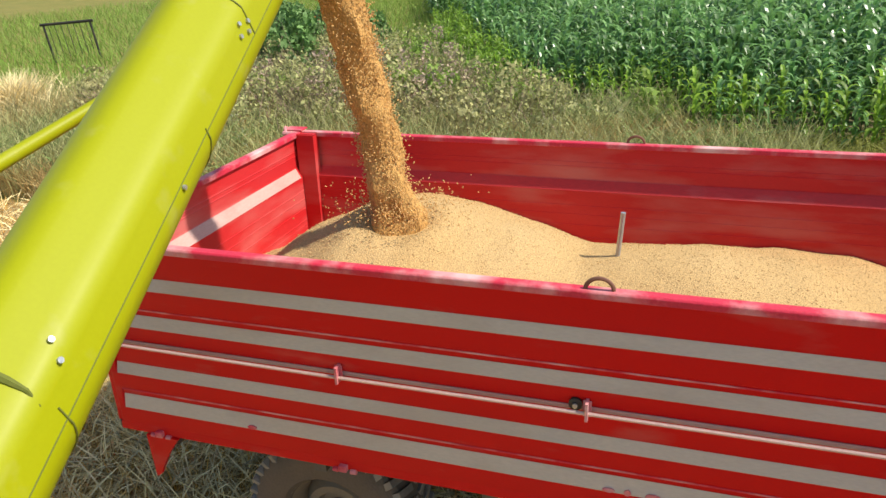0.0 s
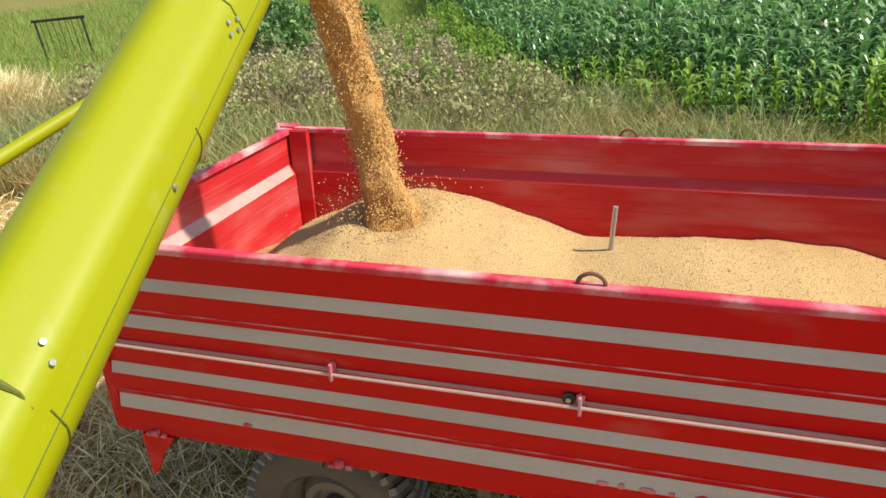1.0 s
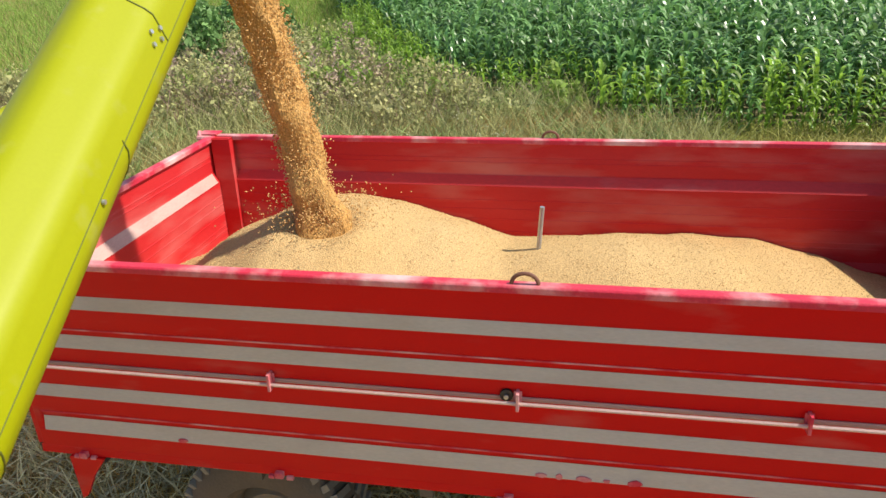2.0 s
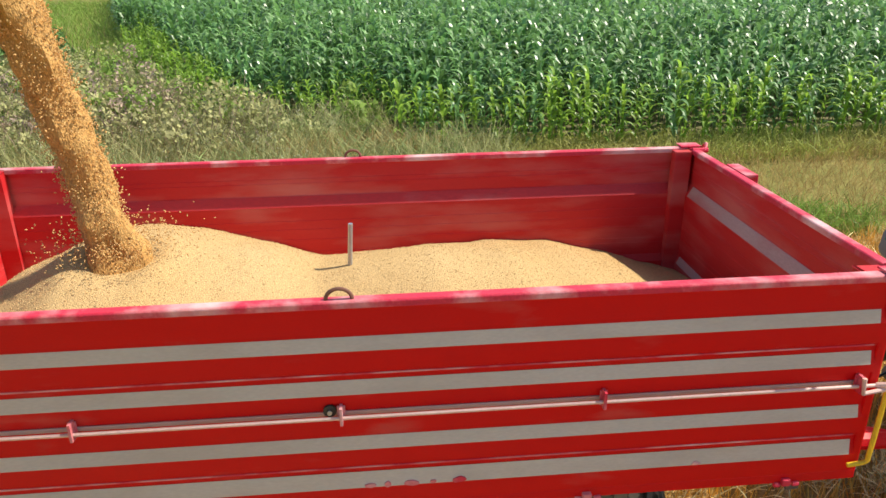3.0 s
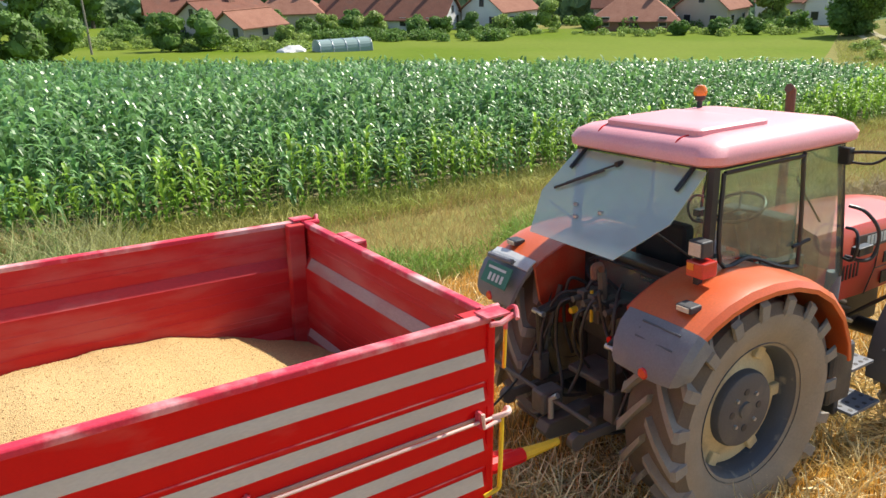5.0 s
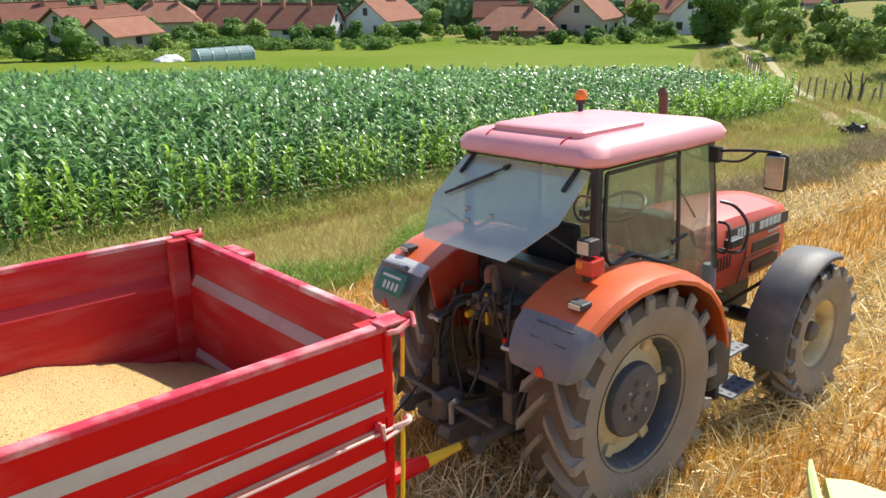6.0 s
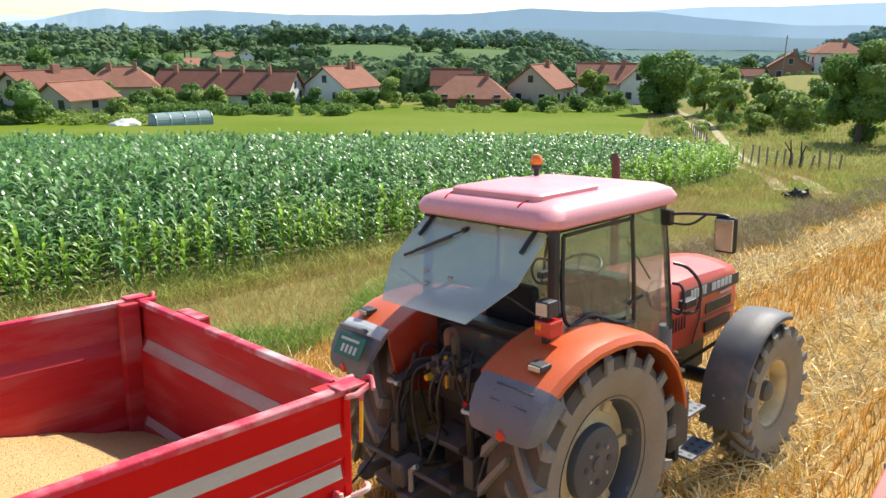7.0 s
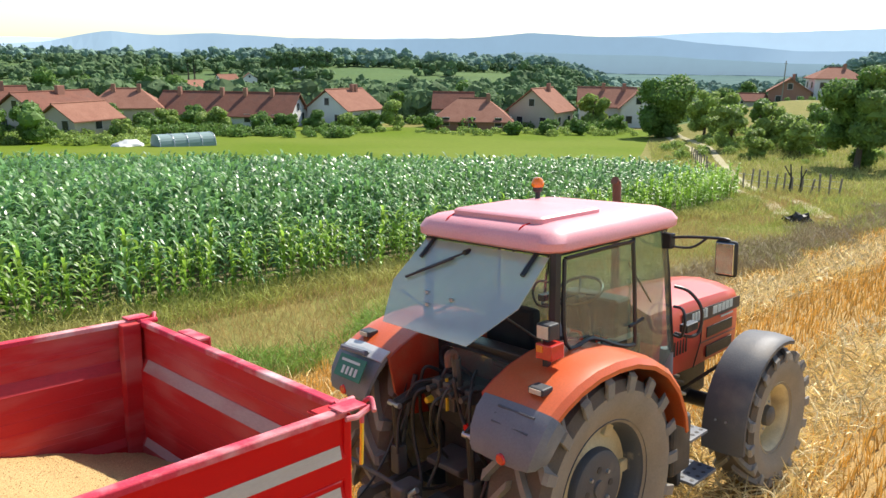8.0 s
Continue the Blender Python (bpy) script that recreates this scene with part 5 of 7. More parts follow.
spout = [axis * (total + 0.5), axis * (total + 0.72) + Vector((0.06, 0, 0.0)), axis * (total + 0.82) + Vector((0.15, 0.0, -0.14)), axis * (total + 0.84) + Vector((0.2, 0.02, -0.28))]
part("spout", P(spout, 0.20, 20, taper=0.16), LIME, auger, "lime-yellow spout turned down", smooth=True)
part("support_strut", P([Vector((-2.10, -1.3, 2.17)) - A_LOW, Vector((-2.096, -0.569, 2.349)) - A_LOW, Vector((-2.0, 0.35, 2.58)) - A_LOW, Vector((-1.75, 0.62, 2.82)) - A_LOW], 0.028, 12), LIME, auger, "thin lime-yellow strut", smooth=True)

# falling grain
stream = thing("grain_stream", FIELD @ Matrix.Identity(4), "dense stream of golden wheat falling onto the heap", "grain", kind="stuff")


def stream_centre(z):
    t = (3.02 - z) / 1.2
    return Vector((-1.33 + 0.24 * t - 0.03 * t * t, 0.9 + 0.04 * t, z))


srng = np.random.default_rng(21)
rings = []
for i in range(70):
    z = 3.02 - 1.32 * i / 69
    c = stream_centre(z)
    ring = []
    for k in range(28):
        a = 2 * math.pi * k / 28
        rr = 0.098 + 0.020 * smooth((2.2 - z) / 0.4) + 0.02 * smooth((1.9 - z) / 0.16)
        rr *= 1 + 0.42 * noise.noise(Vector((math.cos(a) * 1.3, math.sin(a) * 1.3, z * 5))) + 0.12 * noise.noise(Vector((math.cos(a) * 4, math.sin(a) * 4, z * 13)))
        ring.append((c.x + rr * math.cos(a), c.y + rr * math.sin(a) * 0.9, z))
    rings.append(ring)
part("stream_core", stack(rings), mat("falling_grain", (0.50, 0.27, 0.075), 0.8, second=(0.62, 0.38, 0.13), scale=9, stretch=(1, 1, 0.5), grain=140, grain_amount=0.6, bump=0.9, contrast=0.15, mix=1), stream, smooth=True)
n = 7000
z = srng.uniform(1.68, 3.02, n)
a = srng.uniform(0, 6.283, n)
rad = np.abs(srng.normal(0.098, 0.017, n)) + 0.012 * srng.exponential(1.0, n) * (srng.uniform(size=n) < 0.2)
t = (3.02 - z) / 1.2
pts = np.stack([-1.33 + 0.24 * t - 0.03 * t * t + rad * np.cos(a), 0.9 + 0.04 * t + rad * np.sin(a) * 0.9, z], 1)
splash = srng.normal(size=(900, 3)) * np.array([0.16, 0.14, 0.022]) + np.array([-1.1, 0.94, 1.80])
splash[:, 2] += 0.05 * np.abs(srng.normal(size=900))
kv, kf = kernels(np.concatenate([pts, splash]), 0.0038, srng, 1.9)
quads_mesh("falling_kernels", kv, kf, mat("falling_kernel", (0.56, 0.33, 0.11), 0.7, second=(0.64, 0.42, 0.18), per_island=0.2, bump=0, scale=40), stream)
# ---- front corner of the harvester's header ----
header = thing("harvester_header", FIELD @ pose(4.05, -1.45, 0.0), "corner of a harvester header with pale green cover and red beam", "header")
part("cover", bevelled(X([(-0.35, -0.05), (0.08, 0.17), (0.16, 0.06), (0.2, -0.35), (-0.35, -0.5)], "z", 0.80, 0.88), 0.012), mat("pale_green_cover_paint", (0.50, 0.58, 0.22), 0.5, second=(0.56, 0.62, 0.30), scale=3), header, "pale green sheet cover")
part("divider", P([(-0.20, 0.10, 0.88), (0.04, 0.225, 0.90), (0.15, 0.27, 0.90)], 0.035, 8, taper=0.012), bpy.data.materials["pale_green_cover_paint"], header, "scuffed pale divider point", smooth=True)
part("beam", bevelled(B(0.0, 0.95, -0.035, 0.035, 0.0, 0.09, m=pose(0.24, -0.13, 0.84, 0, -2, 3)), 0.008), HOOD, header, "red header beam")
part("beam_cover", bevelled(B(0.0, 0.9, -0.28, -0.05, -0.02, 0.03, m=pose(0.26, -0.13, 0.84, 0, -2, 3)), 0.008), IRON, header, "dusty steel cover")
part("end_bolt", P([(1.12, -0.08, 0.93), (1.18, -0.06, 0.96)], 0.03, 8), STEEL, header)
part("leg", B(-0.3, 0.1, -0.45, -0.3, 0.0 + GZ, 0.82, 0.02), IRON, header)
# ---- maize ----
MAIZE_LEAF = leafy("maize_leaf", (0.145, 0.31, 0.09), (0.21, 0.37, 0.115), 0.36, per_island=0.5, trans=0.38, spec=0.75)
# margin leaves: yellower green, with sunlit brightness put into colour and translucency
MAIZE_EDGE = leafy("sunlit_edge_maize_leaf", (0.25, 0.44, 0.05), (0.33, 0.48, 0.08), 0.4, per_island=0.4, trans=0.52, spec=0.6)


def maize_shape(rng, segs, height):
    """Vertices and faces of one plant: stalk and arching, folded leaves."""
    V, F = [], []

    def add(vs, fs):
        o = len(V)
        V.extend(vs)
        F.extend([tuple(i + o for i in f) for f in fs])
    ring = []
    for z, r in ((0, 0.016), (height * 0.5, 0.013), (height * 0.85, 0.006)):
        ring += [(r * math.cos(a), r * math.sin(a), z) for a in (0, 2.1, 4.2)]
    add(ring, [(a, a + 1, a + 4, a + 3) if a % 3 < 2 else (a, a - 2, a + 1, a + 3) for a in range(6)])
    n = 12
    plane = rng.uniform(0, 6.28)
    for i in range(n):
        z0 = height * (0.20 + 0.70 * i / (n - 1))
        az = plane + (math.pi if i % 2 else 0) + rng.normal() * 0.35
        ln = (0.74 - 0.25 * abs(i / (n - 1) - 0.45)) * rng.uniform(0.8, 1.15) * (0.62 if i > n - 3 else 1) * height / 2.0
        rise = rng.uniform(0.9, 1.25) + 0.25 * i / n
        droop = rng.uniform(1.7, 3.0) - 0.5 * (i > n - 3)
        wd = 0.046 * rng.uniform(0.85, 1.25)
        side = rng.normal() * 0.25
        vs, fs = [], []
        p = Vector((0, 0, z0))
        ang = rise
        d = az
        for k in range(segs + 1):
            t = k / segs
            w = wd * (0.75 + 1.0 * t - 0.2 * t * t) * (1 - t ** 3) if k < segs else 0.004
            ax = Vector((math.cos(d), math.sin(d), 0))
            acr = Vector((-math.sin(d), math.cos(d), 0))
            up = Vector((0, 0, 1))
            fold = 0.35 * w
            vs += [p + acr * w + up * fold, p, p - acr * w + up * fold] if segs > 3 else [p + acr * w, p - acr * w]
            step = ln / segs
            p = p + (ax * math.cos(ang) + up * math.sin(ang)) * step
            ang -= droop / segs
            d += side / segs
        m = 3 if segs > 3 else 2
        for k in range(segs):
            for c in range(m - 1):
                a = k * m + c
                fs.append((a, a + 1, a + m + 1, a + m))
        add([tuple(v) for v in vs], fs)
    return np.array(V), F


mrng = np.random.default_rng(11)
spots = []
row = 0
for yf in np.arange(9.0, 60, 0.62):
    step = 0.22 if yf < 20 else 0.36
    x0 = mrng.uniform(-0.1, 0.1)
    for xf in np.arange(-20, 38, step):
        xx, yy = xf + mrng.normal() * 0.05 + x0, yf + mrng.normal() * 0.06
        if inside(MAIZE, xx, yy) and mrng.uniform() > 0.04:
            spots.append((xx, yy))
spots.sort(key=lambda p: p[1] - 0.02 * abs(p[0] - 8))
near_spots = [p for p in spots if p[1] < 10.7 and -4 < p[0] < 22]
near_spots = near_spots[:290]
taken = set(near_spots)
near_meshes = []
for k in range(7):
    V, F = maize_shape(mrng, 6, mrng.uniform(1.7, 1.95))
    me = bpy.data.meshes.new("maize_plant")
    me.from_pydata(V.tolist(), [], F)
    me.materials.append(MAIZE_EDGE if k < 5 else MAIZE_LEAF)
    near_meshes.append(me)
for i, (xf, yf) in enumerate(near_spots):
    ob = new("maize_plant", near_meshes[i % 7])
    sc = mrng.uniform(0.72, 1.04) * (0.60 if yf < 9.5 else 0.68 if yf < 10.2 else 0.76)
    ob.matrix_basis = Matrix.Translation(on_field(xf, yf)) @ Matrix.Rotation(mrng.uniform(0, 6.28), 4, "Z") @ Matrix.Diagonal((sc, sc, sc, 1))
    tagged(ob, "green maize plant with arching leaves at the field edge", "maize", "maize along the field edge")


def joined_plants(name, places, shapes, material, label, category, lo=0.9, hi=1.1):
    """Many plants joined into one mesh of stuff."""
    allv, allf = [], []
    off = 0
    for i, (p, sc0) in enumerate(places):
        V, F = shapes[i % len(shapes)]
        a = mrng.uniform(0, 6.28)
        sc = mrng.uniform(lo, hi) * sc0
        c, s = math.cos(a) * sc, math.sin(a) * sc
        W = np.empty_like(V)
        W[:, 0] = V[:, 0] * c - V[:, 1] * s + p.x
        W[:, 1] = V[:, 0] * s + V[:, 1] * c + p.y
        W[:, 2] = V[:, 2] * sc + p.z
        allv.append(W)
        allf += [tuple(q + off for q in f) for f in F]
        off += len(V)
    ob = quads_mesh(name, np.concatenate(allv), allf, material, None, "stuff", label)
    return tagged(ob, category=category)


def rim_share(x, y):
    """0 at the field's near and left margins, 1 a few steps inside."""
    for k, d in enumerate((0.7, 1.4, 2.2, 3.2, 4.4)):
        if not inside(MAIZE, x + d, y) and d < 2:
            return 0.69
        if not inside(MAIZE, x, y - d) or not inside(MAIZE, x - d, y):
            return (0.52, 0.64, 0.74, 0.83, 0.92)[k]
    return 1.0


margin = [p for p in spots if p not in taken and p[1] < 28 and rim_share(*p) < 0.7]
taken |= set(margin)
mid = [p for p in spots if p not in taken and p[1] < 19]
far = [p for p in spots if p not in taken and p[1] >= 19]
shapes_mid = [maize_shape(mrng, 4, mrng.uniform(1.75, 1.95)) for _ in range(8)]
shapes_far = [maize_shape(mrng, 3, mrng.uniform(1.75, 1.95)) for _ in range(8)]
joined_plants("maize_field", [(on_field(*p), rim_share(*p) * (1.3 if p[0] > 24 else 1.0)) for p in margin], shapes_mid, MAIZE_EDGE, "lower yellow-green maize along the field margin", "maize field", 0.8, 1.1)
joined_plants("maize_field", [(on_field(*p), rim_share(*p)) for p in mid], shapes_mid, MAIZE_LEAF, "dense rows of tall green maize", "maize field")
joined_plants("maize_field", [(on_field(*p), 1.0) for p in far], shapes_far, MAIZE_LEAF, "dense rows of tall green maize farther into the field", "maize field")
# ---- straw, grass and weeds ----
STRAW = mat("dry_straw", (0.82, 0.63, 0.28), 0.7, second=(0.87, 0.74, 0.45), per_island=0.55, bump=0, scale=0.4, mix=1)
STUBBLE = mat("golden_stubble", (0.74, 0.43, 0.09), 0.75, second=(0.78, 0.51, 0.15), per_island=0.5, bump=0, scale=0.35, mix=1)
GRASS = leafy("strip_grass", (0.33, 0.40, 0.09), (0.52, 0.44, 0.16), 0.6, per_island=0.35, trans=0.3, spec=0.2)
LUSH = leafy("lush_grass", (0.21, 0.36, 0.06), (0.31, 0.40, 0.10), 0.5, per_island=0.3, trans=0.35, spec=0.2)
DRYGRASS = leafy("dry_grass", (0.50, 0.36, 0.14), (0.40, 0.28, 0.13), 0.7, per_island=0.3, trans=0.3, spec=0.1)
WEED = leafy("grey_green_weeds", (0.36, 0.40, 0.15), (0.50, 0.43, 0.22), 0.6, per_island=0.4, trans=0.3, spec=0.2)
BUSHY = leafy("dark_weed_leaf", (0.20, 0.31, 0.09), (0.28, 0.36, 0.13), 0.55, per_island=0.35, trans=0.3, spec=0.3)
prng = np.random.default_rng(77)
GROUND_N = Vector((TAN_FALL * FALL.x, TAN_FALL * FALL.y, 1)).normalized()


def world_points(xf, yf, up=0.0):
    P0 = np.stack([xf, yf, np.full(len(xf), GZ + up)], 1)
    M = np.array(FIELD)[:3, :3]
    W = P0 @ M.T
    return W


def blades(name, xf, yf, length, width, lean, material, label, category, bend=0.0, up=0.0, azimuth=None):
    """Grass or straw blades as bent two-quad strips from points of the field, one mesh of stuff."""
    n = len(xf)
    base = world_points(xf, yf, up)
    s = base[:, 0] * FALL.x + base[:, 1] * FALL.y
    for i in np.nonzero(s > 37.5)[0]:
        base[i, 2] = ground_z(base[i, 0], base[i, 1])
    az = prng.uniform(0, 6.283, n) if azimuth is None else azimuth
    ln = length * prng.uniform(0.6, 1.3, n)
    le = lean * prng.uniform(0.3, 1.4, n) if np.isscalar(lean) else lean
    d = np.stack([np.cos(az) * np.sin(le), np.sin(az) * np.sin(le), np.cos(le)], 1)
    le2 = le + bend * prng.uniform(0.5, 1.5, n)
    d2 = np.stack([np.cos(az) * np.sin(le2), np.sin(az) * np.sin(le2), np.cos(le2)], 1)
    sa = prng.uniform(0, 6.283, n)
    acr = np.cross(d, np.stack([np.cos(sa), np.sin(sa), np.zeros(n)], 1))
    acr /= np.linalg.norm(acr, axis=1)[:, None] + 1e-9
    w = (width * prng.uniform(0.7, 1.3, n))[:, None] / 2
    mid = base + d * (ln * 0.55)[:, None]
    tip = mid + d2 * (ln * 0.45)[:, None]
    V = np.stack([base - acr * w, base + acr * w, mid - acr * w * 0.9, mid + acr * w * 0.9, tip - acr * w * 0.3, tip + acr * w * 0.3], 1).reshape(-1, 3)
    o = np.arange(n)[:, None, None] * 6
    F = (o + np.array([(0, 1, 3, 2), (2, 3, 5, 4)])[None]).reshape(-1, 4)
    ob = quads_mesh(name, V, F, material, None, "stuff", label)
    return tagged(ob, category=category)


def scatter(n, x0, x1, y0, y1, keep, power=1.0):
    x = x0 + (x1 - x0) * prng.uniform(size=n) ** power
    y = prng.uniform(y0, y1, n)
    k = np.array([keep(a, b) for a, b in zip(x, y)])
    return x[k], y[k]


def off_track(x, y):
    """Clear of the two pale wheel ruts of the field track."""
    ty = np.interp(x, [30, 36, 44, 56, 72, 88, 100], [6.6, 9.5, 15, 21.5, 30, 40, 47])
    return min(abs(y - ty - 0.8), abs(y - ty + 0.8)) > 0.55 + 0.3 * noise.noise(Vector((x * 0.4, y * 0.4, 9)))


def is_stubble(x, y):
    return y < stubble_edge(x) + 0.25 * math.sin(x * 3.1)


def thrown_row(x, y):
    """Bands of bright combed-out straw between rows of standing stubble."""
    return 0.5 + 0.5 * math.sin((y + 0.035 * x) * 2.1 + 0.8) + 0.35 * noise.noise(Vector((x * 0.5, y * 0.9, 2)))


# standing stubble, in drill rows
xs, ys = scatter(96000, 2.0, 36, -12, 5.2, lambda x, y: is_stubble(x, y) and thrown_row(x, y) < 0.75, 1.5)
ys = np.round(ys / 0.13) * 0.13 + prng.normal(size=len(ys)) * 0.02
blades("stubble", xs, ys, 0.19, 0.007 + 0.0007 * xs, 0.25, STUBBLE, "golden cut wheat stubble in rows", "stubble")
xs, ys = scatter(42000, -3.5, 6.0, -5.5, 5.4, is_stubble)
blades("stubble", xs, ys, 0.20, 0.008, 0.28, STUBBLE, "brown-gold stubble round trailer and drawbar", "stubble")
xs, ys = scatter(30000, -22, -2.4, -12, 5.4, is_stubble, 0.7)
blades("stubble", xs, ys, 0.17, 0.006, 0.3, STUBBLE, "golden stubble behind the trailer", "stubble")
# straw lying about
xs, ys = scatter(16000, -5.0, 0.5, -1.6, 2.2, is_stubble)
blades("loose_straw", xs, ys, 0.30, 0.010, 1.3, STRAW, "matted pale straw round the trailer's rear wheels", "straw", bend=0.25, up=0.09)
xs, ys = scatter(140000, 3.2, 36, -12, 5.0, lambda x, y: is_stubble(x, y) and thrown_row(x, y) > 0.45, 1.6)
blades("loose_straw", xs, ys, 0.27, 0.008 + 0.0007 * xs, 1.2, STRAW, "pale straw lying over the stubble", "straw", bend=0.25, up=0.05)
xs, ys = scatter(46000, -22, -1.2, -12, 5.4, is_stubble, 0.6)
blades("loose_straw", xs, ys, 0.30, 0.010, 1.25, STRAW, "matted pale straw behind the trailer", "straw", bend=0.25, up=0.05)
xs, ys = scatter(16000, -1.5, 6.5, -6, 5.0, is_stubble)
blades("loose_straw", xs, ys, 0.26, 0.008, 1.2, STRAW, "thin loose straw under the trailer", "straw", bend=0.25, up=0.05)


def strip_keep(lo, hi):
    return lambda x, y: y > stubble_edge(x) - 0.2 and not inside(MAIZE, x, y - 0.15) and lo(x, y) < hi


# grassy strip between stubble and maize
nz = lambda x, y: noise.noise(Vector((x * 0.22, y * 0.5, 5)))
xs, ys = scatter(80000, 1.5, 46, 3.0, 12.5, strip_keep(lambda x, y: -nz(x, y), 0.15), 1.4)
blades("strip_grass", xs, ys, 0.22, 0.009, 0.45, GRASS, "short yellow-green grass strip beside the maize", "grass", bend=0.5)
xs, ys = scatter(80000, 1.5, 46, 3.0, 12.5, strip_keep(nz, 0.12), 1.4)
blades("dry_grass", xs, ys, 0.24, 0.007, 0.5, DRYGRASS, "dry tawny grass on the strip", "grass", bend=0.5)
lushk = lambda x, y: 5.1 + 0.10 * (x - 5) < y < 6.2 + 0.06 * (x - 5) + 0.4 * math.sin(x * 1.7) and nz(x * 2, y * 2) > -0.2 and x < 11
xs, ys = scatter(9000, 3.8, 9.5, 4.6, 7.2, lushk)
blades("lush_grass", xs, ys, 0.30, 0.012, 0.5, LUSH, "patch of lush green grass by the stubble edge", "grass", bend=0.6)
# dry brown weeds along the stubble edge farther on
xs, ys = scatter(34000, 10, 42, 3.0, 6.8, lambda x, y: stubble_edge(x) - 0.1 < y < stubble_edge(x) + 1.6 + 0.8 * nz(x, y), 1.3)
blades("dry_weeds", xs, ys, 0.42, 0.008, 0.5, mat("grey_brown_weed", (0.34, 0.26, 0.16), 0.8, second=(0.44, 0.35, 0.21), per_island=0.35, bump=0, scale=0.5, mix=1), "tangled grey-brown dry weeds", "weeds", bend=0.7)

# tall weeds between stubble and maize behind the trailer
wk = lambda x, y: y > 5.4 + 0.3 * math.sin(x) and not inside(MAIZE, x, y)
xs, ys = scatter(52000, -13, 2.2, 5.2, 17, lambda x, y: wk(x, y) and nz(x * 2, y) > -0.35)
blades("tall_weeds", xs, ys, 0.75, 0.011, 0.3, WEED, "tall grey-green weeds and grasses", "weeds", bend=0.5)
xs, ys = scatter(15000, -11, 1.5, 5.6, 12, lambda x, y: wk(x, y) and nz(x * 3, y * 2) > -0.05)
blades("leafy_weeds", xs, ys, 0.45, 0.018, 0.6, BUSHY, "dark leafy weeds", "weeds", bend=0.8, up=0.25)
xs, ys = scatter(36000, -12, 2.5, 5.0, 10, lambda x, y: wk(x, y) and nz(x * 1.4, y) < 0.05)
blades("dry_weeds", xs, ys, 0.6, 0.009, 0.35, DRYGRASS, "dry tawny weeds", "weeds", bend=0.6)
# pale meadow grass farther back, a dry tussock
xs, ys = scatter(46000, -40, -5, 8, 60, lambda x, y: wk(x, y) and y > 7 - 0.1 * x * 0, 0.7)
blades("meadow_grass", xs, ys, 0.5, 0.02, 0.4, LUSH, "soft green grass beyond the weeds", "grass", bend=0.5)
a = prng.uniform(0, 6.283, 2600)
q = np.abs(prng.normal(size=2600)) * 0.35
blades("grass_tussock", -12.6 + q * np.cos(a), 9.2 + q * np.sin(a), 1.0, 0.012, 0.3, STRAW, "pale dry grass tussock", "grass", bend=0.6)
# umbels dotted through the weeds
fl = prng.uniform(size=(150, 2)) * np.array([9, 6]) + np.array([-9, 6.2])
W = world_points(fl[:, 0], fl[:, 1])
W[:, 2] += prng.uniform(0.55, 0.95, 150)
kv, kf = kernels(np.repeat(W, 6, 0) + prng.normal(size=(900, 3)) * 0.035, 0.008, prng, 1.0)
tagged(quads_mesh("weed_flowers", kv, kf, mat("cream_umbel", (0.62, 0.62, 0.42), 0.8, bump=0), None, "stuff", "small cream umbels above the weeds"), category="flowers")
# grass, shrubs and dry plants over the rough ground to the right of the maize
xs, ys = scatter(60000, 26, 84, 3.5, 46, lambda x, y: y > stubble_edge(x) and not inside(MAIZE, x, y) and off_track(x, y) and y < 9 + 0.55 * (x - 24) and y > 2 + 0.12 * (x - 26), 1.2)
blades("rough_grass", xs, ys, 0.42, 0.03, 0.5, GRASS, "rough yellow-green grass round the track", "grass", bend=0.5)
# low weeds and seedlings at the foot of the maize
xs, ys = scatter(22000, 0.3, 34, 8.3, 10.6, lambda x, y: nz(x * 2, y * 2) > -0.3 and 8.5 < y - 0.05 * max(0, x - 14) < 10.2, 1.2)
blades("maize_foot_weeds", xs, ys, 0.36, 0.014, 0.5, GRASS, "yellow-green weeds at the foot of the maize", "weeds", bend=0.6)
# old metal frame standing in the far grass
mf = thing("metal_frame", Matrix.Translation(on_field(-19.2, 18.0)) @ Matrix.Rotation(radians(25), 4, "Z"), "dark metal frame standing in the grass", "frame")
for x in (-0.75, 0.75):
    part("leg", P([(x, 0, 0), (x, 0, 1.3)], 0.04, 6), DARK, mf)
part("top_bar", P([(-0.85, 0, 1.32), (0.85, 0, 1.25)], 0.05, 6), DARK, mf)
for k in range(7):
    part("rod", P([(-0.6 + 0.2 * k, 0, 0.2), (-0.6 + 0.2 * k, 0, 1.28)], 0.012, 5), DARK, mf)
# ---- village, trees and hills ----
TILE = mat("weathered_clay_tiles", (0.19, 0.085, 0.06), 0.9, spec=0.1, second=(0.26, 0.12, 0.085), scale=0.8, grain=6, grain_amount=0.3, bump=0.4, dirt=(0.16, 0.10, 0.08), dirt_amount=0.3, dirt_scale=0.7, mix=1)
TILE_ORANGE = mat("orange_clay_tiles", (0.27, 0.125, 0.085), 0.9, spec=0.1, second=(0.36, 0.185, 0.13), scale=0.8, grain=6, grain_amount=0.25, bump=0.4, mix=1)
PLASTER = mat("white_plaster", (0.72, 0.72, 0.70), 0.9, second=(0.60, 0.60, 0.58), scale=0.5, grain=8, bump=0.2)
BEIGE = mat("beige_plaster", (0.50, 0.44, 0.36), 0.9, second=(0.42, 0.36, 0.29), scale=0.5, grain=8, bump=0.2)
BRICK = mat("raw_brick_wall", (0.34, 0.16, 0.11), 0.9, second=(0.40, 0.22, 0.15), scale=1, grain=10, bump=0.3)
PANE = mat("dark_window", (0.03, 0.035, 0.04), 0.15, bump=0)
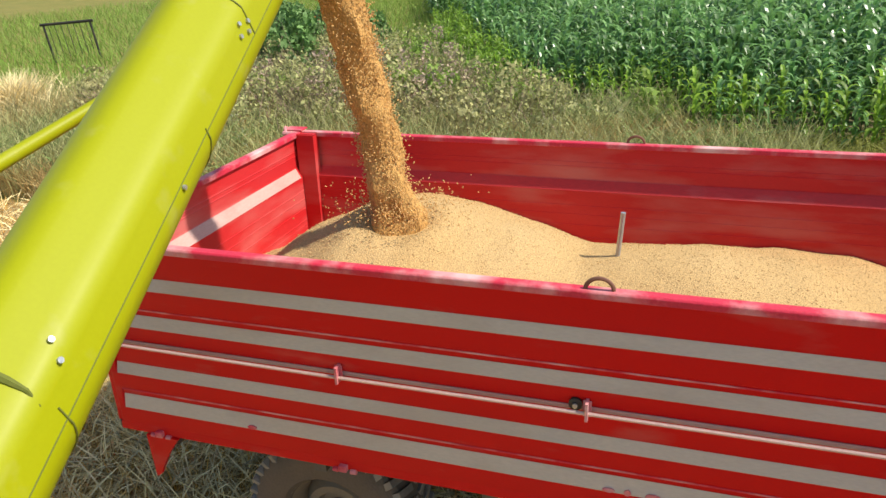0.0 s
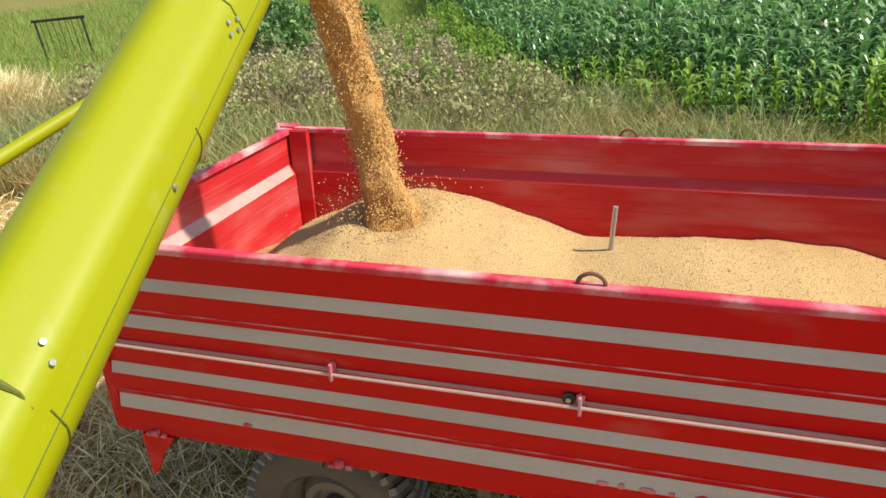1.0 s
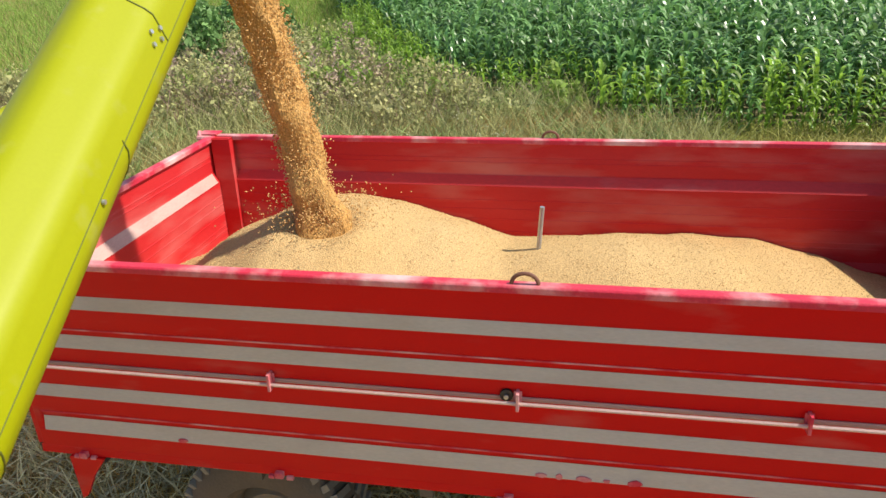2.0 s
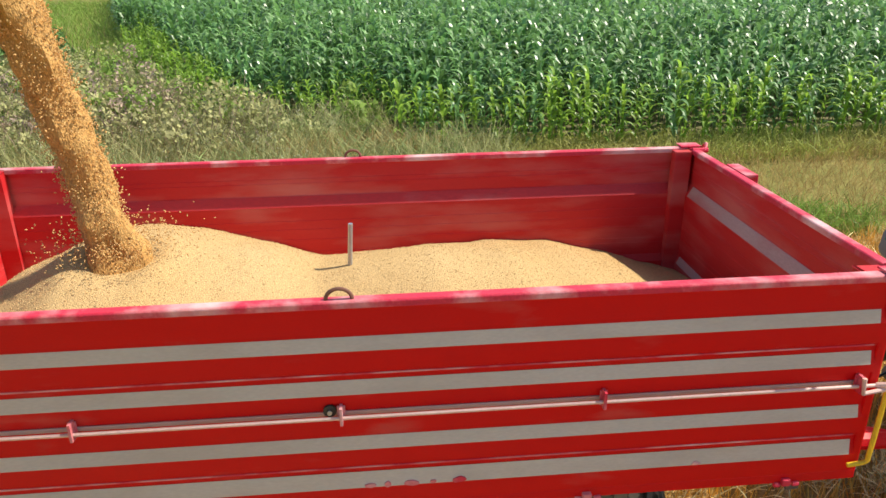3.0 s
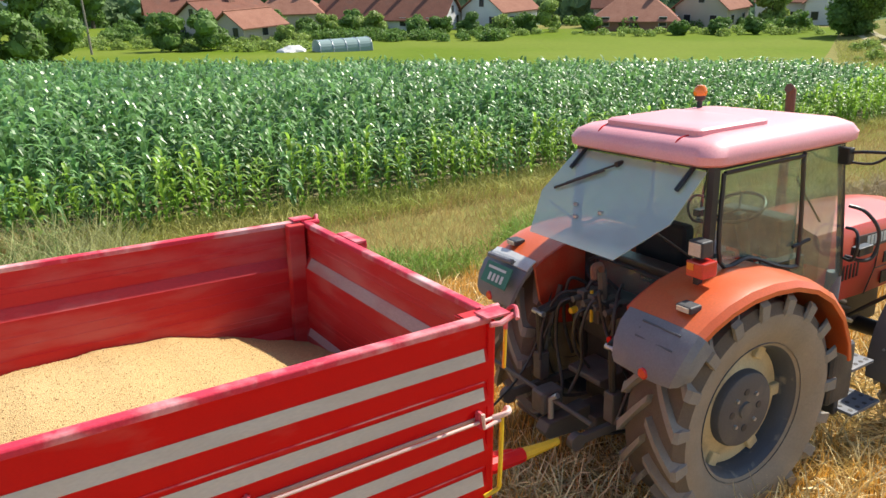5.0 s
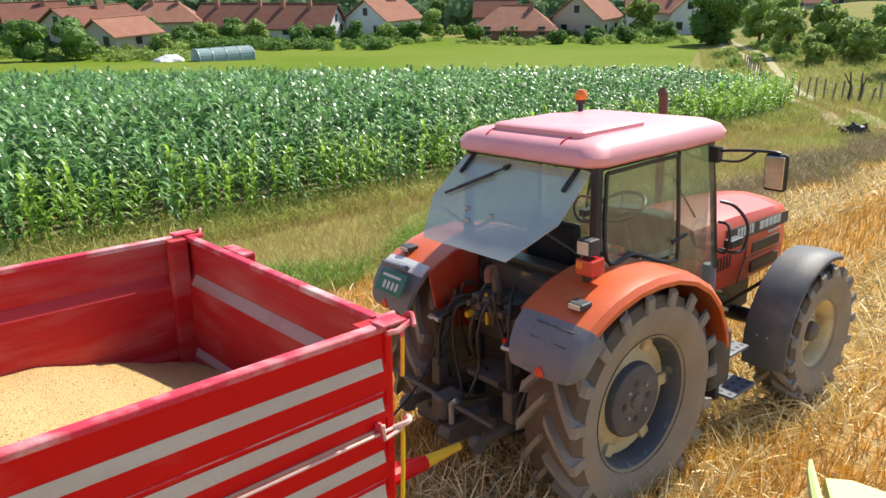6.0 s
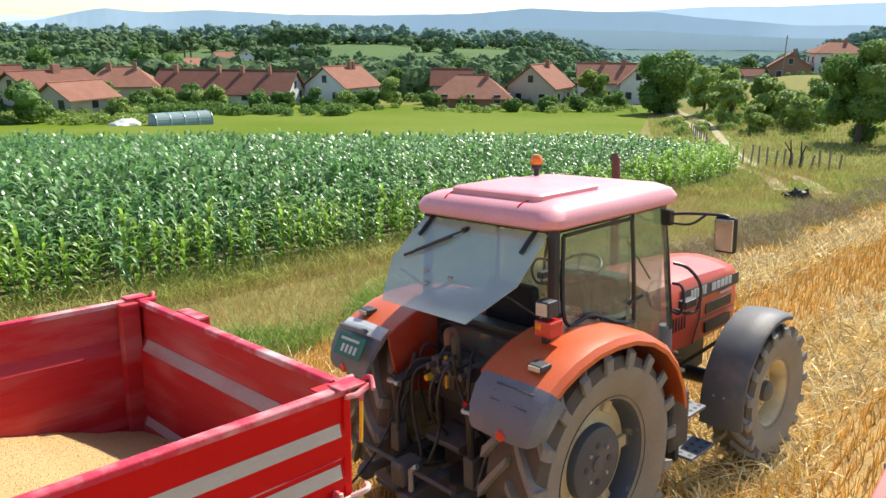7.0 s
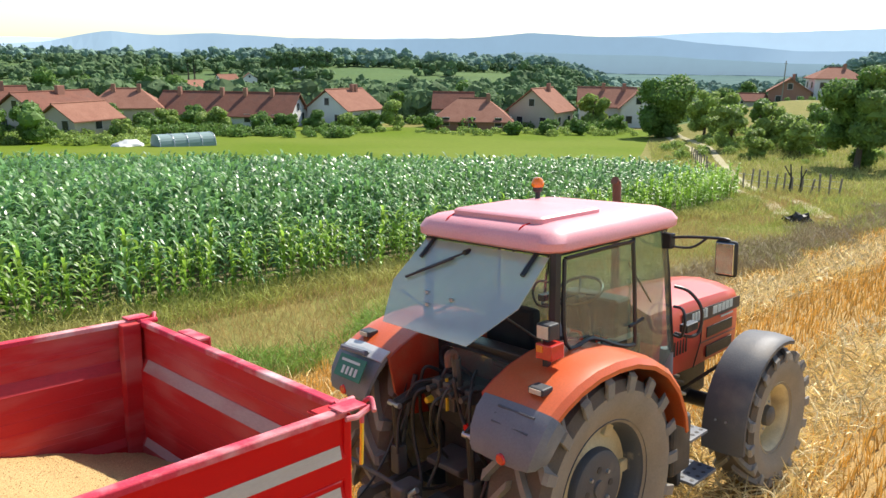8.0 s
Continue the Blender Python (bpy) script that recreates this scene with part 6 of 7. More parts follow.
FRAME = mat("window_frame_paint", (0.55, 0.53, 0.50), 0.6, bump=0)
BARK = mat("bark", (0.09, 0.07, 0.05), 0.9, second=(0.13, 0.10, 0.075), scale=3, grain=20, bump=0.6)
CROWN = leafy("tree_leaf", (0.13, 0.235, 0.055), (0.19, 0.30, 0.07), 0.55, per_island=0.35, trans=0.38, spec=0.25)
CROWN_PALE = leafy("pale_tree_leaf", (0.28, 0.39, 0.09), (0.34, 0.43, 0.13), 0.55, per_island=0.35, trans=0.42, spec=0.25)
# distance haze is put into these two leaf colours, paler and bluer farther off
WOOD_MID = leafy("hazed_hill_wood_leaf", (0.13, 0.21, 0.10), (0.18, 0.26, 0.115), 0.8, per_island=0.3, trans=0.3, spec=0.1)
WOOD_FAR = leafy("hazed_far_wood_leaf", (0.18, 0.27, 0.22), (0.22, 0.31, 0.23), 0.9, per_island=0.25, trans=0.1, spec=0.05)
vrng = np.random.default_rng(303)


def house(x, y, turn, length, depth, wall_h, roof_h, wall_m, roof_m, label, hip=False, chimneys=(0.2,), windows=2, gable_window=True, floors=1, sink=0.3, lift=0.0, porch=False):
    """A house: walls with gables, a tiled roof with eaves, windows with frames, chimneys. Its ridge runs along its own x."""
    root = thing("house", Matrix.Translation((x, y, ground_z(x, y) - sink + lift)) @ Matrix.Rotation(radians(turn), 4, "Z"), label, "house", "village houses")
    hx, hy = length / 2, depth / 2
    bm = bmesh.new()
    h = wall_h + sink
    if hip:
        box(bm, -hx, hx, -hy, hy, 0, h)
    else:
        extrude_outline(bm, [(-hy, 0), (hy, 0), (hy, h), (0, h + roof_h * 0.97), (-hy, h)], "x", -hx, hx)
    wall = part("wall", bm, wall_m, root)
    over, thick = 0.5, 0.16
    bm = bmesh.new()
    k = roof_h / hy
    for s in (-1, 1):
        inset = hy * 0.8 if hip else -over
        a = [(-hx - over, s * (hy + over), h - k * over), (hx + over, s * (hy + over), h - k * over), (hx - inset if hip else hx + over, 0, h + roof_h), (-hx + inset if hip else -hx - over, 0, h + roof_h)]
        vs = [bm.verts.new(p) for p in a] + [bm.verts.new((p[0], p[1], p[2] + thick)) for p in a]
        for f in ((0, 1, 2, 3), (7, 6, 5, 4), (0, 4, 5, 1), (1, 5, 6, 2), (2, 6, 7, 3), (3, 7, 4, 0)):
            bm.faces.new([vs[i] for i in f])
    if hip:
        for s in (-1, 1):
            inset = hy * 0.8
            a = [(s * (hx + over), -hy - over, h - k * over), (s * (hx + over), hy + over, h - k * over), (s * (hx - inset), 0, h + roof_h)]
            vs = [bm.verts.new(p) for p in a] + [bm.verts.new((p[0], p[1], p[2] + thick)) for p in a]
            for f in ((0, 1, 2), (5, 4, 3), (0, 3, 4, 1), (1, 4, 5, 2), (2, 5, 3, 0)):
                bm.faces.new([vs[i] for i in f])
    bmesh.ops.recalc_face_normals(bm, faces=bm.faces)
    roof_ob = part("roof", bm, roof_m, root)
    part("ridge_cap", P([(-hx + (hy * 0.8 if hip else -over), 0, h + roof_h + thick), (hx - (hy * 0.8 if hip else -over), 0, h + roof_h + thick)], 0.13, 6), roof_m, roof_ob)
    for c in chimneys:
        cx = c * hx
        part("chimney", B(cx - 0.3, cx + 0.3, -0.9, -0.3, h + roof_h * 0.4, h + roof_h + 0.9, 0.03), BRICK, roof_ob, "brick chimney")

    def win(px, py, pz, axis, w=1.0, hgt=1.2):
        if axis == "y":
            fr = B(px - w / 2 - 0.08, px + w / 2 + 0.08, py - 0.05, py + 0.05, pz - 0.08, pz + hgt + 0.08)
            pn = B(px - w / 2, px + w / 2, py - 0.07, py + 0.07, pz, pz + hgt)
        else:
            fr = B(px - 0.05, px + 0.05, py - w / 2 - 0.08, py + w / 2 + 0.08, pz - 0.08, pz + hgt + 0.08)
            pn = B(px - 0.07, px + 0.07, py - w / 2, py + w / 2, pz, pz + hgt)
        f = part("window", fr, FRAME, wall)
        part("pane", pn, PANE, f)
    for fl in range(floors):
        for i in range(windows):
            xx = -hx + length * (i + 0.5) / windows
            for s in (-1, 1):
                win(xx, s * hy, sink + 0.9 + 2.8 * fl, "y")
        for s in (-1, 1):
            for q in (-0.25, 0.25):
                win(s * hx, q * depth, sink + 0.9 + 2.8 * fl, "x")
    if gable_window and not hip:
        for s in (-1, 1):
            win(s * hx, 0, h + roof_h * 0.2, "x", 0.9, 1.1)
    if porch:
        for q in (-0.4, 0.05, 0.45):
            part("porch_post", B(-hx - 1.4, -hx - 1.15, q * depth - 0.12, q * depth + 0.12, 0, h - 0.2), wall_m, root)
        part("porch_floor", B(-hx - 1.5, -hx, -hy, hy, h - 0.25, h), wall_m, root)
    return root


house(36.5, 105.5, 22, 11.5, 8.5, 2.9, 2.4, BEIGE, TILE, "brown-roofed village house with a beige gable", chimneys=(0.1, 0.2))
house(37.0, 97.5, 22, 7.5, 6.0, 2.2, 1.8, BEIGE, TILE_ORANGE, "low open barn with an orange tiled roof", chimneys=(), windows=1, gable_window=False)
house(52.1, 118.5, -30, 11.0, 8.0, 3.0, 2.6, BEIGE, TILE_ORANGE, "orange-roofed village house among bushes", hip=True, chimneys=(-0.3, 0.4))
house(64.5, 107.0, -56, 23.0, 8.5, 2.0, 3.2, PLASTER, TILE, "long brown-roofed house with a white gable", chimneys=(-0.75, -0.1, 0.25, 0.65), windows=5)
house(79.0, 95.5, 12, 9.0, 8.6, 3.0, 2.9, PLASTER, TILE_ORANGE, "white gabled house with an orange tiled roof", chimneys=(0.3, 0.5), windows=2, floors=1)
house(88.5, 75.0, -50, 12.0, 9.5, 1.7, 3.0, BRICK, TILE_ORANGE, "low wide house under an orange hipped roof", hip=True, chimneys=(0.4,), windows=3)
house(91.5, 82.0, -50, 6.0, 5.5, 3.4, 2.2, BEIGE, TILE, "brown-roofed outbuilding behind the hipped house", chimneys=(), windows=1)
house(100.0, 70.0, 14, 8.5, 8.0, 3.2, 3.2, BEIGE, TILE_ORANGE, "unfinished beige gabled house with a porch", chimneys=(0.3,), windows=2, porch=False)
house(120.0, 69.5, -55, 10.5, 8.0, 3.8, 3.0, PLASTER, TILE_ORANGE, "orange-roofed white house behind the trees", chimneys=(-0.2, 0.5), windows=3)
house(118.5, 62.5, 30, 6.5, 6.0, 3.6, 2.8, PLASTER, TILE_ORANGE, "white gabled wing with an orange roof", chimneys=(), windows=1)
house(164.5, 52.8, 20, 9.0, 8.0, 3.0, 2.6, BRICK, TILE_ORANGE, "raw brick house with an orange roof", chimneys=(0.2,), windows=2)
house(172.5, 46.5, -60, 9.5, 8.0, 5.8, 2.0, PLASTER, TILE_ORANGE, "two-storey white house with a low orange roof", hip=True, chimneys=(0.3,), windows=3, floors=2)
house(158, 58, -40, 5.0, 4.0, 2.2, 1.2, BEIGE, TILE, "small shed beside the brick house", chimneys=(), windows=1, gable_window=False)
house(33.0, 119.0, -10, 8.0, 7.0, 3.4, 2.4, BEIGE, TILE, "brown-roofed house at the village edge", chimneys=(0.3,), windows=2)
for x, y, t, lift in ((163.7, 307.5, 20, 9), (216.5, 369.8, 0, 8), (227.0, 363.5, 60, 9), (350, 486, 10, 9), (150, 330, 40, 6), (20, 250, 0, 6), (28, 262, 40, 6)):
    house(x, y, t, 11, 8, 3.5, 3.0, PLASTER, TILE_ORANGE, "far white house with an orange roof on the hill", chimneys=(), windows=2, lift=lift, sink=12)

# garden tunnel and covered stacks
tun = thing("polytunnel", Matrix.Translation((38.5, 73.0, ground_z(38.5, 73.0))) @ Matrix.Rotation(radians(-8), 4, "Z"), "pale blue-green garden tunnel of plastic sheet", "polytunnel")
arch = [(1.6 * math.copysign(abs(math.cos(a)) ** 0.7, math.cos(a)), 1.35 * math.sin(a) ** 0.8) for a in [math.pi * k / 12 for k in range(13)]]
part("cover", X(arch, "x", -3.0, 3.0), mat("tunnel_sheet", (0.22, 0.31, 0.30), 0.7, spec=0.2, second=(0.30, 0.38, 0.37), scale=1), tun)
for x in (-3.0, -1.5, 0, 1.5, 3.0):
    part("hoop", P([(x, 1.62 * math.copysign(abs(math.cos(a)) ** 0.7, math.cos(a)), 1.37 * math.sin(a) ** 0.8) for a in [math.pi * k / 10 for k in range(11)]], 0.04, 6), STEEL, tun)
heap = thing("covered_heap", Matrix.Translation((33.5, 75.5, ground_z(33.5, 75.5) - 0.1)), "heap under white plastic sheet", "heap")
bm = bmesh.new()
bmesh.ops.create_icosphere(bm, subdivisions=3, radius=1)
for v in bm.verts:
    n_ = 1 + 0.25 * noise.noise(v.co * 2.0)
    v.co = Vector((v.co.x * 1.7 * n_, v.co.y * 1.3 * n_, max(0, v.co.z) * 0.8 * n_))
part("sheet", bm, WHITEP, heap, smooth=True)


def leaf_cards(centres, radii_, n, size, rng, flat=0.8):
    """Small leaves over overlapping lobes: vertices and quads."""
    c = np.asarray(centres)
    r_ = np.asarray(radii_)
    pick = rng.choice(len(c), n, p=(r_ ** 2) / (r_ ** 2).sum())
    d = rng.normal(size=(n, 3))
    d /= np.linalg.norm(d, axis=1)[:, None]
    rad = r_[pick] * (0.72 + 0.33 * rng.uniform(size=n))
    p = c[pick] + d * rad[:, None] * np.array([1, 1, flat])
    nrm = d + 0.7 * rng.normal(size=(n, 3))
    nrm /= np.linalg.norm(nrm, axis=1)[:, None]
    u = np.cross(nrm, rng.normal(size=(n, 3)))
    u /= np.linalg.norm(u, axis=1)[:, None]
    w = np.cross(nrm, u)
    s = (size * rng.uniform(0.6, 1.4, n))[:, None]
    V = np.stack([p - u * s, p + w * s * 0.6, p + u * s, p - w * s * 0.6], 1).reshape(-1, 3)
    return V, (np.arange(n)[:, None] * 4 + np.arange(4)[None])


def crown_shape():
    bm = bmesh.new()
    bmesh.ops.create_icosphere(bm, subdivisions=2, radius=1)
    V = np.array([tuple(v.co) for v in bm.verts])
    F = np.array([[v.index for v in f.verts] for f in bm.faces])
    bm.free()
    return V, F


CORE_V, CORE_F = crown_shape()


def crown_cores(centres, radii_, rng, share=0.82, flat=0.8, rough=0.12):
    """Uneven dense bodies of foliage inside the loose leaves."""
    V, F = [], []
    for k, (c, r_) in enumerate(zip(centres, radii_)):
        bulge = 1 + 0.16 * np.sin(CORE_V @ rng.normal(size=3) * 3.0 + rng.uniform(0, 6)) + rough * rng.normal(size=len(CORE_V))
        V.append(np.asarray(c) + CORE_V * (bulge * r_ * share)[:, None] * np.array([1, 1, flat]))
        F.append(CORE_F + k * len(CORE_V))
    return np.concatenate(V), np.concatenate(F)


def foliage(name, V, F, CV, CF, material, parent=None, kind="", label=""):
    """Loose leaves and the bodies within them, as one mesh."""
    ob = quads_mesh(name, np.concatenate([V, CV]), F.tolist() + (CF + len(V)).tolist(), material, parent, kind, label)
    return ob


def tree(x, y, height, spread, material, label, leaves=2600, size=0.28, trunk=True, low=0.25, name="tree", dz=0.0):
    root = thing(name, Matrix.Translation((x, y, ground_z(x, y) + dz)), label, name)
    lobes, rad = [], []
    for _ in range(15):
        a, q = vrng.uniform(0, 6.283), math.sqrt(vrng.uniform(0, 1))
        h = vrng.uniform(low + 0.12, 0.86)
        body = math.sin(math.pi * min(1, max(0.12, (h - low) / (1.05 - low)))) ** 0.6
        lobes.append((q * spread * 0.62 * body * math.cos(a), q * spread * 0.62 * body * math.sin(a), h * height))
        rad.append(spread * vrng.uniform(0.26, 0.45) * (0.55 + 0.45 * body))
    if trunk:
        t = pipe(bmesh.new(), [(0, 0, -0.3), (0.04 * spread, 0, height * 0.2), (0, 0.03 * spread, height * 0.45), (0, 0, height * 0.75)], 0.035 * height, 8, taper=0.008 * height)
        part("trunk", t, BARK, root, smooth=True)
        lb = bmesh.new()
        for c in lobes[:8]:
            pipe(lb, [(0, 0, height * 0.25), (c[0] * 0.5, c[1] * 0.5, c[2] * 0.8), c], 0.014 * height, 5, taper=0.004 * height)
        part("branchwork", lb, BARK, root)
    V, F = leaf_cards(lobes, rad, int(leaves * 1.3), size * 0.8, vrng)
    CV, CF = crown_cores(lobes, rad, vrng, 0.82)
    foliage("crown", V, F, CV, CF, material, root)
    return root


tree(93.2, 45.2, 8.2, 6.0, CROWN, "large round dark green tree at the meadow's end", 6500, 0.27, low=0.0)
tree(58.9, 12.1, 7.6, 3.6, CROWN, "tall dark green tree by the orchard", 6500, 0.17, low=-0.05)
tree(61.5, 9.0, 7.2, 3.4, CROWN, "dark green tree beside the orchard edge", 5000, 0.17, low=-0.05)
tree(84.7, 35.1, 6.0, 2.6, CROWN_PALE, "pale green tree by the field track", 2600, 0.2, low=-0.05)
tree(81.5, 31.5, 5.0, 2.4, CROWN_PALE, "pale green fruit tree by the field track", 2400, 0.2, low=-0.05)
for x, y, h, s, m in ((67.4, 24.8, 4.2, 2.2, CROWN_PALE), (70.5, 22.5, 4.0, 2.0, CROWN_PALE), (75.7, 25.4, 4.0, 2.2, CROWN), (67.2, 19.4, 3.4, 2.0, CROWN_PALE), (64.5, 17.8, 3.2, 1.9, CROWN_PALE), (72.6, 18.7, 3.8, 2.0, CROWN), (76.5, 20.5, 4.0, 2.0, CROWN_PALE), (61, 20, 2.6, 1.5, CROWN_PALE)):
    tree(x, y, h, s, m, "small orchard tree with loose foliage", 1800, 0.17, low=-0.05)
for x, y, h, s, m in ((27.4, 85.9, 4.6, 3.4, CROWN), (22.5, 86.5, 4.4, 3.2, CROWN), (6.0, 68.5, 4.6, 3.4, CROWN), (1.0, 70.0, 4.2, 3.2, CROWN), (-5.0, 70.0, 4.8, 3.6, CROWN), (10.0, 77.3, 5.2, 3.6, CROWN), (58.3, 89.2, 2.8, 2.2, CROWN), (54.9, 95.8, 3.2, 2.6, CROWN_PALE),
                      (62.0, 88.0, 2.6, 2.2, CROWN), (66.0, 86.5, 3.0, 2.2, CROWN), (70.0, 84.0, 2.6, 2.0, CROWN_PALE), (76.5, 80.2, 4.6, 2.4, CROWN_PALE), (73.5, 82.5, 2.8, 2.2, CROWN), (80.0, 76.0, 2.6, 2.0, CROWN), (83.3, 62.5, 2.0, 1.9, CROWN), (87.0, 59.2, 2.0, 1.7, CROWN),
                      (97.3, 54.3, 2.8, 2.0, CROWN), (44.9, 107.2, 3.6, 2.8, CROWN), (55.0, 102.6, 3.4, 2.6, CROWN), (50.0, 100.0, 3.0, 2.4, CROWN_PALE), (46, 98, 2.6, 2.2, CROWN), (40.0, 92, 2.0, 1.6, CROWN_PALE), (90, 56, 2.2, 1.6, CROWN)):
    tree(x, y, h, s, m, "rounded garden bush at the village edge", 1500, 0.22, trunk=False, low=0.0, name="bush")
for x, y, h, s, m in ((58.8, 178.7, 13, 6, CROWN), (66, 174, 12, 5, CROWN), (75.4, 161.6, 13, 6, CROWN), (80, 158, 12, 5, CROWN), (124.7, 111.1, 10, 5, CROWN), (131, 108, 8, 4, CROWN), (180.2, 73.8, 9, 4.5, CROWN), (177.5, 67.2, 9, 4.5, CROWN), (184, 78, 9, 4, CROWN), (106.6, 64.1, 6, 3.2, CROWN_PALE),
                      (20, 150, 12, 6, CROWN), (28, 160, 12, 6, CROWN), (8, 140, 13, 6, CROWN), (95, 120, 7, 4, CROWN), (100, 104, 6, 3.5, CROWN), (14, 118, 9, 4.5, CROWN), (-4, 110, 9, 5, CROWN), (140, 95, 7, 4, CROWN), (186, 36, 6, 3.0, CROWN)):
    tree(x, y, h, s, m, "tall leafy tree behind the houses", 2200, 0.42, low=0.0)

# shrubs and hedges through gardens and orchard
def shrubs(name, count, s0, s1, b0, b1, size, cards, material, label):
    V_all, F_all, off = [], [], 0
    for _ in range(count):
        s, b = vrng.uniform(s0, s1), radians(vrng.uniform(b0, b1))
        c = s * math.tan(b)
        x, y = FALL.x * s + SIDE_DIR.x * c, FALL.y * s + SIDE_DIR.y * c
        r_ = size * vrng.uniform(0.5, 1.4)
        z = ground_z(x, y)
        V, F = leaf_cards([(x, y, z + r_ * 0.4), (x + r_ * 0.5, y, z + r_ * 0.3), (x, y + r_ * 0.5, z + r_ * 0.5)], [r_ * 0.7, r_ * 0.6, r_ * 0.5], int(cards * 1.7), r_ * 0.15, vrng)
        V_all.append(V)
        F_all.append(F + off)
        off += len(V)
    return tagged(quads_mesh(name, np.concatenate(V_all), np.concatenate(F_all), material, None, "stuff", label), category="shrubs")


shrubs("garden_shrubs", 170, 92, 106, -36, -6, 1.1, 150, CROWN, "mixed hedges in front of the village houses")
shrubs("garden_shrubs", 60, 100, 112, -8, 16, 0.8, 120, CROWN_PALE, "low hedges along the meadow's far edge")
shrubs("garden_shrubs", 110, 108, 134, -40, 18, 1.5, 150, CROWN, "bushes between the village houses")
shrubs("garden_shrubs", 90, 76, 95, -38, -21.5, 0.85, 130, CROWN_PALE, "overgrown garden greenery before the village")
shrubs("orchard_shrubs", 90, 54, 84, 18.5, 36, 0.65, 170, CROWN_PALE, "loose pale green shrubs by the track")
shrubs("orchard_shrubs", 34, 100, 150, 18, 34, 0.8, 120, CROWN, "dark hedges beyond the orchard")

# woods on the hills: many crowns of one stuff
def woods(name, count, s0, s1, b0, b1, size, cards, material, label, gap=0.0, leaf=0.13):
    V_all, F_all, off = [], [], 0
    cores, core_r = [], []
    made = 0
    tries = 0
    while made < count and tries < count * 6:
        tries += 1
        s = math.exp(vrng.uniform(math.log(s0), math.log(s1)))
        b = radians(vrng.uniform(b0, b1))
        c = s * math.tan(b)
        x, y = FALL.x * s + SIDE_DIR.x * c, FALL.y * s + SIDE_DIR.y * c
        if noise.noise(Vector((x * 0.009, y * 0.009, 4.0))) < gap:
            continue
        r_ = size * vrng.uniform(0.6, 1.35)
        z = ground_z(x, y)
        lobes = [(x + vrng.normal() * r_ * 0.5, y + vrng.normal() * r_ * 0.5, z + r_ * vrng.uniform(0.5, 1.3)) for _ in range(4)]
        V, F = leaf_cards(lobes, [r_ * 0.7] * 4, cards, r_ * leaf, vrng)
        V_all.append(V)
        F_all.append(F + off)
        off += len(V)
        cores += lobes[:3]
        core_r += [r_ * 0.62] * 3
        made += 1
    CV, CF = crown_cores(cores, core_r, vrng, 0.86, 0.9, 0.2)
    ob = foliage(name, np.concatenate(V_all), np.concatenate(F_all), CV, CF, material, None, "stuff", label)
    return tagged(ob, category="woods")


woods("valley_woods", 1250, 138, 330, -52, 13, 3.6, 170, WOOD_MID, "leafy woods in the valley behind the village", -0.12)
woods("hill_woods", 1800, 320, 760, -50, 36, 5.4, 24, WOOD_MID, "mixed woods and hedges over the hills", -0.05)
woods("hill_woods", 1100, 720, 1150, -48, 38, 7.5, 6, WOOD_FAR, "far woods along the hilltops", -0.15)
# flat-topped grove and a pair of poplars on the skyline
for i in range(9):
    tree(286 + 4.0 * i, 431 - 2.6 * i, 12, 6, WOOD_MID, "dense flat-topped grove tree on the skyline", 500, 0.9, dz=14, name="tree", low=0.0)
for x, y in ((194.3, 370.5), (197, 369), (186, 372)):
    tree(x, y, 15, 2.4, WOOD_MID, "slender poplar on the skyline", 300, 0.7, dz=12)

# bushy weeds standing between the stubble and the maize behind the trailer
TWIG = mat("dry_brown_weed_stem", (0.30, 0.20, 0.15), 0.8, second=(0.38, 0.27, 0.2), per_island=0.3, bump=0, scale=0.5, mix=1)
PURPLE = leafy("faded_seed_head", (0.44, 0.32, 0.25), (0.52, 0.41, 0.31), 0.7, per_island=0.3, trans=0.3, spec=0.1)
DEEPWEED = leafy("deep_green_weed_leaf", (0.16, 0.30, 0.09), (0.22, 0.36, 0.12), 0.5, per_island=0.35, trans=0.3, spec=0.3)


def weed_bushes(name, spots_, height, spread, cards, size, material, label):
    lobes, rad, sx, sy = [], [], [], []
    for xf, yf in spots_:
        h = height * vrng.uniform(0.65, 1.25)
        base = on_field(xf, yf)
        for _ in range(5):
            k = vrng.uniform(0.25, 1.0)
            lobes.append((base.x + vrng.normal() * spread * 0.4, base.y + vrng.normal() * spread * 0.4, base.z + h * k))
            rad.append(spread * vrng.uniform(0.3, 0.55) * (1.15 - 0.5 * k))
        sx += (xf + vrng.normal(size=26) * spread * 0.35).tolist()
        sy += (yf + vrng.normal(size=26) * spread * 0.35).tolist()
    V, F = leaf_cards(lobes, rad, cards * len(spots_), size, vrng, 1.0)
    tagged(quads_mesh(name, V, F, material, None, "stuff", label), category="weeds")
    blades("weed_stems", np.array(sx), np.array(sy), height * 0.95, 0.009, 0.3, TWIG, "dry brown stems of tall weeds", "weeds", bend=0.4)


def weed_spots(n, x0, x1, y0, y1):
    out = []
    while len(out) < n:
        x, y = vrng.uniform(x0, x1), vrng.uniform(y0, y1)
        if not inside(MAIZE, x, y - 0.3) and not inside(MAIZE, x + 0.3, y):
            out.append((x, y))
    return out


weed_bushes("weed_bush", weed_spots(34, -13, -8.0, 13.5, 20), 1.5, 0.85, 620, 0.085, DEEPWEED, "deep green bushy weeds behind the trailer")
weed_bushes("weed_bush", weed_spots(150, -10.5, -1.2, 8.6, 16), 1.1, 0.7, 300, 0.042, WEED, "grey-green bushy weeds with thin stems")
weed_bushes("weed_bush", weed_spots(34, -9, -3.4, 9.5, 15.5), 1.25, 0.55, 240, 0.035, PURPLE, "weeds gone to brown-purple seed")
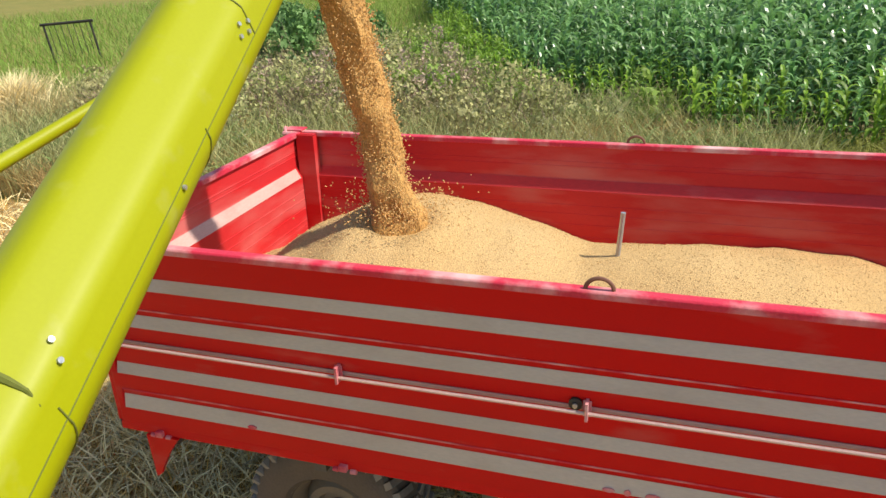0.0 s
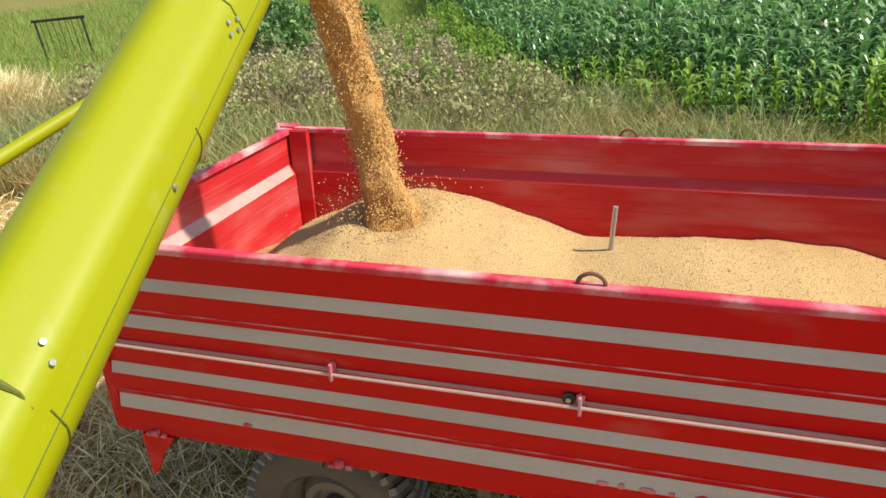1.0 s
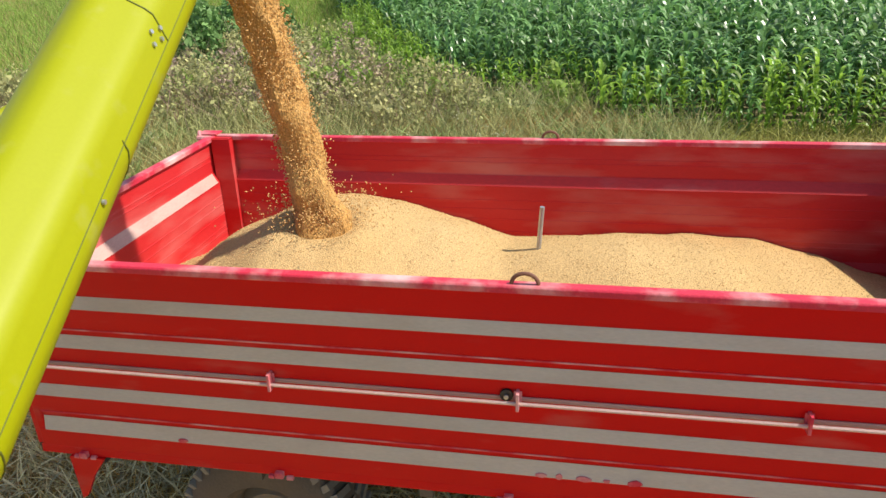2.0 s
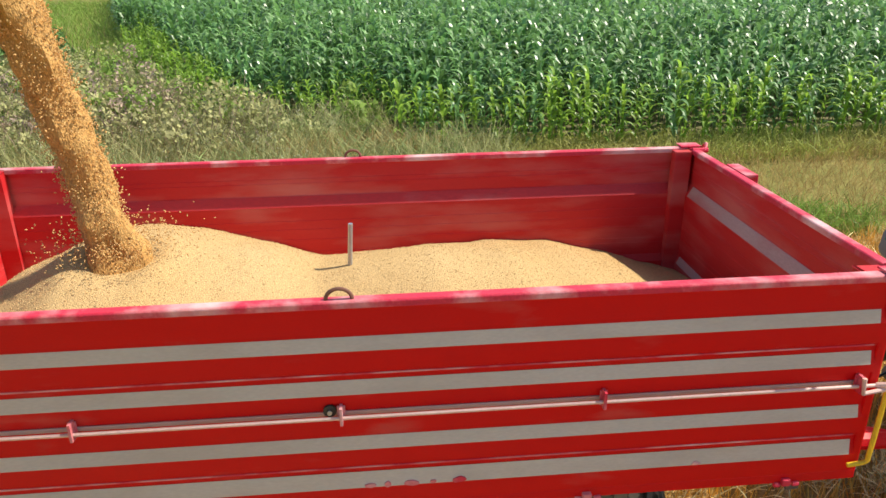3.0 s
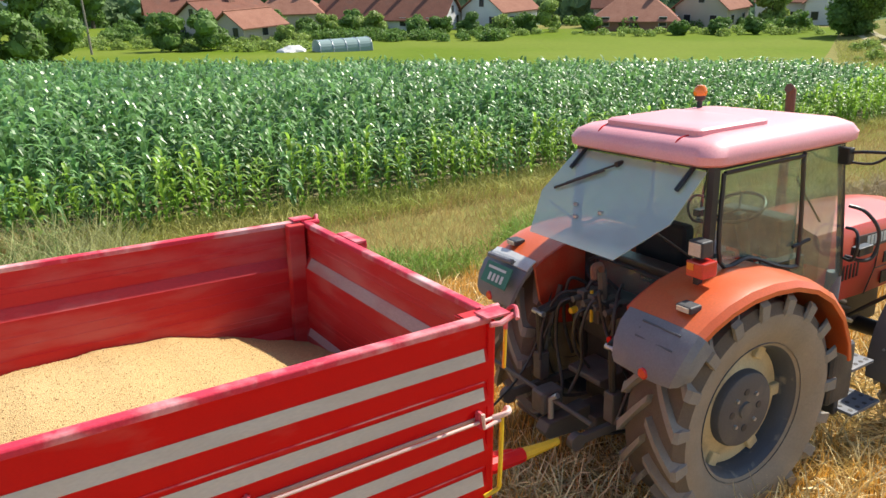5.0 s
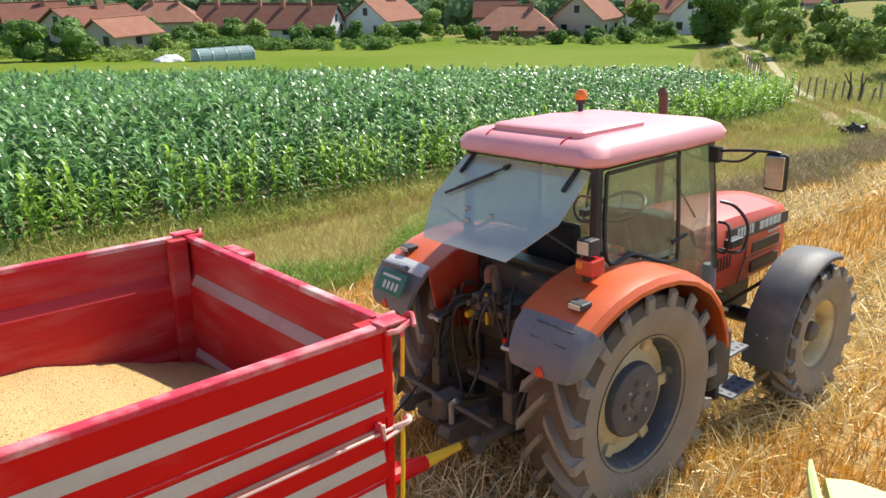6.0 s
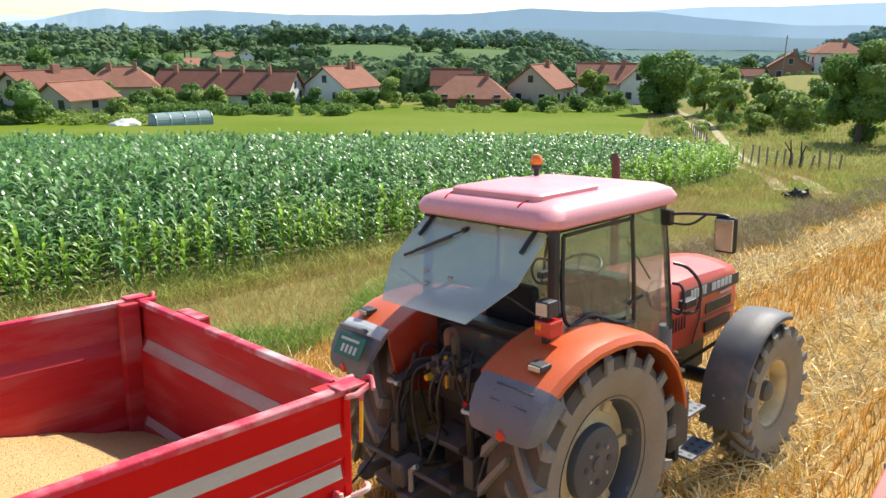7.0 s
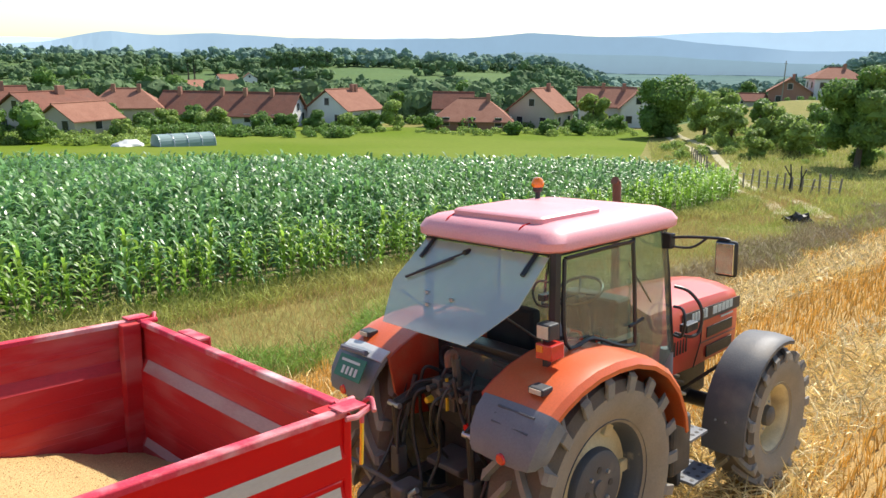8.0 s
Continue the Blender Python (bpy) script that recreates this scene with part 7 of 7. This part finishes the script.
weed_bushes("weed_bush", weed_spots(60, -8, 0.2, 10.2, 20), 0.9, 0.65, 360, 0.06, LUSH, "fresh green weeds at the maize corner")

# track, fence and stump at the stubble's end
def ribbon(name, pts, width, material, label):
    bm = bmesh.new()
    q = curve_pts([(x, y, 0) for x, y in pts], 10)
    prev = None
    for i, p in enumerate(q):
        d = (q[min(i + 1, len(q) - 1)] - q[max(i - 1, 0)]).normalized()
        nrm = Vector((-d.y, d.x, 0))
        w = width * (1 + 0.25 * noise.noise(p * 0.4))
        pair = []
        for sgn in (-1, 1):
            e = p + nrm * w / 2 * sgn
            pair.append(bm.verts.new((e.x, e.y, ground_z(e.x, e.y) + 0.035)))
        if prev:
            bm.faces.new((prev[0], pair[0], pair[1], prev[1]))
        prev = pair
    return tagged(part(name, bm, material, None), label, "track", kind="structure")


for o in (-0.8, 0.8):
    ribbon("track", [(30, 6.6 + o), (36, 9.5 + o), (44, 15 + o), (56, 21.5 + o), (72, 30 + o), (88, 40 + o), (100, 47 + o)], 0.6, DIRT_TRACK, "pale wheel rut of the field track")
fence = thing("fence", Matrix.Translation((0, 0, 0)), "old grey wooden post fence with wire", "fence")
fp = [Vector((43.2, 15.8, 0)).lerp(Vector((40.5, 8.2, 0)), k / 15) for k in range(16)] + [Vector((43.2, 15.8, 0)).lerp(Vector((60, 25, 0)), k / 12) for k in range(1, 13)]
POST = mat("grey_fence_wood", (0.24, 0.21, 0.17), 0.9, second=(0.32, 0.28, 0.23), scale=4)
for p in fp:
    z = ground_z(p.x, p.y)
    hgt = vrng.uniform(0.85, 1.2)
    part("post", P([(p.x, p.y, z - 0.2), (p.x + vrng.normal() * 0.06, p.y + vrng.normal() * 0.06, z + hgt)], 0.05, 6), POST, fence)
for zz in (0.45, 0.8):
    part("wire", P([(p.x, p.y, ground_z(p.x, p.y) + zz) for p in fp[:16]], 0.012, 4), STEEL, fence)
dead = thing("dead_tree", Matrix.Translation((40.5, 10.6, ground_z(40.5, 10.6))), "small bare dead tree by the fence", "tree")
for k, pts in enumerate(([(0, 0, -0.2), (0.1, 0.0, 0.8), (0.05, 0.1, 1.6)], [(0.3, -0.4, -0.2), (0.32, -0.45, 0.7), (0.5, -0.3, 1.5)], [(0.1, 0.0, 0.9), (-0.2, 0.3, 1.5)], [(0.32, -0.45, 0.8), (0.1, -0.7, 1.4)])):
    part("limb", P(pts, 0.07 if k < 2 else 0.04, 6, taper=0.03), DARK, dead)
stump = thing("stump", Matrix.Translation((27.4, 6.0, ground_z(27.4, 6.0))), "charred black stump in the dry weeds", "stump")
bm = bmesh.new()
bmesh.ops.create_icosphere(bm, subdivisions=3, radius=1)
for v in bm.verts:
    n_ = 1 + 0.8 * noise.noise(v.co * 3.1)
    v.co = Vector((v.co.x * 0.26 * n_, v.co.y * 0.40 * n_, max(-0.1, v.co.z) * 0.36 * n_))
part("wood", bm, DARK, stump)
for x, y, h in ((151.9, 49.8, 8.0), (15.0, 87.0, 7.0)):
    pole = thing("utility_pole", Matrix.Translation((x, y, ground_z(x, y))), "grey wooden utility pole", "pole")
    part("shaft", P([(0, 0, -0.3), (0.05, 0, h)], 0.13, 8, taper=0.09), POST, pole)
    part("crossarm", B(-0.7, 0.7, -0.05, 0.05, h - 0.6, h - 0.48), POST, pole)

# far mountains, a plain backdrop of distance; haze painted by pale blue and glow
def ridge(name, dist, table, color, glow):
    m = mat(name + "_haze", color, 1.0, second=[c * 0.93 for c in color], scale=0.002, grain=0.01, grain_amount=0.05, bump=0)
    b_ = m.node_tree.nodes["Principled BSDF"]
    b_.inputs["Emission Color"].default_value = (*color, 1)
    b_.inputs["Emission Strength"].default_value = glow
    V, F = [], []
    n = 240
    for i in range(n + 1):
        b = -75 + 150 * i / n
        hgt = lerp_table(table, b) - 24 + 6 * noise.noise(Vector((b * 0.22, dist, 0))) + 2.5 * noise.noise(Vector((b * 1.1, dist, 3)))
        s, c = dist * math.cos(radians(b)), dist * math.sin(radians(b))
        x, y = FALL.x * s + SIDE_DIR.x * c, FALL.y * s + SIDE_DIR.y * c
        V += [(x, y, -120), (x * 0.985, y * 0.985, -60 + (hgt + 60) * 0.5), (x, y, hgt)]
    for i in range(n):
        a = i * 3
        F += [(a, a + 3, a + 4, a + 1), (a + 1, a + 4, a + 5, a + 2)]
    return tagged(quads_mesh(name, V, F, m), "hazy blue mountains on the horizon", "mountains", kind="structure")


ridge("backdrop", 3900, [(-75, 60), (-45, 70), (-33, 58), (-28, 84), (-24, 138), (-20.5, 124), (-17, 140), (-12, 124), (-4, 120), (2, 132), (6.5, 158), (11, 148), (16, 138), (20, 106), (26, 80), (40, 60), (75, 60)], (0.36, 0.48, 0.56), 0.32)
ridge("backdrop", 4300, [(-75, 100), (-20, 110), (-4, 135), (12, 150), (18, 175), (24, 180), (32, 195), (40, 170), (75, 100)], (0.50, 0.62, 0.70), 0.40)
